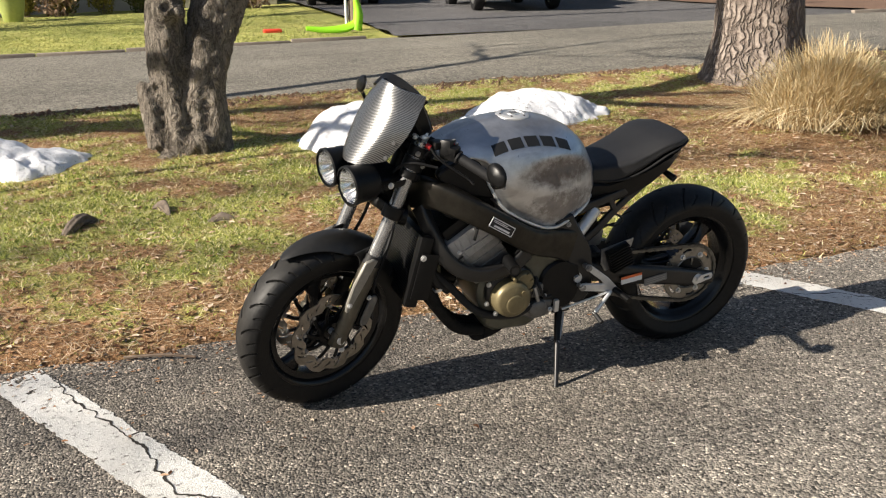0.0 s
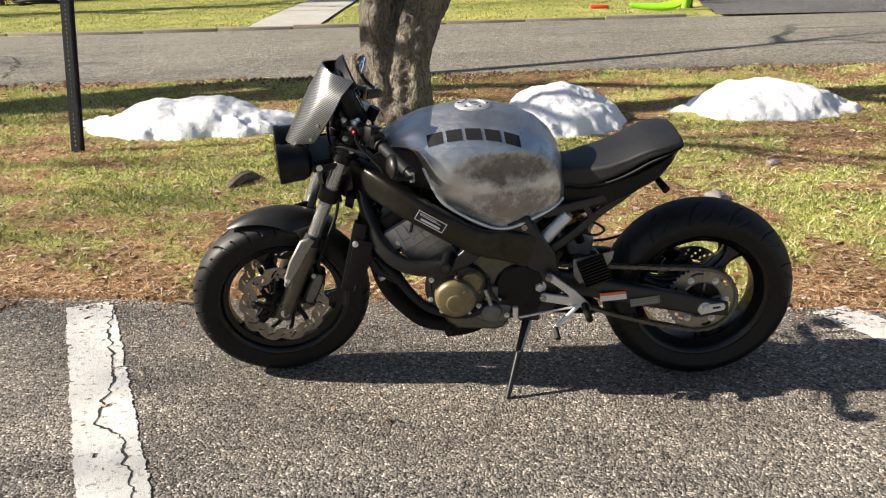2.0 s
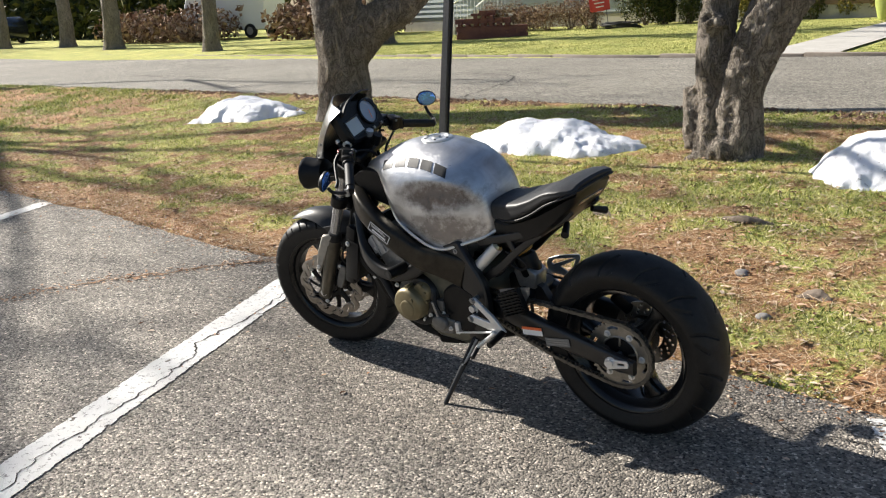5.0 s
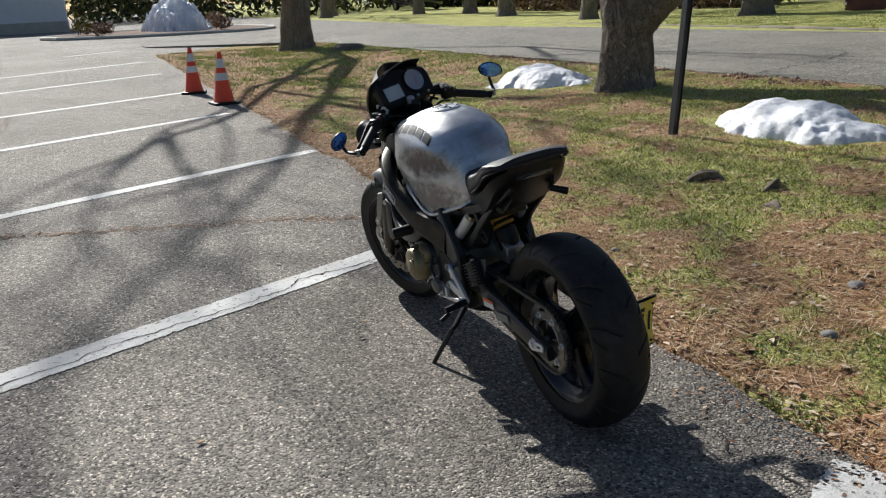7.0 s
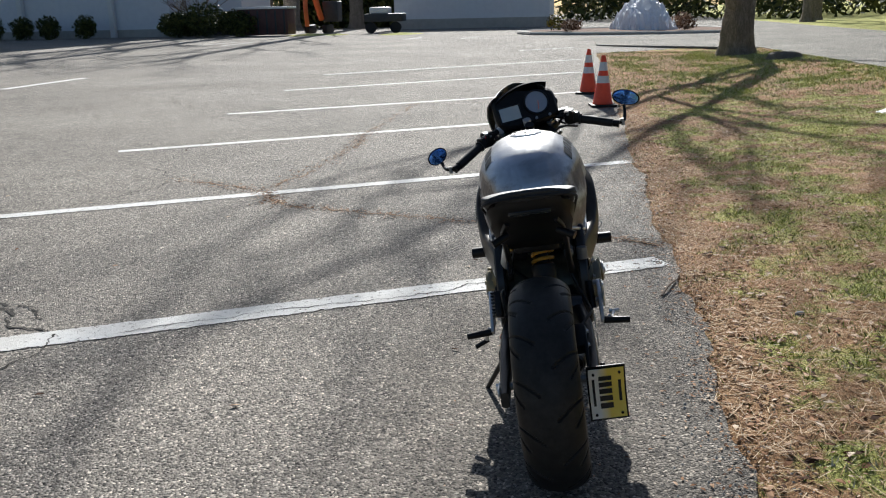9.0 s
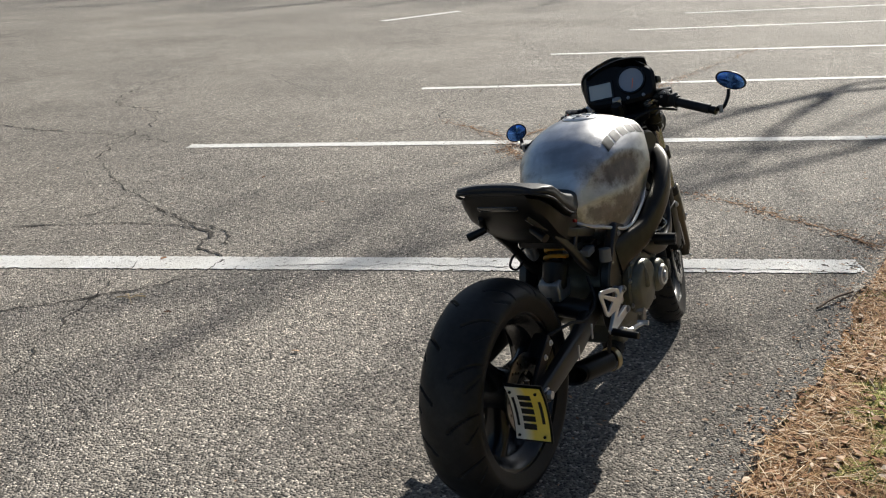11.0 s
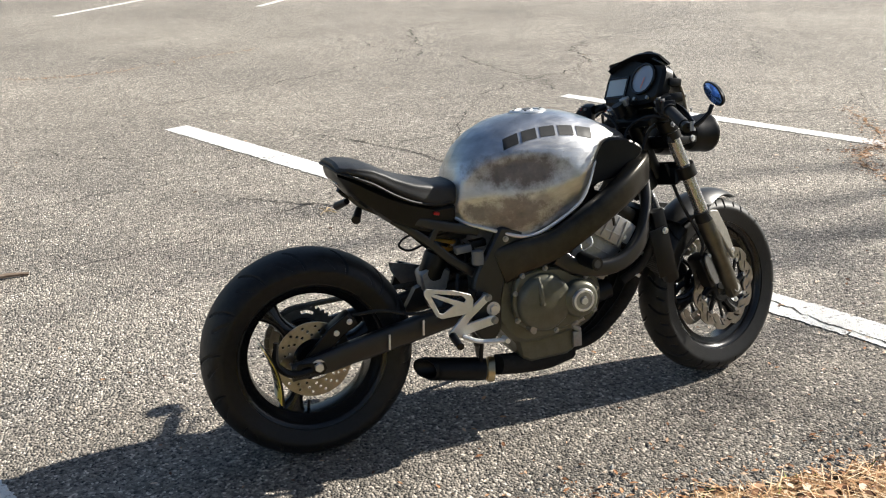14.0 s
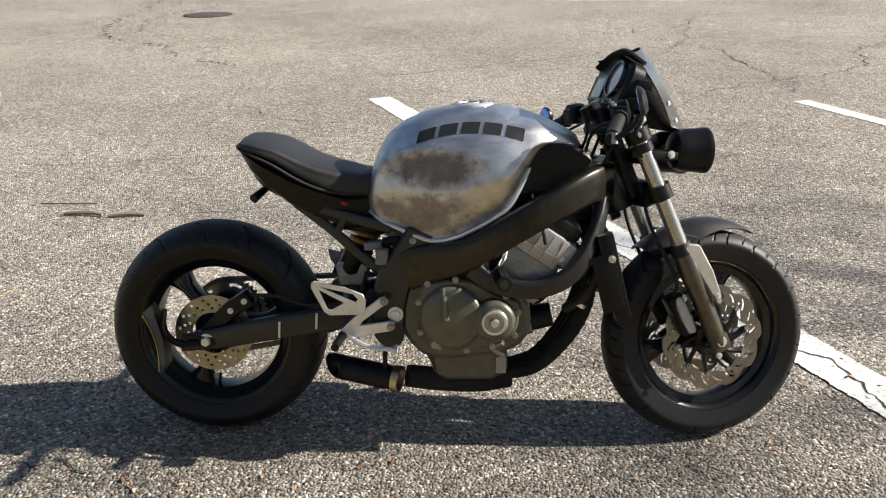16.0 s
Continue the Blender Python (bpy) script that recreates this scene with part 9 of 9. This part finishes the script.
# dark evergreens and thickets that close the view along the street
def woods(name, boxes, n, size, mat, label, cat, seed):
    r = np.random.default_rng(seed)
    verts, faces = [], []
    for x0, x1, y0, y1, h in boxes:
        for k in range(n):
            x, y = r.uniform(x0, x1), r.uniform(y0, y1)
            hh = h * (0.62 + 0.45 * noise.noise((x * 0.35, y * 0.35, seed)) + 0.2 * noise.noise((x * 1.3, y * 1.3, seed)))
            z = rise(x, y) + hh * r.random() ** 0.8
            d = r.normal(0, 1, (2, 3)) * size
            i = len(verts)
            p = np.array((x, y, z))
            verts += [tuple(p - d[0]), tuple(p + d[1] * 0.6), tuple(p + d[0]), tuple(p - d[1] * 0.6)]
            faces.append((i, i + 1, i + 2, i + 3))
    return scatter_mesh(name, mat, verts, faces, label, cat)


woods("evergreen_hedge", [(-82, -74, -34, -4, 9.0), (-77, -72, -26, -14, 5.0), (-72, -46, 25, 29, 7.0), (-100, -70, 14, 30, 9.0), (-110, -80, -2, 14, 9.0)], 6500, 0.20, M_GREENLEAF, "tall dark evergreen hedge along the street", "hedge", 3)
woods("thicket", [(-46, -36, 21, 24, 2.4), (-31, -25, 21.5, 25, 2.2)], 4200, 0.09, M_BROWNLEAF, "bare brown thicket beside the street", "thicket", 4)
woods("far_woods", [(-120, -24, 36, 44, 12.0), (16, 60, 24, 36, 11.0), (4, 30, 36, 44, 11.0), (-130, -95, -90, 10, 12.0)], 7000, 0.32, M_GREENLEAF, "dark woods behind the houses", "woods", 6)

# ---------------------------------------------------------------- buildings at the far end of the lot
hall = thing("white_hall", "white rendered building at the end of the lot", "building", pose(-64, -14, 0))
part("wall", box((12, 11.5, 4.6), Matrix.Translation((-6, 5.75, 2.9))), M_WALLWHITE, hall)
part("plinth", box((12.1, 11.6, 0.7), Matrix.Translation((-6, 5.75, 0.35))), M_CONCRETE, hall)
part("roof", box((13, 12.5, 0.3), Matrix.Translation((-6, 5.75, 5.3))), M_DRIVE, hall)
wing = thing("white_wing", "tall white building with shrubs along its foot", "building", pose(-55, -68.5, 0, 0, 0, 0))
part("wall", box((10, 41, 12.6), Matrix.Translation((-5, 20.5, 6.6))), M_WALLWHITE, wing)
part("plinth", box((10.1, 41.1, 0.5), Matrix.Translation((-5, 20.5, 0.25))), M_CONCRETE, wing)
part("roof", box((11, 42, 0.35), Matrix.Translation((-5, 20.5, 13.05))), M_DRIVE, wing)
annex = thing("white_annex", "low white annex behind dark shrubs", "building", pose(-57, -27.4, 0))
part("wall", box((6, 4.2, 4.0), Matrix.Translation((-3, 2.1, 2.0))), M_WALLWHITE, annex)
part("fence", box((0.08, 4.2, 1.3), Matrix.Translation((1.2, 2.1, 0.65))), M_GALV, annex, "dark fence panels")
part("roof", box((6.6, 4.8, 0.3), Matrix.Translation((-3, 2.1, 4.15))), M_DRIVE, annex)
for k in range(6):
    part("column", box((0.35, 0.35, 12.4), Matrix.Translation((0.3, 4 + k * 6.6, 6.2)), 0.02), M_WHITETRIM, wing)
for n, y in enumerate((-38.8, -36.7, -34.8, -32.2)):
    leafy("bush", -52.4, y, 0, 0.72, 0.72, 0.75, 2600, 0.05, M_GREENLEAF, "round dark bush along the white building", "bush", "bushes by the building", False, 90 + n)
for n, (y, r_, h) in enumerate(((-25.2, 1.3, 0.8), (-23.2, 1.6, 1.0), (-21.2, 1.2, 0.8))):
    leafy("dark_shrub", -51.0, y, 0, r_, r_, h, 4200, 0.06, M_GREENLEAF, "spreading dark shrub at the lot's end", "shrub", "shrubs at the lot's end", False, 110 + n)
skip = thing("dumpster", "dark red dumpster with a pale rim", "dumpster", pose(-51.8, -19.7, 0))
part("dumpster_body", box((1.6, 3.2, 1.55), Matrix.Translation((0, 0, 0.85)), 0.05), grain_material("faded_dark_red_paint", (0.05, 0.022, 0.02), (0.10, 0.042, 0.036), 8, 0.6, 0.1), skip)
for k in range(6):
    part("side_rib", box((0.06, 0.10, 1.4), Matrix.Translation((0.82, -1.4 + 0.56 * k, 0.85)), 0.01), M_GALV, skip)
part("dumpster_rim", box((1.7, 3.4, 0.14), Matrix.Translation((0, 0, 1.70)), 0.03), M_WHITETRIM, skip)
digger = thing("excavator", "small orange excavator parked behind the lot", "excavator", pose(-55.5, -17.4, 0))
M_DIG = material("orange_machine_paint", (0.62, 0.13, 0.03), 0.45)
part("cab", box((1.2, 1.0, 1.3), Matrix.Translation((-0.2, 0.9, 1.4)), 0.06), M_GALV, digger)
part("boom", tube([(0.4, 0.3, 0.9), (0.9, 0.1, 2.2), (1.2, -0.1, 3.8), (1.8, -0.1, 3.4)], 0.20, 8), M_DIG, digger)
part("arm", tube([(1.8, -0.1, 3.4), (2.2, -0.2, 2.0), (2.0, -0.2, 0.5)], 0.15, 8), M_DIG, digger)
for s in (1, -1):
    part("track", box((1.9, 0.35, 0.55), Matrix.Translation((0, 0.6 * s, 0.3)), 0.15), M_BLACKRUBBER, digger)
trailer = thing("utility_trailer", "grey trailer parked behind the lot", "trailer", pose(-54, -12.6, 0))
part("trailer_bed", box((1.6, 2.4, 0.5), Matrix.Translation((0, 0, 0.95)), 0.04), M_GALV, trailer)
part("load", box((1.3, 1.2, 0.4), Matrix.Translation((0, -0.3, 1.4)), 0.1), M_REFLECT, trailer)
for s in (1, -1):
    part("wheel", cyl((0.8, 0.8 * s, 0.35), (0.6, 0.8 * s, 0.35), 0.35, None, 20), M_BLACKRUBBER, trailer)

# bare shrub and shaggy grass patches between the parked machines
barren = thing("bare_shrub", "leafless many-stemmed shrub beside the annex", "shrub", pose(-51.6, -24.3, 0))
shrub_rng, bm = random.Random(31), bmesh.new()
for k in range(9):
    limbs(bm, Vector((0, 0, 0)), Vector((0.3 * math.cos(k * 0.7), 0.9 * math.sin(k * 0.7), 1.3)), 1.9, 0.06, 2, shrub_rng)
part("stems", bm, M_TWIG, barren, "bare winter stems")
for n, (x, y, a, b) in enumerate(((-52.2, -17.2, 2.4, 1.3), (-51.0, -15.0, 0.8, 0.7), (-50.4, -10.9, 2.2, 1.3))):
    bm = bmesh.new()
    ring = [bm.verts.new((x + a * math.cos(t) * (1 + 0.2 * noise.noise((t, n, 0))), y + b * math.sin(t), 0.0)) for t in (2 * math.pi * k / 28 for k in range(28))]
    hub_v = bm.verts.new((x, y, 0.10))
    for k in range(28):
        bm.faces.new((ring[k], ring[(k + 1) % 28], hub_v))
    tagged(part("grass_patch", bm, M_LAWN), "small mound of green grass at the lot's end", "grass", "grass patches", "structure")

# planted island with a kerb round it
isl = [(-43.5, -2.8), (-41.6, 0.2), (-40.6, 3.6), (-41.2, 6.4), (-45.0, 7.6), (-50.5, 6.0), (-51.0, 1.5), (-49.5, -2.0), (-46.5, -3.6)]
line = [(p.x, p.y) for p in fair([(x, y, 0) for x, y in isl + isl[:1]], 5)][:-1]
bm = bmesh.new()
add_tube(bm, [(x, y, 0.06) for x, y in line + line[:1]], 0.11, 8, 1)
tagged(part("island_kerb", bm, M_CONCRETE), "pale concrete kerb round the planted island", "kerb", kind="structure")
bm = bmesh.new()
bm.faces.new([bm.verts.new((x, y, 0.12)) for x, y in line])
tagged(part("island_bed", bm, M_MULCH), "mulched planting bed inside the kerb", "planting bed", kind="structure")
for n, (x, y, h) in enumerate(((-43.2, -0.8, 0.35), (-43.0, 4.8, 0.4), (-46.0, -1.6, 0.5), (-48.5, 5.2, 0.45))):
    leafy("island_shrub", x, y, 0.1, 0.55, 0.55, h, 500, 0.05, M_GOLDLEAF if n == 2 else M_BROWNLEAF, "small shrub on the planted island", "shrub", "island shrubs", False, 130 + n)
stump = part("stump", lathe([(0.0, 0.16), (0.30, 0.16), (0.36, 0.12), (0.42, 0.0), (0.44, -0.05)], 24, Matrix.Translation((-18.0, 4.2, rise(-18, 4.2))) @ Matrix.Rotation(radians(90), 4, 'X')), M_BARK)
tagged(stump, "low sawn tree stump in the bank", "stump")
